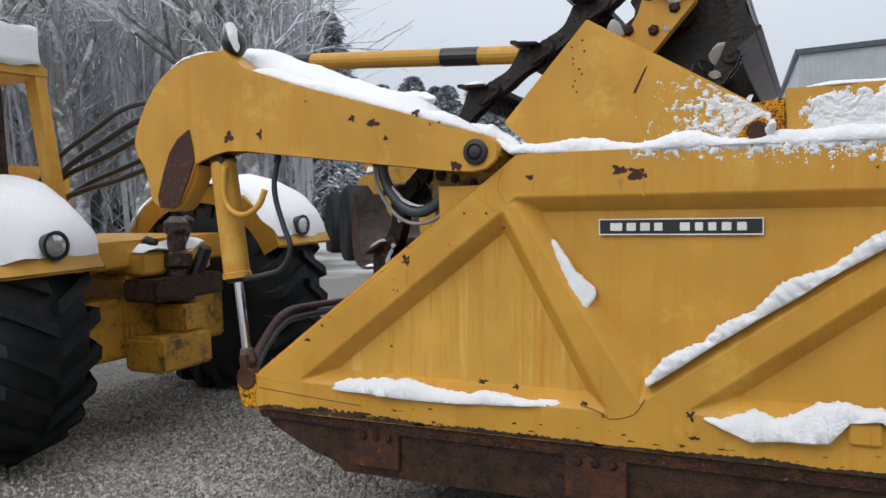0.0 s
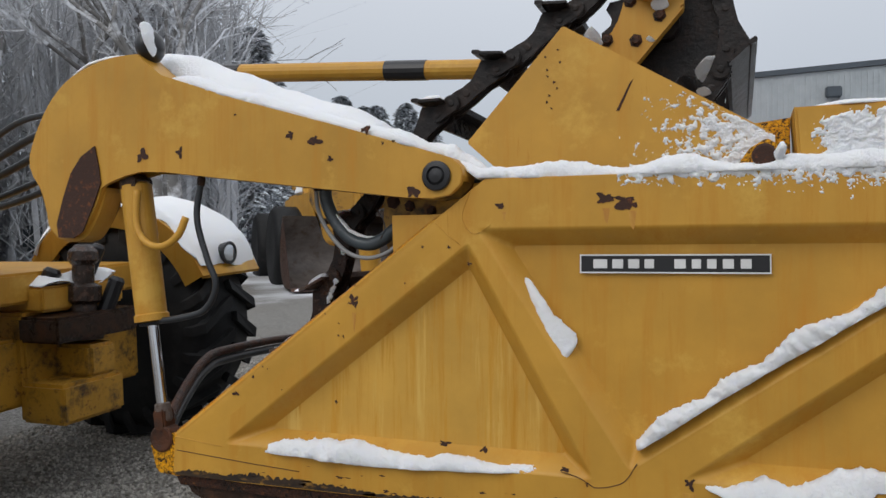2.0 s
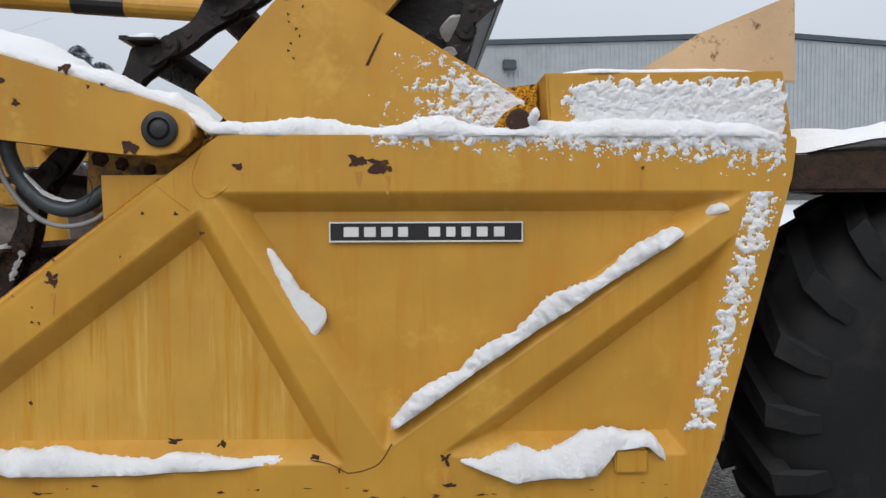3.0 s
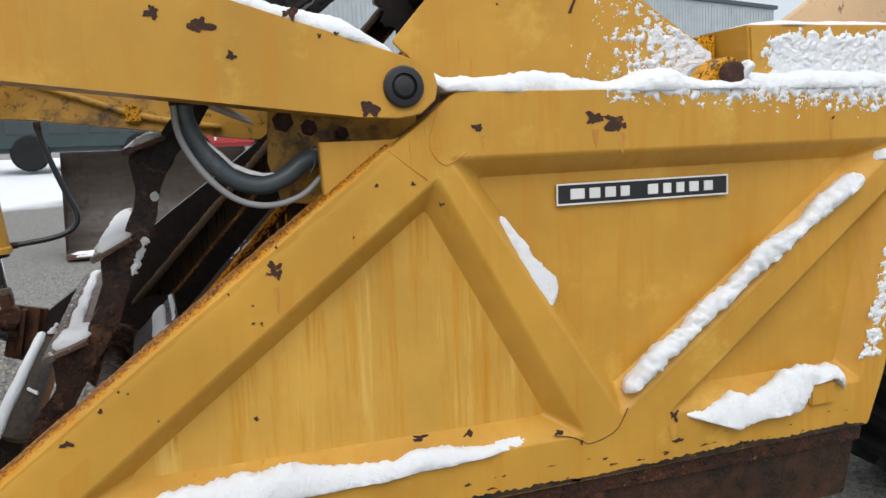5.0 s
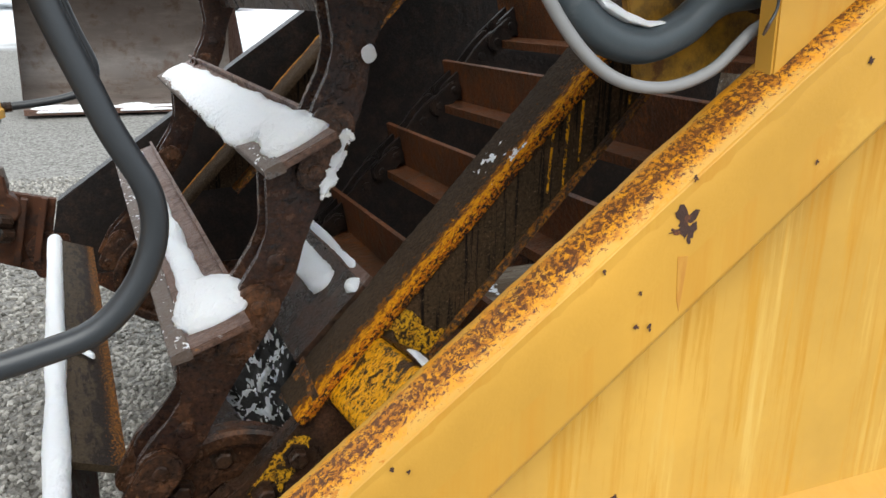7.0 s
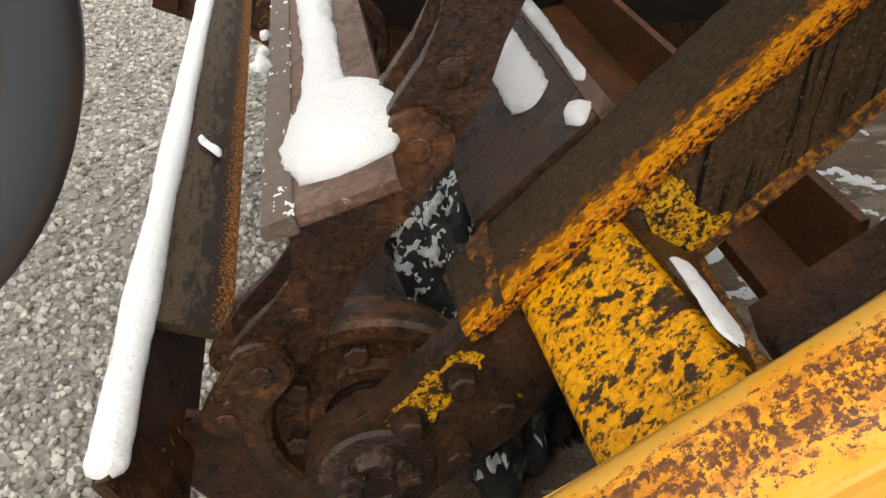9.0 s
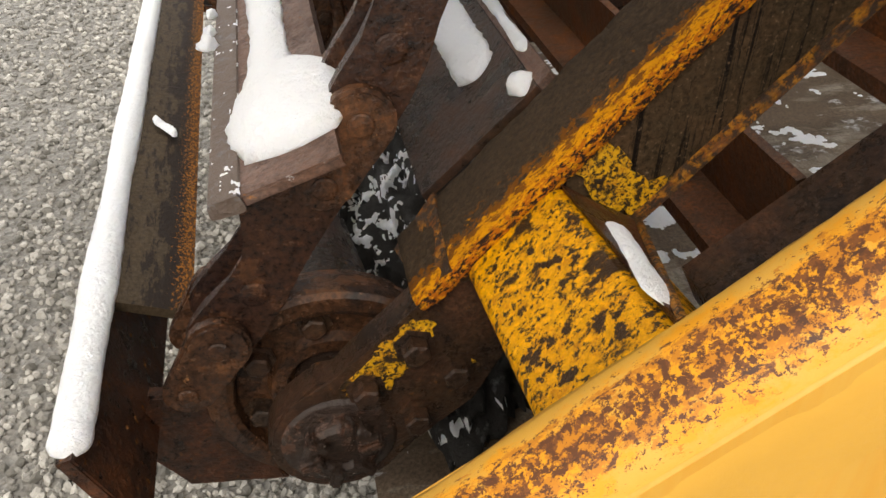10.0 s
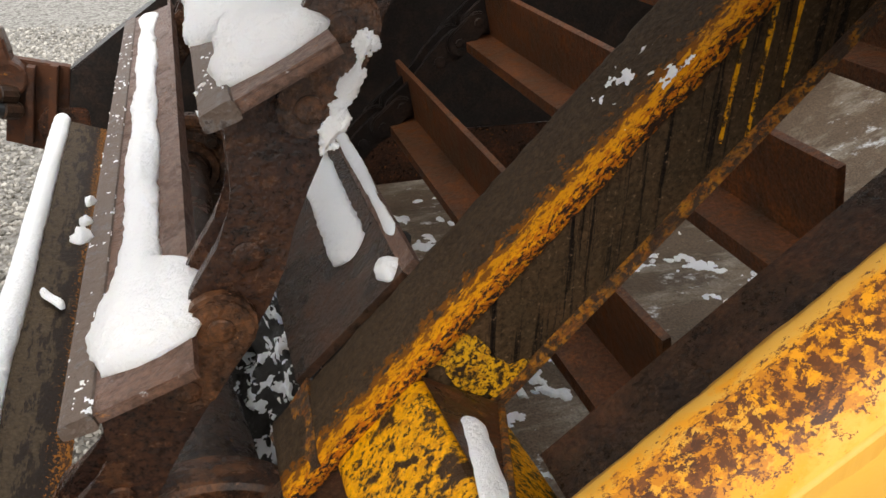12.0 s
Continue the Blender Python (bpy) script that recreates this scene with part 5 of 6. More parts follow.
bm = bmesh.new()
prism(bm, rounded([(-0.285, 1.92), (-0.13, 1.92), (-0.15, 1.99), (-0.185, 2.02), (-0.235, 1.99)], 0.02), 2.96, 3.06, 0.004)
part("cheek", bm, M_wornyellow, lug)
bm = bmesh.new()
lathe(bm, [(0, 0.035), (0.03, 0.035), (0.034, 0.028)], (-0.195, 2.96, 1.965), (0, -1, 0), 14)
part("hinge_pin", bm, M_chip, lug)
# rails on the bowl top and box behind
bm = bmesh.new()
box(bm, (-1.03, 3.04, 1.90), (0.58, 3.12, 1.945), 0.003)
tagged(part("top_angle", bm, M_darksteel), "dark steel angle along the bowl top", "steel angle")
bm = bmesh.new()
prism(bm, [(-0.10, 1.925), (0.62, 1.925), (0.59, 2.115), (-0.112, 2.108)], 2.975, 3.20, 0.008)
tbox = tagged(part("side_box", bm, M_yellow), "yellow steel box on the bowl edge, front plastered with snow", "steel box")
bm = bmesh.new()
prism(bm, [(-0.24, 1.97), (-0.115, 1.97), (-0.115, 2.10), (-0.24, 2.085)], 3.12, 3.30, 0.004)
part("bracket", bm, M_wornyellow, tbox)
bm = bmesh.new()
prism(bm, [(0.17, 2.12), (0.73, 2.12), (0.725, 2.385), (0.69, 2.385), (0.42, 2.275)], 3.20, 3.24, 0.003)
tagged(part("rear_gate_plate", bm, material("faded_yellow_plate", (0.62, 0.42, 0.24), 0.7, layers=((RUST, 12.0, 0.62, 0.05, 0.9, ONE),), bump=0.2)), "faded rusty triangular plate rising behind the box", "steel plate")

# the hose bracket inside the bowl side
bm = bmesh.new()
prism(bm, [(-1.495, 1.93), (-1.505, 1.77), (-1.475, 1.665), (-1.40, 1.655), (-1.10, 1.86), (-1.10, 1.93)], 3.118, 3.132, 0.002)
bracket = tagged(part("hose_bracket", bm, M_dirtyshadedyellow), "grimy yellow bracket plate with bolts behind the hose", "bracket")
for x, z, r in ((-1.461, 1.872, 0.019), (-1.395, 1.854, 0.015), (-1.31, 1.835, 0.014)):
    bm = bmesh.new()
    bolt(bm, (x, 3.118, z), r, 0.014)
    part("bolt", bm, M_chip, bracket)
# paint that ran down the web
for x0, z0, x1, z1, w in ((-1.492, 1.575, -1.498, 1.47, 0.0035), (-1.466, 1.60, -1.47, 1.468, 0.004), (-1.44, 1.62, -1.442, 1.52, 0.003), (-1.35, 1.73, -1.352, 1.61, 0.004), (-1.33, 1.76, -1.331, 1.66, 0.003)):
    bm = bmesh.new()
    k = 14
    left, right = [], []
    for i in range(k + 1):
        f = i / k
        ww = w * (0.5 + 0.9 * abs(noise.noise((x0 * 30, f * 6, 1.0)))) * (1 - 0.4 * f)
        x, z = x0 + (x1 - x0) * f, z0 + (z1 - z0) * f
        left.append((x - ww, z))
        right.append((x + ww, z))
    prism(bm, left + right[::-1], 3.3028, 3.3044)
    part("paint_run", bm, M_wornyellow, elevator, "run of yellow paint")

# ---- rear wheel of the scraper ----
def wheel(parent, centre, axis, R, W, name="tyre", lugs=22, rim_mat=None, rim_r=0.33):
    """A big lug tyre on a dished rim. axis points to the outer side."""
    ax = Vector(axis).normalized()
    r_in = rim_r
    prof = [(-W / 2, r_in), (-W / 2 - 0.01, r_in + 0.1), (-W / 2, R - 0.12), (-W / 2 + 0.05, R - 0.03), (0, R), (W / 2 - 0.05, R - 0.03), (W / 2, R - 0.12), (W / 2 + 0.01, r_in + 0.1), (W / 2, r_in)]
    bm = bmesh.new()
    lathe(bm, prof, centre, ax, 40)
    ty = part(name, bm, M_rubber, parent, "black lug tyre", smooth=True)
    s = ax.orthogonal().normalized()
    u = ax.cross(s)
    C = Vector(centre)
    for i in range(lugs):
        for side in (-1, 1):
            a0 = 2 * math.pi * (i + (0.5 if side > 0 else 0)) / lugs
            bm = bmesh.new()
            quad = []
            for t_, da, rr in ((0.02, 0.0, R), (0.5, 0.20, R - 0.035), (0.53, 0.24, R - 0.14)):
                for e in (-0.045, 0.045):
                    a = a0 + da + e
                    for lift in (-0.02, 0.045):
                        quad.append(bm.verts.new(C + ax * (side * t_ * W) + (s * math.cos(a) + u * math.sin(a)) * (rr + lift)))
            for k in (0, 4):
                p = quad[k:k + 8]
                bm.faces.new((p[1], p[3], p[7], p[5]))
                bm.faces.new((p[0], p[1], p[5], p[4]))
                bm.faces.new((p[2], p[6], p[7], p[3]))
            bm.faces.new((quad[8], quad[9], quad[11], quad[10]))
            bm.faces.new((quad[0], quad[2], quad[3], quad[1]))
            part("tread_lug", bm, M_rubber, ty)
    bm = bmesh.new()
    lathe(bm, [(-W / 2 + 0.04, r_in - 0.02), (W / 2 - 0.12, r_in - 0.03), (W / 2 - 0.02, r_in), (W / 2 + 0.01, r_in + 0.005), (W / 2 - 0.01, r_in - 0.02), (W / 2 - 0.10, r_in - 0.05), (W / 2 - 0.13, 0.16), (W / 2 - 0.06, 0.12), (W / 2 - 0.05, 0.03)], centre, ax, 32)
    part("rim", bm, rim_mat or M_yellow, parent, "yellow dished rim")


rear = tagged(empty("scraper_undercarriage", (1.18, 3.55, gz(3.5))), "dark rear of the scraper with its large black tyre", "scraper")
wheel(rear, (1.34, 3.30, gz(3.3) + 0.74), (0, -1, 0), 0.76, 0.56)
bm = bmesh.new()
prism(bm, [(0.62, 1.76), (1.9, 1.76), (1.9, 1.89), (0.62, 1.88)], 3.0, 5.0, 0.01)
part("cross_beam", bm, M_darksteel, rear)

# ---- the tractor in front ----
T = Matrix.Translation((-4.25, 4.06, gz(4.1) + 0.008)) @ Matrix.Rotation(radians(-1.5), 4, "Z") @ Matrix.Rotation(radians(3.4), 4, "X")


def tp(x, y, z):
    return T @ Vector((x, y, z))


def tbox(bm, lo, hi, bevel=0.01):
    box(bm, lo, hi, bevel, T)


tractor = tagged(empty("tractor", T.translation), "yellow articulated scraper tractor with snow-covered fenders and open cab frame", "tractor")
for side in (-1, 1):
    ax = (T.to_3x3() @ Vector((0, side, 0)))
    wheel(tractor, tp(-0.05, side * 1.07, 0.76), ax, 0.745, 0.56, "tyre")
    # fender: a bent sheet over the wheel
    bm = bmesh.new()
    arc = []
    for i in range(15):
        a = radians(26 + 120 * i / 14)
        arc.append((-0.05 + 0.86 * math.cos(a), 0.74 + 0.86 * math.sin(a)))
    for k, (y0, y1) in enumerate(((0.76, 1.38),)):
        ring_in = [bm.verts.new(tp(x, side * y0, z)) for x, z in arc]
        ring_out = [bm.verts.new(tp(x, side * y1, z)) for x, z in arc]
        low_in = [bm.verts.new(tp(x * 0.985, side * y0, z * 0.985)) for x, z in arc]
        low_out = [bm.verts.new(tp(x * 0.985, side * y1, z * 0.985)) for x, z in arc]
        for i in range(14):
            bm.faces.new((ring_in[i], ring_in[i + 1], ring_out[i + 1], ring_out[i]))
            bm.faces.new((low_in[i], low_out[i], low_out[i + 1], low_in[i + 1]))
            bm.faces.new((ring_in[i], low_in[i], low_in[i + 1], ring_in[i + 1]))
            bm.faces.new((ring_out[i], ring_out[i + 1], low_out[i + 1], low_out[i]))
    fender = part("fender", bm, M_yellow, tractor, "curved yellow fender", smooth=True)
    # the side skirt facing the middle
    bm = bmesh.new()
    k = [bm.verts.new(tp(x, side * 0.755, z)) for x, z in arc] + [bm.verts.new(tp(-0.05 + 0.70 * math.cos(a), side * 0.755, 0.74 + 0.70 * math.sin(a))) for a in [radians(146 - 120 * i / 14) for i in range(15)]]
    bm.faces.new(k)
    bmesh.ops.solidify(bm, geom=bm.faces[:], thickness=0.012)
    part("fender_skirt", bm, M_yellow, tractor)
    # headlamp
    c = tp(0.70, side * 1.05, 1.25)
    axl = T.to_3x3() @ Vector((1, 0, 0))
    bm = bmesh.new()
    lathe(bm, [(-0.10, 0.03), (-0.06, 0.06), (0.0, 0.075), (0.02, 0.078), (0.022, 0.066), (0.012, 0.062)], c, axl, 20)
    lamp = part("headlamp", bm, M_black, tractor, "round black work lamp")
    bm = bmesh.new()
    lathe(bm, [(0.010, 0.062), (0.018, 0.055), (0.024, 0.03), (0.026, 0.002)], c, axl, 20)
    part("lens", bm, M_glass, lamp)
# rear casting, hitch block, axle case
for lo, hi in (((-0.5, -0.30, 0.55), (0.35, 0.30, 1.0)), ((0.0, -0.62, 0.48), (0.30, 0.62, 0.86)), ((0.30, -0.30, 0.40), (0.62, 0.15, 0.62)), ((0.32, -0.08, 0.62), (0.60, 0.12, 0.80))):
    bm = bmesh.new()
    tbox(bm, lo, hi, 0.02)
    part("casting", bm, M_dirtyshadedyellow, tractor)
for lo, hi, mt in (((-0.9, -0.62, 1.05), (0.35, 0.62, 1.22), M_yellow), ((0.10, -0.25, 1.0), (0.45, 0.35, 1.14), M_yellow), ((0.25, -0.30, 0.84), (0.60, 0.30, 0.98), M_darksteel)):
    bm = bmesh.new()
    tbox(bm, lo, hi, 0.015)
    part("rear_deck" if mt is M_yellow else "hitch_post", bm, mt, tractor)
bm = bmesh.new()
lathe(bm, [(0, 0.11), (0.05, 0.12), (0.08, 0.08), (0.20, 0.075), (0.22, 0.10), (0.30, 0.10), (0.32, 0.06), (0.42, 0.06), (0.45, 0.085), (0.50, 0.08), (0.54, 0.04)], tp(0.46, 0.01, 0.82), (0, 0, 1), 18)
part("swivel_post", bm, M_wet, tractor, "black greasy hitch swivel")
for x, y, z, r in ((0.36, -0.14, 1.12, 0.05), (0.55, 0.14, 1.05, 0.045), (0.40, 0.16, 1.24, 0.04)):
    bm = bmesh.new()
    lathe(bm, [(-0.12, r * 0.7), (-0.10, r), (0.10, r), (0.12, r * 0.7)], tp(x, y, z), (0.3, 0.2, 1), 12)
    part("hydraulic_fitting", bm, M_black, tractor)
# cab frame
posts = [((0.17, -1.30), (0.05, -1.30)), ((-0.88, -1.30), (-0.78, -1.30)), ((0.17, -0.58), (0.03, -0.60)), ((-0.88, -0.58), (-0.78, -0.60)), ((-0.38, -0.58), (-0.38, -0.60))]
for (x0, y0), (x1, y1) in posts:
    bm = bmesh.new()
    a, b = Vector((x0, y0, 1.2)), Vector((x1, y1, 2.24))
    q = [(-0.05, -0.035), (0.05, -0.035), (0.05, 0.035), (-0.05, 0.035)]
    lo = [bm.verts.new(T @ (a + Vector((u, v, 0)))) for u, v in q]
    hi = [bm.verts.new(T @ (b + Vector((u, v, 0)))) for u, v in q]
    for i in range(4):
        bm.faces.new((lo[i - 1], lo[i], hi[i], hi[i - 1]))
    bm.faces.new(lo[::-1])
    bm.faces.new(hi)
    part("cab_post", bm, M_yellow if x0 > -0.1 else M_rust, tractor)
bm = bmesh.new()
tbox(bm, (-0.93, -1.36, 2.20), (0.09, -0.54, 2.29), 0.02)
part("cab_roof_frame", bm, M_yellow, tractor)
bm = bmesh.new()
tbox(bm, (-0.88, -1.32, 2.29), (0.07, -0.56, 2.47), 0.05)
part("cab_roof", bm, M_yellow, tractor)
bm = bmesh.new()
tbox(bm, (-0.93, -1.32, 1.22), (0.23, -0.52, 1.42), 0.02)
part("cab_sill", bm, M_yellow, tractor)
bm = bmesh.new()
tbox(bm, (-2.6, -0.5, 1.0), (-1.05, 0.5, 1.75), 0.06)
part("engine_hood", bm, M_yellow, tractor)


# snow caps on the tractor
def snow_cap(pts_fn, nu, nv, thick, label, seed=0.0):
    """A lumpy blanket of snow over a surface pts_fn(u, v), which gives place and outward normal."""
    bm = bmesh.new()
    top, low = [], []
    for i in range(nu + 1):
        rt, rl = [], []
        for j in range(nv + 1):
            u, v = i / nu, j / nv
            p, n = pts_fn(u, v)
            edge = min(u, 1 - u, v, 1 - v)
            k = min(1.0, (edge / 0.10)) ** 0.5 if edge > 0 else 0.0
            h = thick * k * (1 + 0.5 * noise.noise(p * 3 + Vector((seed, 0, 0))) + 0.25 * noise.noise(p * 9))
            wob = Vector((noise.noise(p * 4), noise.noise(p * 4 + Vector((9, 0, 0))), noise.noise(p * 5 + Vector((0, 9, 0))))) * (0.05 if edge == 0 else 0)
            rt.append(bm.verts.new(p + n * max(h, 0.002) + wob))
            rl.append(bm.verts.new(p - n * 0.004 + wob))
        top.append(rt)
        low.append(rl)
    for i in range(nu):
        for j in range(nv):
            bm.faces.new((top[i][j], top[i + 1][j], top[i + 1][j + 1], top[i][j + 1]))
            bm.faces.new((low[i][j], low[i][j + 1], low[i + 1][j + 1], low[i + 1][j]))
    ob = part("snow", bm, M_snow, smooth=True)
    return tagged(ob, label, "snow")


for side in (-1, 1):
    def fender_top(u, v, side=side):
        a = radians(30 + 112 * u)
        y = side * (0.74 + 0.66 * v)
        n = (T.to_3x3() @ Vector((math.cos(a), 0, math.sin(a))))
        return tp(-0.05 + 0.862 * math.cos(a), y, 0.74 + 0.862 * math.sin(a)), n
    snow_cap(fender_top, 26, 16, 0.05, "thick smooth snow over the curved fender", 3.0 * side)
snow_cap(lambda u, v: (tp(-0.88 + 0.97 * u, -1.32 + 0.76 * v, 2.47), Vector((0, 0, 1))), 12, 14, 0.05, "snow on the cab roof")
snow_cap(lambda u, v: (tp(0.095, -1.32 + 0.74 * v, 2.26 + 0.24 * u), T.to_3x3() @ Vector((1, 0, 0))), 10, 14, 0.03, "snow plastered on the back of the cab roof", 5.0)
snow_cap(lambda u, v: (tp(0.0 + 0.44 * u, -0.24 + 0.58 * v, 1.145), Vector((0, 0, 1))), 10, 10, 0.05, "snow on the rear deck of the tractor", 2.0)
snow_cap(lambda u, v: (tp(-0.83 + 0.95 * u, -1.3 + 0.7 * v, 1.425), Vector((0, 0, 1))), 10, 8, 0.04, "snow on the cab sill", 6.0)
snow_cap(lambda u, v: (Vector((0.62 + 1.28 * u, 3.0 + 1.9 * v, 1.888)), Vector((0, 0, 1))), 20, 20, 0.09, "deep snow on the rear frame", 8.0)

# hoses between tractor and gooseneck
for i, (dx, dy, dz, r) in enumerate(((0, 0, 0, 0.02), (-0.05, 0.06, -0.09, 0.02), (0.03, 0.12, -0.17, 0.018), (-0.02, -0.06, 0.07, 0.016), (0.05, 0.05, -0.26, 0.018))):
    hose("hydraulic_hose", [(-2.96, 3.30, 2.20 + dz * 0.5), (-3.25, 3.42, 2.30 + dz * 0.8), (-3.6 + dx, 3.52 + dy, 2.29 + dz), (-3.95 + dx, 3.58 + dy, 2.19 + 0.9 * dz), (-4.35 + 2 * dx, 3.62 + dy, 2.03 + 0.5 * dz), (-4.62 + dx, 3.66 + dy, 1.80), (-4.70, 3.72 + dy, 1.50), tuple(tp(-0.25 + dx, -0.25 + dy, 1.2))], r, M_blackhose, "black hydraulic hose arching from tractor to gooseneck", 8)
bm = bmesh.new()
helix = [(-3.30 + 0.028 * math.cos(j * 0.7), 3.48 + 0.028 * math.sin(j * 0.7), 1.80 + 0.0045 * j) for j in range(120)]
tube(bm, helix, 0.007, 6)
tagged(part("hose_spring", bm, M_yellow, smooth=True), "yellow coil spring holding the hoses up, tipped with snow", "spring")
snow_bank("snow", [(-3.34, 3.48, 2.33), (-3.28, 3.48, 2.36), (-3.22, 3.46, 2.33)], 0.07, 0.09, label="lump of snow on the hoses", seed=61.0, lump=0.5, taper=0.05)
snow_bank("snow", [(-2.455, 2.94, 2.558), (-2.41, 2.915, 2.552), (-2.385, 2.905, 2.50), (-2.375, 2.91, 2.44)], 0.07, 0.028, label="cap of snow on the swivel fitting", seed=62.0, lump=0.4, taper=0.05)
bm = bmesh.new()
lathe(bm, [(-0.05, 0.02), (-0.04, 0.045), (-0.02, 0.062), (0.0, 0.067), (0.02, 0.062), (0.04, 0.045), (0.05, 0.02)], (-2.43, 2.96, 2.495), (1, 0.2, 0.1), 24)
tagged(part("hose_swivel", bm, M_black, smooth=True), "black swivel fitting on the arm top with snow on it", "fitting")

# ---- snow on the scraper ----
snow_bank("snow", [(-1.16, 2.975, 1.985), (-1.08, 2.975, 1.93), (-0.9, 2.98, 1.925), (-0.5, 2.98, 1.922), (-0.25, 2.97, 1.922), (0.1, 2.965, 1.92), (0.58, 2.965, 1.92)], 0.10, 0.045, label="long bank of snow on the top rail of the bowl", seed=1.0, lump=0.45)
snow_bank("snow", [(-0.565, 2.945, 1.070), (-0.3, 2.945, 1.258), (0.0, 2.945, 1.458), (0.29, 2.948, 1.642)], 0.078, 0.042, up=(-0.5, -0.35, 0.8), label="lumpy snow along the rising diagonal brace", seed=2.0, lump=0.7, taper=0.02, freq=42)
snow_bank("snow", [(0.355, 2.962, 1.688), (0.44, 2.962, 1.712)], 0.07, 0.035, up=(-0.5, -0.35, 0.8), label="small lump of snow at the brace end", seed=2.7, taper=0.03)
snow_bank("snow", [(-0.925, 2.972, 1.60), (-0.865, 2.966, 1.48), (-0.815, 2.962, 1.39), (-0.790, 2.956, 1.335)], 0.09, 0.024, across=(0.8, 0.3, 0.45), swell=[(0, 0.25, 0.5, 0), (0.45, 0.75, 0.8, 0), (0.85, 1.25, 1.0, 0.006), (1, 0.9, 0.9, -0.01)], up=(0.6, -0.75, 0.3), label="wedge of snow on the falling diagonal brace", seed=3.0, lump=0.6, taper=0.02, freq=34)
snow_bank("snow", [(-1.94, 2.95, 0.957), (-1.7, 2.945, 0.960), (-1.45, 2.942, 0.950), (-1.3, 2.942, 0.952), (-1.0, 2.952, 0.966), (-0.79, 2.96, 0.972)], 0.08, 0.055, swell=[(0, 0.7, 0.6, 0), (0.12, 1, 1.0, 0), (0.3, 1, 1.0, 0), (0.6, 0.9, 0.8, 0), (0.85, 0.7, 0.5, 0), (1, 0.5, 0.4, 0)], label="long bank of snow on the lower ledge of the bowl", seed=4.0, lump=0.6)
snow_bank("snow", [(-0.40, 2.955, 0.985), (-0.21, 2.935, 0.925), (0.03, 2.935, 0.945), (0.09, 2.94, 1.012), (0.18, 2.94, 1.022), (0.245, 2.945, 0.965)], 0.085, 0.095, swell=[(0, 0.6, 0.4, 0), (0.3, 1, 0.9, 0), (0.6, 1, 1.0, 0), (0.8, 1, 0.85, 0), (1, 0.9, 0.8, 0)], label="heap of snow on the lower ledge of the bowl", seed=5.0, lump=0.7, taper=0.06)
snow_bank("snow", [(-1.20, 2.955, 2.010), (-1.60, 2.955, 2.131), (-1.99, 2.955, 2.246), (-2.32, 2.955, 2.356)], 0.12, 0.040, label="snow along the top of the draft arm", seed=6.0, lump=0.3, up=(0.3, -0.1, 0.95))
snow_bank("snow", [(-2.50, 2.955, 2.46), (-2.70, 2.955, 2.435), (-2.86, 2.955, 2.345)], 0.10, 0.02, label="thin snow over the curve of the arm", seed=6.5, lump=0.3)
snow_bank("snow", [(-1.42, 3.22, 2.02), (-1.9, 3.22, 2.205), (-2.40, 3.22, 2.39), (-2.60, 3.22, 2.43)], 0.38, 0.12, label="deep snow on the gooseneck beam", seed=7.0, lump=0.14, step=0.02)
snow_bank("snow", [(-0.10, 3.08, 2.108), (0.58, 3.08, 2.114)], 0.2, 0.02, label="snow on top of the steel box", seed=8.0)
snow_bank("snow", [(-1.33, 3.08, 2.06), (-1.18, 3.1, 1.99), (-1.08, 3.06, 1.965)], 0.12, 0.05, label="snow between arm and bowl", seed=8.5)
rnd = random.Random(5)
def box_front(u, v):
    x, z = -0.07 + 0.66 * u, 1.93 + 0.165 * v
    rag = 0.02 * noise.noise((x * 25, z * 40, 1.0))
    return Vector((x + rag, 2.974, z + rag)), Vector((0, -1, 0))


snow_veil(box_front, 190, 54, lambda u, v: 0.95 - 1.4 * max(0, v - 0.80) / 0.2 - 1.6 * max(0, 0.10 - u) / 0.1 - 0.7 * max(0, 0.16 - v) / 0.16, 0.008, 46.0, "wind-blown snow plastered on the box front", 4.0)


def baffle_end(u, v):
    x = -0.86 + 0.70 * u
    top = 2.045 + (-(x + 0.165)) * 0.607
    low = 1.926 + (-(x + 0.265)) * 0.058
    return Vector((x, 3.0885, low + (max(top, low + 0.01) - low) * v)), Vector((0, -1, 0))


snow_veil(baffle_end, 230, 110, lambda u, v: -1.0 + 2.0 * u ** 1.5 - 0.7 * v * (1 - u) - (0.5 if v > 0.97 else 0.0), 0.008, 42.0, "crumbly snow blown onto the baffle end", 2.0)
snow_veil(lambda u, v: (Vector((-0.62 + 1.20 * u, 2.9285, 1.925 - 0.15 * v)), Vector((0, -1, 0))), 300, 46, lambda u, v: 0.30 - 2.6 * v * (1.15 - 0.55 * u) + 0.45 * u, 0.007, 44.0, "snow clinging below the top rail of the bowl", 3.0)
snow_veil(lambda u, v: (Vector((0.60 - 0.185 * u + 0.10 * (v - 0.5) - 0.075, 2.9285, 1.76 - 0.70 * u)), Vector((0, -1, 0))), 200, 34, lambda u, v: 0.55 - 1.6 * abs(v - 0.45) - 0.25 * u, 0.006, 46.0, "ragged snow stuck along the rear edge of the bowl side", 6.0)
snow_bank("snow", [(-0.17, 2.95, 1.93), (-0.155, 2.95, 1.97), (-0.15, 2.955, 2.0)], 0.05, 0.035, across=(0.9, 0, 0.2), up=(0.2, -0.8, 0.5), label="lump of snow on the hinge lug", seed=71.0, lump=0.6, taper=0.03, freq=30)

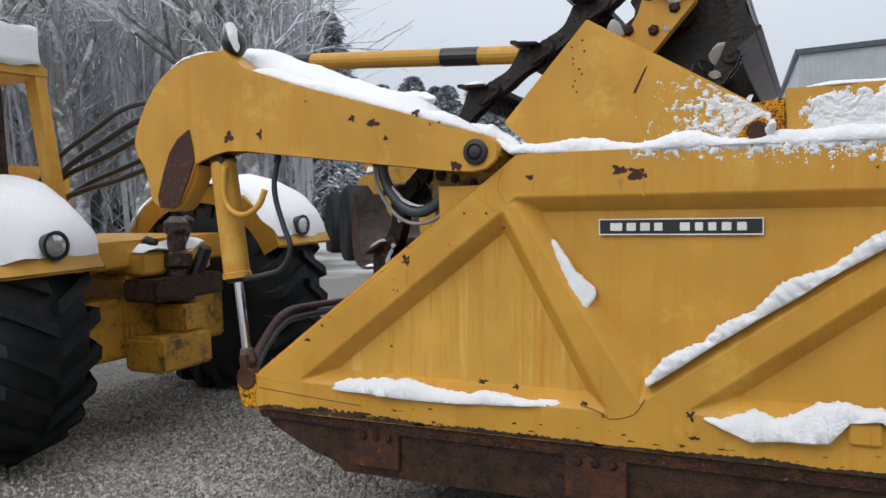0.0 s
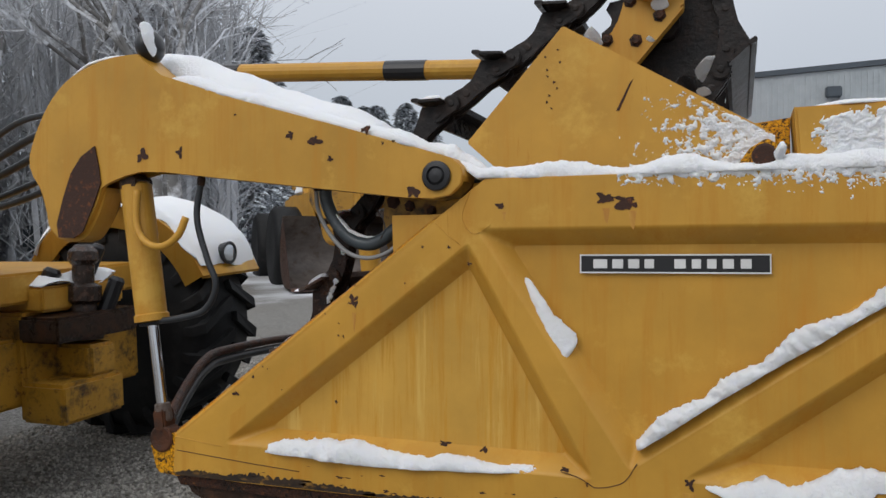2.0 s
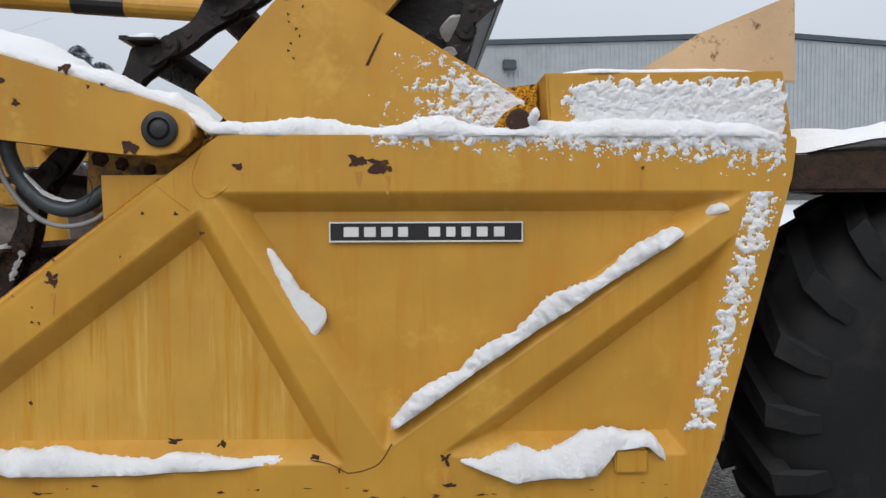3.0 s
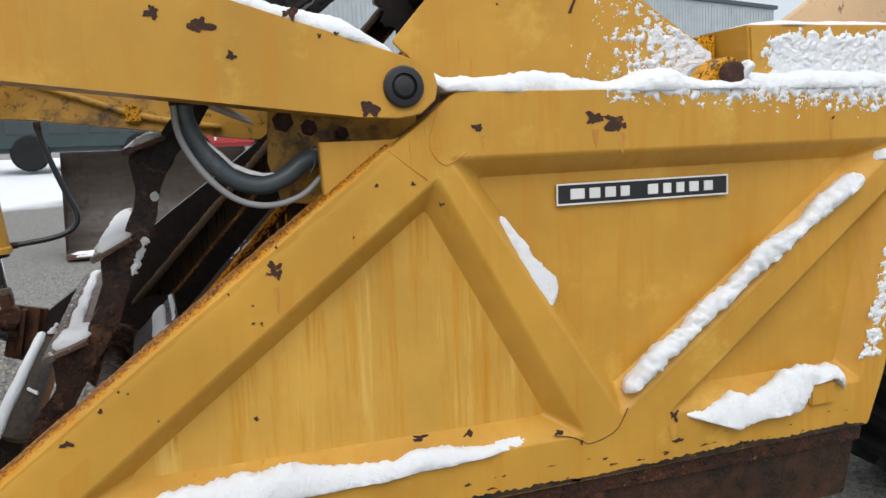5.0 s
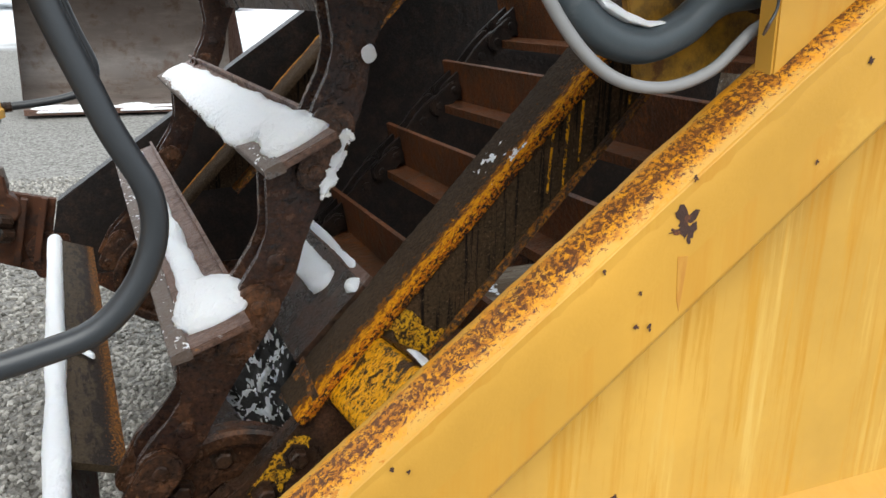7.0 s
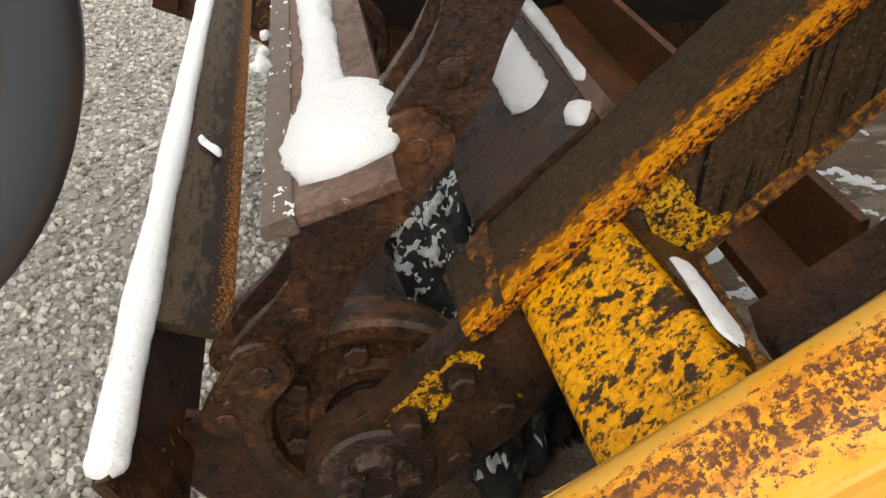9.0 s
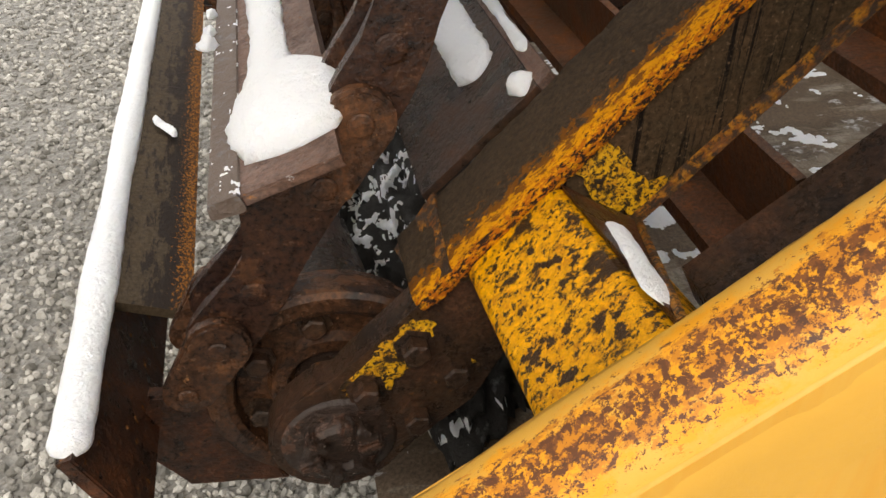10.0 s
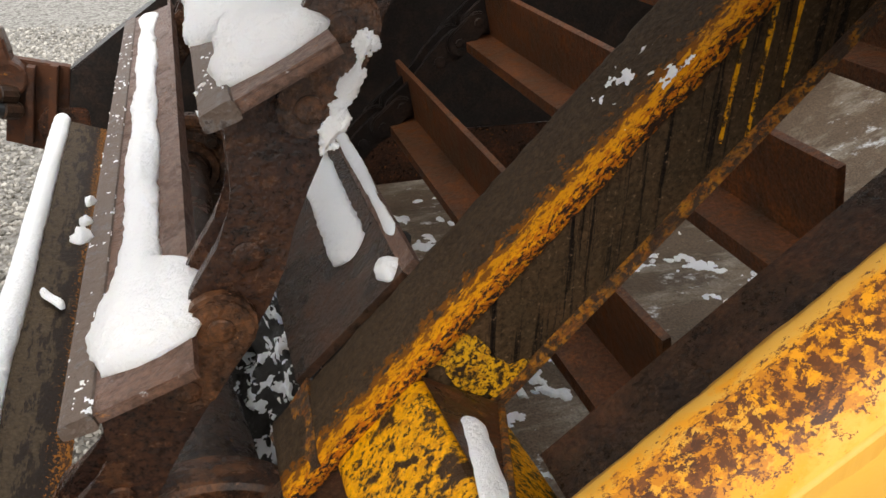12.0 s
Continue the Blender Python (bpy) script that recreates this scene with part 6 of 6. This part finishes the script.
snow_bank("snow", [(-2.262, 3.262, 1.030), (-2.288, 4.2, 1.032), (-2.307, 4.93, 1.032)], 0.042, 0.020, across=(1, 0, 0), label="white snow along the edge of the lowest flight", seed=31.0, lump=0.16, taper=0.012, freq=40)
snow_veil(lambda u, v: (Vector((-1.75 + 1.4 * u, 3.06 + 1.9 * v, 0.672 + 0.03 * u)), Vector((0, 0, 1))), 360, 480, lambda u, v: -0.34, 0.010, 9.0, "scraps of snow on the bowl floor", 7.0)
snow_bank("snow", [(-1.787, 3.075, 1.301), (-1.772, 3.16, 1.281), (-1.757, 3.235, 1.259)], 0.034, 0.005, freq=60, across=(0.86, 0, -0.51), up=(0.51, 0.13, 0.85), label="scrap of snow on the gusset", seed=33.0, lump=0.5, taper=0.014)

# snow on the flights: a ridge that swells to a heap at the near end
SNOWY = {1: (0.022, 1.0), 2: (0.012, 2.3), 3: (0.01, 2.3), 4: (0.02, 1.2), 5: (0.0, 1.1)}
for i, (a0, k) in SNOWY.items():
    a, b = flight_corners(i)
    d = (b - a).normalized()
    p0 = a.lerp(b, 0.62 if i == 1 else 0.55)
    upv = Vector((-d.y, 0, d.x))
    wv = Vector((d.x, 0, d.y))
    sk = SKEW.get(i, 0.0)
    swell = [(0, 1.0, 0.8, 0.004), (0.03, 1.12, 1.0, 0.006), (0.065, 1.10, 0.95, 0.008), (0.085, 0.95, 0.9, 0.010), (0.12, 0.55 * k, 0.75, -0.008), (0.6, 0.50 * k, 0.6, -0.010), (1, 0.45 * k, 0.6, -0.012)]
    snow_bank("snow", [(p0.x, Y_NEAR + 0.02 + a0, p0.y), (p0.x + 0.4 * sk, Y_NEAR + 0.42, p0.y), (p0.x + 1.5 * sk, Y1 - 0.10, p0.y)], 0.086, 0.024, across=wv, up=upv, label="white snow lying on the elevator flight", seed=20.0 + i, lump=0.5, taper=0.006, freq=30, swell=swell)

    def edge_strip(u, v, a=a, d=d, upv=upv, sk=sk):
        q = a + d * (0.030 * v)
        return Vector((q.x + sk * 1.45 * u, Y_NEAR + 1.45 * u, q.y)) + upv * 0.005, upv
    snow_veil(edge_strip, 420, 14, lambda u, v: -0.62, 0.003, 80.0, "frost and crumbs of snow along the edge of the flight", 50.0 + i)
# a scrap on the lowest flight, crumbs beside the one above it
snow_bank("snow", [(-2.245, 3.985, 1.036), (-2.225, 3.965, 1.029), (-2.205, 3.945, 1.022)], 0.026, 0.005, across=(0, 1, 0), up=(0.3, 0, 0.95), label="small scrap of snow on the olive flight", seed=35.0, lump=1.1, taper=0.006, freq=60, step=0.003)
for k, (y, w) in enumerate(((3.62, 0.030), (3.67, 0.018), (3.73, 0.022))):
    snow_bank("snow", [(-2.108, y, 1.286), (-2.104, y + w, 1.286)], w * 0.8, w * 0.6, across=(1, 0, 0), label="crumb of snow on the worn edge of the flight", seed=36.0 + k, lump=0.8, taper=0.012, freq=70, step=0.003)
# broken snow on the returning flights
for i in range(12, N_FL):
    p = max(flight_corners(i), key=lambda q: q.y)
    for k in range(3):
        y = 3.42 + 0.2 * k + 0.07 * noise.noise((i * 3.1, k * 1.7, 0.4))
        snow_bank("snow", [(p.x, y, p.y + 0.004), (p.x, y + 0.10, p.y + 0.004)], 0.030, 0.012, across=(1, 0, 0), label="broken line of snow on a returning flight", seed=140.0 + 3 * i + k, lump=0.9, taper=0.02, freq=55, step=0.005)
# snow lodged about the head of the elevator
for x, y, z, w, h in ((-0.747, 3.24, 2.425, 0.07, 0.05), (-0.366, 3.40, 2.33, 0.09, 0.05), (-0.517, 3.24, 2.535, 0.06, 0.03), (-0.49, 3.19, 2.66, 0.08, 0.04), (-0.55, 3.25, 2.42, 0.03, 0.02), (-0.38, 3.34, 2.245, 0.05, 0.02)):
    snow_bank("snow", [(x - w / 2, y, z), (x + w / 2, y, z - 0.01)], w * 0.8, h, across=(0.2, -0.6, 0.6), up=(0, -0.6, 0.8), label="snow lodged on the elevator head", seed=90 + 7 * x, lump=0.6, taper=0.03, freq=30)
# snow caught on the chain castings, the return paddle and the hose
snow_veil(lambda u, v: (Vector((-1.862 + 0.05 * u + 0.022 * (v - 0.5), 3.3435, 1.475 + 0.11 * u - 0.015 * (v - 0.5))), Vector((0, -1, 0))), 90, 30, lambda u, v: 0.9 - 3.2 * abs(v - 0.5) - 0.9 * max(0, abs(u - 0.5) - 0.35) / 0.15, 0.004, 55.0, "scrap of snow stuck to the wet chain", 80.0)
snow_bank("snow", [(-1.789, 3.3445, 1.675), (-1.783, 3.3445, 1.702)], 0.03, 0.0045, across=(1, 0, -0.3), up=(0, -1, 0), label="scrap of snow stuck to the wet chain", seed=88, lump=0.9, taper=0.012, freq=60, step=0.003)
PAD = Vector((0.713, 0.0, 0.701))
PAD_UP = (-0.701, 0.0, 0.713)
for v, y_a, y_b, w, h, sd in ((0.72, 3.535, 3.93, 0.055, 0.011, 41.0), (1.10, 3.50, 3.95, 0.018, 0.006, 42.0), (0.93, 3.432, 3.478, 0.036, 0.012, 43.5)):
    p = Vector((-1.886 + 0.113 * v, 0.0, 1.191 + 0.111 * v))
    snow_bank("snow", [(p.x, y_a, p.z), (p.x + 0.003, (y_a + y_b) / 2, p.z), (p.x, y_b, p.z)], w, h, across=PAD, up=PAD_UP, label="strip of snow on the returning paddle", seed=sd, lump=0.5, taper=0.02, freq=45, step=0.004)
snow_bank("snow", [(-1.668, 3.045, 1.833), (-1.635, 3.04, 1.798), (-1.60, 3.04, 1.760), (-1.565, 3.04, 1.744), (-1.53, 3.04, 1.737), (-1.50, 3.04, 1.742)], 0.026, 0.012, label="line of snow on the thick hose", seed=43.0, lump=0.3, taper=0.06)
snow_bank("snow", [(-1.66, 3.40, 1.945), (-1.58, 3.40, 1.91), (-1.50, 3.40, 1.875)], 0.10, 0.03, label="snow in the gap beside the gooseneck", seed=44.0, lump=0.4, taper=0.05)
snow_veil(lambda u, v: (Vector((*along(0.36 + 0.22 * u, 0.0045), 0)).xzy + Vector((0, 3.30 + 0.095 * v, 0)), Vector((-0.731, 0, 0.682))), 120, 50, lambda u, v: -0.25 - 2.2 * abs(u - 0.5), 0.005, 45.0, "frost and crumbs of snow on the frame flange", 14.0)


def tree(name, at, height, seed, label, spread=0.5):
    """A bare tree: trunk, limbs that fork, and a crown of fine frosted twigs."""
    rnd = random.Random(seed)
    thing = tagged(empty(name, at), label, "tree", group="bare trees beside the yard")
    A = Vector(at)
    tr, cr = bmesh.new(), bmesh.new()

    def grow(p, d, length, r, depth):
        pts = [p]
        q = p
        for k in range(4):
            d = (d + Vector((rnd.gauss(0, 0.10), rnd.gauss(0, 0.10), rnd.gauss(0.03, 0.06)))).normalized()
            q = q + d * length / 4
            pts.append(q)
        tube(tr if depth < 3 else cr, pts, r, 7 if depth < 2 else (5 if depth < 3 else 3), r * 0.62, caps=False)
        if depth >= 5:
            return
        kids = rnd.choice((2, 3)) if depth < 3 else 4
        for k in range(kids):
            ang = rnd.uniform(0.25, 0.65) + (0.25 if depth >= 3 else 0)
            side = d.orthogonal().normalized()
            side.rotate(Matrix.Rotation(rnd.uniform(0, 6.28), 3, d))
            nd = (d * math.cos(ang) + side * math.sin(ang) * spread * 2).normalized()
            base = pts[-1] if k < 2 else pts[rnd.choice((1, 2, 3))]
            grow(base, nd, length * rnd.uniform(0.62, 0.85), max(r * 0.58, 0.014), depth + 1)

    stems = rnd.choice((1, 2, 3))
    for s in range(stems):
        grow(A, Vector((rnd.uniform(-0.2, 0.2), rnd.uniform(-0.2, 0.2), 1)).normalized(), height * 0.30, height * 0.018, 0)
    part("trunk", tr, M_bark, thing, smooth=True)
    part("crown", cr, M_twig, thing)
    return thing


def fir(name, at, height, seed, label, girth=0.24):
    """A snowy evergreen: trunk and drooping tiers of needle sprays."""
    rnd = random.Random(seed)
    thing = tagged(empty(name, at), label, "tree", group="snowy firs behind the yard")
    A = Vector(at)
    bm = bmesh.new()
    tube(bm, [A, A + Vector((0, 0, height))], height * 0.02, 7, 0.02)
    part("trunk", bm, M_bark, thing)
    bm = bmesh.new()
    for i in range(1500 if girth < 0.3 else 4200):
        h = rnd.uniform(0.08, 1.0)
        a0 = rnd.uniform(0, 6.283)
        R = height * girth * (1.02 - h) ** (0.8 if girth < 0.3 else 0.6) * rnd.uniform(0.35, 1.1) * (0.75 + 0.5 * abs(math.sin(h * 23 + 2 * math.cos(a0 + 3 * h))))
        a = a0
        c = A + Vector((R * math.cos(a), R * math.sin(a), height * h - R * 0.25))
        s = height * (0.035 if girth < 0.3 else 0.020) * rnd.uniform(0.6, 1.4)
        o = Vector((math.cos(a), math.sin(a), -0.35)).normalized()
        tq = o.cross(Vector((0, 0, 1))).normalized()
        nn = o.cross(tq)
        pts = [c - o * s, c + tq * s * 0.6 + nn * rnd.uniform(-0.2, 0.2) * s, c + o * s * 1.3, c - tq * s * 0.6 + nn * rnd.uniform(-0.2, 0.2) * s, c + nn * s * 0.35]
        v = [bm.verts.new(p) for p in pts]
        for k in range(4):
            bm.faces.new((v[k], v[(k + 1) % 4], v[4]))
    part("crown", bm, M_fir, thing)
    return thing


rnd = random.Random(11)
for i, (x, y, h) in enumerate([(-18.7, 16.0, 13), (-17.2, 16.2, 14), (-13.4, 16.6, 12.5), (-15.6, 19.5, 13), (-20.6, 15.0, 13), (-22.5, 13.0, 12), (-25.0, 19.0, 13), (-21.0, 9.5, 11)]):
    tree("bare_tree", (x, y, gz(y) - 0.05), h, 50 + i, "bare deciduous tree with frosted branches and several stems")
for i, (x, y, h, g) in enumerate([(-21.4, 27.0, 12.6, 0.30), (-18.3, 27.5, 9.0, 0.30), (-24.6, 27.0, 12.0, 0.30), (-28.0, 22.0, 12.0, 0.24), (-34.2, 60, 11.0, 0.32), (-32.6, 61, 10.2, 0.32), (-31.2, 60, 11.4, 0.32), (-29.6, 61, 10.6, 0.32), (-28.0, 60, 10.4, 0.32), (-26.2, 62, 10.8, 0.30), (-24.5, 62, 9.6, 0.32)]):
    fir("snowy_fir", (x, y, gz(y) - 0.05), h, 80 + i, "dark evergreen tree with snow on its sprays", g)


def far_woods():
    """The grey frosted wood behind the trees: stems and twigs without number."""
    g = np.random.default_rng(8)
    verts, faces = [], []
    n = 15000
    for i in range(n):
        ang = g.uniform(0.60, 1.35)
        d = g.uniform(27, 36)
        x, y = -d * math.sin(ang), d * math.cos(ang)
        stem = i % 24 == 0
        z0 = gz(y) + (0 if stem else g.uniform(0.2, 9.0))
        h = g.uniform(7, 12) if stem else g.uniform(0.6, 2.4)
        lean = g.normal(0, 0.08 if stem else 0.9, 2) * h
        w = g.uniform(0.05, 0.12) if stem else g.uniform(0.010, 0.028)
        k = len(verts)
        for px, py, pz, ww in ((x, y, z0, w), (x + lean[0], y + lean[1], z0 + h, w * 0.35)):
            for a in (0.0, 2.094, 4.189):
                verts.append((px + ww * math.cos(a), py + ww * math.sin(a), pz))
        for a in range(3):
            b = (a + 1) % 3
            faces.append((k + a, k + b, k + 3 + b, k + 3 + a))
    me = bpy.data.meshes.new("far_woods")
    me.from_pydata(verts, [], faces)
    me.materials.append(M_wood)
    return tagged(new("far_woods", me), "grey frosted woodland behind the yard", "woodland", kind="stuff")


far_woods()

# ---- hall behind ----
D = 32.2
GZ = gz(D)
hall = tagged(empty("metal_hall", (10, D, GZ)), "long grey metal-clad hall with a low gable and dark trim", "building")
XL, XC, XR, ZE, ZC = -0.9, 13.5, 28.0, 7.85, 8.55
bm = bmesh.new()
prism(bm, [(XL, GZ - 0.3), (XR, GZ - 0.3), (XR, ZE), (XC, ZC), (XL, ZE)], D, D + 0.25)
gable = part("wall", bm, M_clad, hall)
k = 0
for i in range(160):
    x = XL + 0.1 + i * (XR - XL - 0.2) / 159
    top = ZE + (ZC - ZE) * (1 - abs(x - XC) / (XC - XL)) - 0.1
    bm = bmesh.new()
    prism(bm, [(x - 0.035, GZ - 0.2), (x + 0.035, GZ - 0.2), (x + 0.035, top), (x - 0.035, top)], D - 0.035, D)
    part("rib", bm, M_clad, gable)
bm = bmesh.new()
box(bm, (XL, D + 0.25, GZ - 0.3), (XL + 0.25, D + 30, ZE))
part("wall", bm, M_clad, hall)
bm = bmesh.new()
box(bm, (XR - 0.25, D + 0.25, GZ - 0.3), (XR, D + 30, ZE))
part("wall", bm, M_clad, hall)
bm = bmesh.new()
prism(bm, [(XL - 0.15, ZE), (XC, ZC + 0.02), (XR + 0.15, ZE), (XR + 0.15, ZE + 0.18), (XC, ZC + 0.22), (XL - 0.15, ZE + 0.18)], D - 0.12, D + 30)
part("roof", bm, M_trim, hall, "dark trimmed roof edge")
hall.rotation_euler = (0, 0, radians(6))
for x, z, w, h in ((2.5, 7.05, 0.5, 0.38),):
    bm = bmesh.new()
    box(bm, (x, D - 0.30, z), (x + w, D - 0.036, z + h), 0.04)
    part("wall_lamp", bm, M_trim, hall)


# ---- machines parked behind ----
def loader(at, yaw, width, label, size=1.0, bare=False):
    """A wheel loader seen from its bucket."""
    M = Matrix.Translation(at) @ Matrix.Rotation(radians(yaw), 4, "Z") @ Matrix.Scale(size, 4)
    thing = tagged(empty("loader_bucket" if bare else "wheel_loader", at), label, "bucket" if bare else "wheel loader")

    def put(bm, name, mat, parent=thing, label2="", smooth=False):
        bmesh.ops.transform(bm, matrix=M, verts=bm.verts)
        return part(name, bm, mat, parent, label2, smooth)

    W = width / 2
    pr = [(p.x, p.z) for p in smooth_line([(-0.42, 0, 0.03), (0.10, 0, 0.05), (0.40, 0, 0.16), (0.58, 0, 0.36), (0.62, 0, 0.60), (0.54, 0, 0.88), (0.34, 0, 1.15)], 4)]
    bm = bmesh.new()
    rows = []
    for x in (-W, W):
        rows.append([bm.verts.new((x, y, z)) for y, z in pr])
        rows.append([bm.verts.new((x, y + 0.03, z - 0.02)) for y, z in pr])
    for i in range(len(pr) - 1):
        bm.faces.new((rows[0][i], rows[0][i + 1], rows[2][i + 1], rows[2][i]))
        bm.faces.new((rows[1][i], rows[3][i], rows[3][i + 1], rows[1][i + 1]))
    bucket = put(bm, "bucket", M_bucket, thing, "worn dark steel bucket", True)
    for x in (-W, W):
        bm = bmesh.new()
        v = [bm.verts.new((x, y, z)) for y, z in pr]
        bm.faces.new(v)
        bmesh.ops.solidify(bm, geom=bm.faces[:], thickness=0.03)
        put(bm, "end_plate", M_flight, bucket)
    bm = bmesh.new()
    box(bm, (-W, -0.55, 0.0), (W, -0.40, 0.05))
    put(bm, "cutting_edge", M_flight, bucket)
    if bare:
        return thing
    bm = bmesh.new()
    box(bm, (-0.55, 1.0, 0.7), (0.55, 4.2, 1.7), 0.08)
    put(bm, "body", M_yellow)
    bm = bmesh.new()
    box(bm, (-0.55, 2.0, 1.7), (0.55, 3.3, 2.9), 0.08)
    cab = put(bm, "cab", M_yellow)
    bm = bmesh.new()
    box(bm, (-0.45, 1.96, 1.85), (0.45, 2.0, 2.7), 0.02)
    put(bm, "windscreen", M_darkglass, cab)
    for x in (-0.45, 0.45):
        bm = bmesh.new()
        tube(bm, [(x, 2.2, 1.7), (x, 1.3, 1.3), (x, 0.85, 0.7)], 0.09, 6)
        put(bm, "lift_arm", M_yellow)
    for x in (-0.95, 0.95):
        for y in (1.5, 3.8):
            bm = bmesh.new()
            lathe(bm, [(-0.22, 0.3), (-0.24, 0.6), (-0.18, 0.68), (0.18, 0.68), (0.24, 0.6), (0.22, 0.3)], (x, y, 0.68), (1, 0, 0), 28)
            put(bm, "tyre", M_rubber, thing, "", True)
    return thing


loader((-7.6, 15.4, gz(15.4) - 0.04), 40, 2.32, "yellow wheel loader, dark bucket on the ground, snow on it", 1.32)
loader((-1.70, 11.0, gz(11.0)), 3, 2.1, "worn dark steel loader bucket resting alone on the snowy yard", bare=True)
for x0, x1, y, yaw in ((-2.72, -0.66, 10.5, 3),):
    snow_bank("snow", [(x0, y, gz(y) + 0.05), (x1, y + 0.1, gz(y) + 0.05)], 0.22, 0.05, label="snow along the bucket's cutting edge", seed=x0)


snow_bank("snow", [(-8.32, 13.95, gz(14.0) + 0.05), (-6.0, 15.9, gz(15.9) + 0.05)], 0.3, 0.06, label="snow along the bucket's cutting edge", seed=9.0, step=0.05, freq=6)
for dx, dz, w in ((3.3, 2.1, 1.2), (2.6, 3.66, 1.3)):
    x, y = -7.6 - 0.643 * dx * 1.06, 15.4 + 0.766 * dx * 1.06
    snow_bank("snow", [(x - 0.6, y - 0.5, gz(15.2) - 0.04 + dz * 1.06), (x + 0.6, y + 0.5, gz(15.2) - 0.04 + dz * 1.06)], w, 0.25, across=(-0.643, 0.766, 0), label="snow on the loader", seed=dx, step=0.1, freq=3)


def truck(at, yaw, mat, label, L=6.0, H=2.9):
    """A boxy vehicle with windows and wheels, far off."""
    M = Matrix.Translation(at) @ Matrix.Rotation(radians(yaw), 4, "Z")
    thing = tagged(empty("truck", at), label, "truck")

    def put(bm, name, m2, parent=thing):
        bmesh.ops.transform(bm, matrix=M, verts=bm.verts)
        return part(name, bm, m2, parent)

    bm = bmesh.new()
    box(bm, (-L / 2, -1.15, 0.5), (L / 2, 1.15, H), 0.12)
    body = put(bm, "body", mat)
    k = int(L / 1.1)
    for i in range(k):
        x = -L / 2 + 0.35 + i * (L - 0.5) / k
        bm = bmesh.new()
        box(bm, (x, -1.18, H * 0.55), (x + 0.75, -1.145, H * 0.86), 0.02)
        put(bm, "window", M_vehicle_glass if mat is M_red else M_darkglass, body)
    for x in ((-L / 2 + 0.5, -L / 2 + 1.3) if mat is M_red else ()):
        bm = bmesh.new()
        box(bm, (x - 0.03, -1.19, 0.7), (x + 0.03, -1.15, 1.9))
        put(bm, "door_trim", M_white, body)
    if mat is M_red:
        bm = bmesh.new()
        box(bm, (-L / 2 + 1.5, -1.19, 0.8), (L / 2 - 0.6, -1.15, 1.05))
        put(bm, "step_panel", M_white, body)
    for x in (-L * 0.3, L * 0.3):
        bm = bmesh.new()
        lathe(bm, [(0, 0.2), (-0.02, 0.42), (0.02, 0.48), (0.25, 0.48), (0.27, 0.2)], (x, -1.16, 0.48), (0, 1, 0), 20)
        put(bm, "wheel", M_rubber)
    return thing


truck((0.5, 27.4, gz(27.4) - 0.1), 4, M_red, "red utility truck with greenish windows and a white-framed door", 3.6, 2.5)
truck((-3.6, 26.0, gz(26)), 12, material("dark_green_paint", (0.03, 0.05, 0.05), 0.4), "dark van with snow on its roof", 4.6, 1.75)
truck((-19.5, 21.0, gz(21)), 20, material("dark_blue_paint", (0.02, 0.03, 0.04), 0.4), "dark parked car under snow", 4.2, 1.3)
for x, y, w, z in ((-3.6, 26.0, 4.2, 1.75), (-19.5, 21.0, 3.8, 1.3)):
    snow_bank("snow", [(x - w / 2, y, gz(y) + z), (x + w / 2, y, gz(y) + z)], 2.0, 0.25, label="snow on the roof of a parked vehicle", seed=x, step=0.15, freq=2.0)

# low kerb and hedge line far behind
bm = bmesh.new()
box(bm, (-45, 33.0, gz(33) - 0.1), (-4, 33.3, gz(33) + 0.22), 0.03)
tagged(part("kerb", bm, M_concrete), "low grey kerb along the far edge of the yard", "kerb", kind="structure")


# ---- crushed stone, the nearest stretch as real stones ----
def gravel():
    rnd = np.random.default_rng(3)
    n = 56000
    g = (1 + 5 ** 0.5) / 2
    base = np.array([(-1, g, 0), (1, g, 0), (-1, -g, 0), (1, -g, 0), (0, -1, g), (0, 1, g), (0, -1, -g), (0, 1, -g), (g, 0, -1), (g, 0, 1), (-g, 0, -1), (-g, 0, 1)], float) / 1.9
    tri = np.array([(0, 11, 5), (0, 5, 1), (0, 1, 7), (0, 7, 10), (0, 10, 11), (1, 5, 9), (5, 11, 4), (11, 10, 2), (10, 7, 6), (7, 1, 8), (3, 9, 4), (3, 4, 2), (3, 2, 6), (3, 6, 8), (3, 8, 9), (4, 9, 5), (2, 4, 11), (6, 2, 10), (8, 6, 7), (9, 8, 1)])
    x = -1.7 - 3.4 * rnd.random(n) ** 1.7
    y = 3.2 + 5.0 * rnd.random(n) ** 1.6
    y = np.where(rnd.random(n) < 0.16, 3.25 - rnd.exponential(0.35, n), y)
    r = rnd.uniform(0.005, 0.0135, n)
    ang = rnd.uniform(0, 6.283, (n, 3))
    verts = np.zeros((n, 12, 3))
    for i in range(n):
        R = np.array(Euler(ang[i]).to_matrix())
        sh = base * rnd.uniform(0.75, 1.25, (12, 1)) * rnd.uniform(0.6, 1.25, (1, 3))
        verts[i] = sh @ R.T * r[i] + (x[i], y[i], 0.33 + 0.055 * (y[i] - 3.3) + r[i] * 0.25)
    faces = (tri[None] + 12 * np.arange(n)[:, None, None]).reshape(-1, 3)
    me = bpy.data.meshes.new("gravel")
    me.from_pydata(verts.reshape(-1, 3).tolist(), [], faces.tolist())
    me.materials.append(M_stone)
    return tagged(new("gravel", me), "loose grey crushed stone on the yard", "gravel", kind="stuff")


gravel()
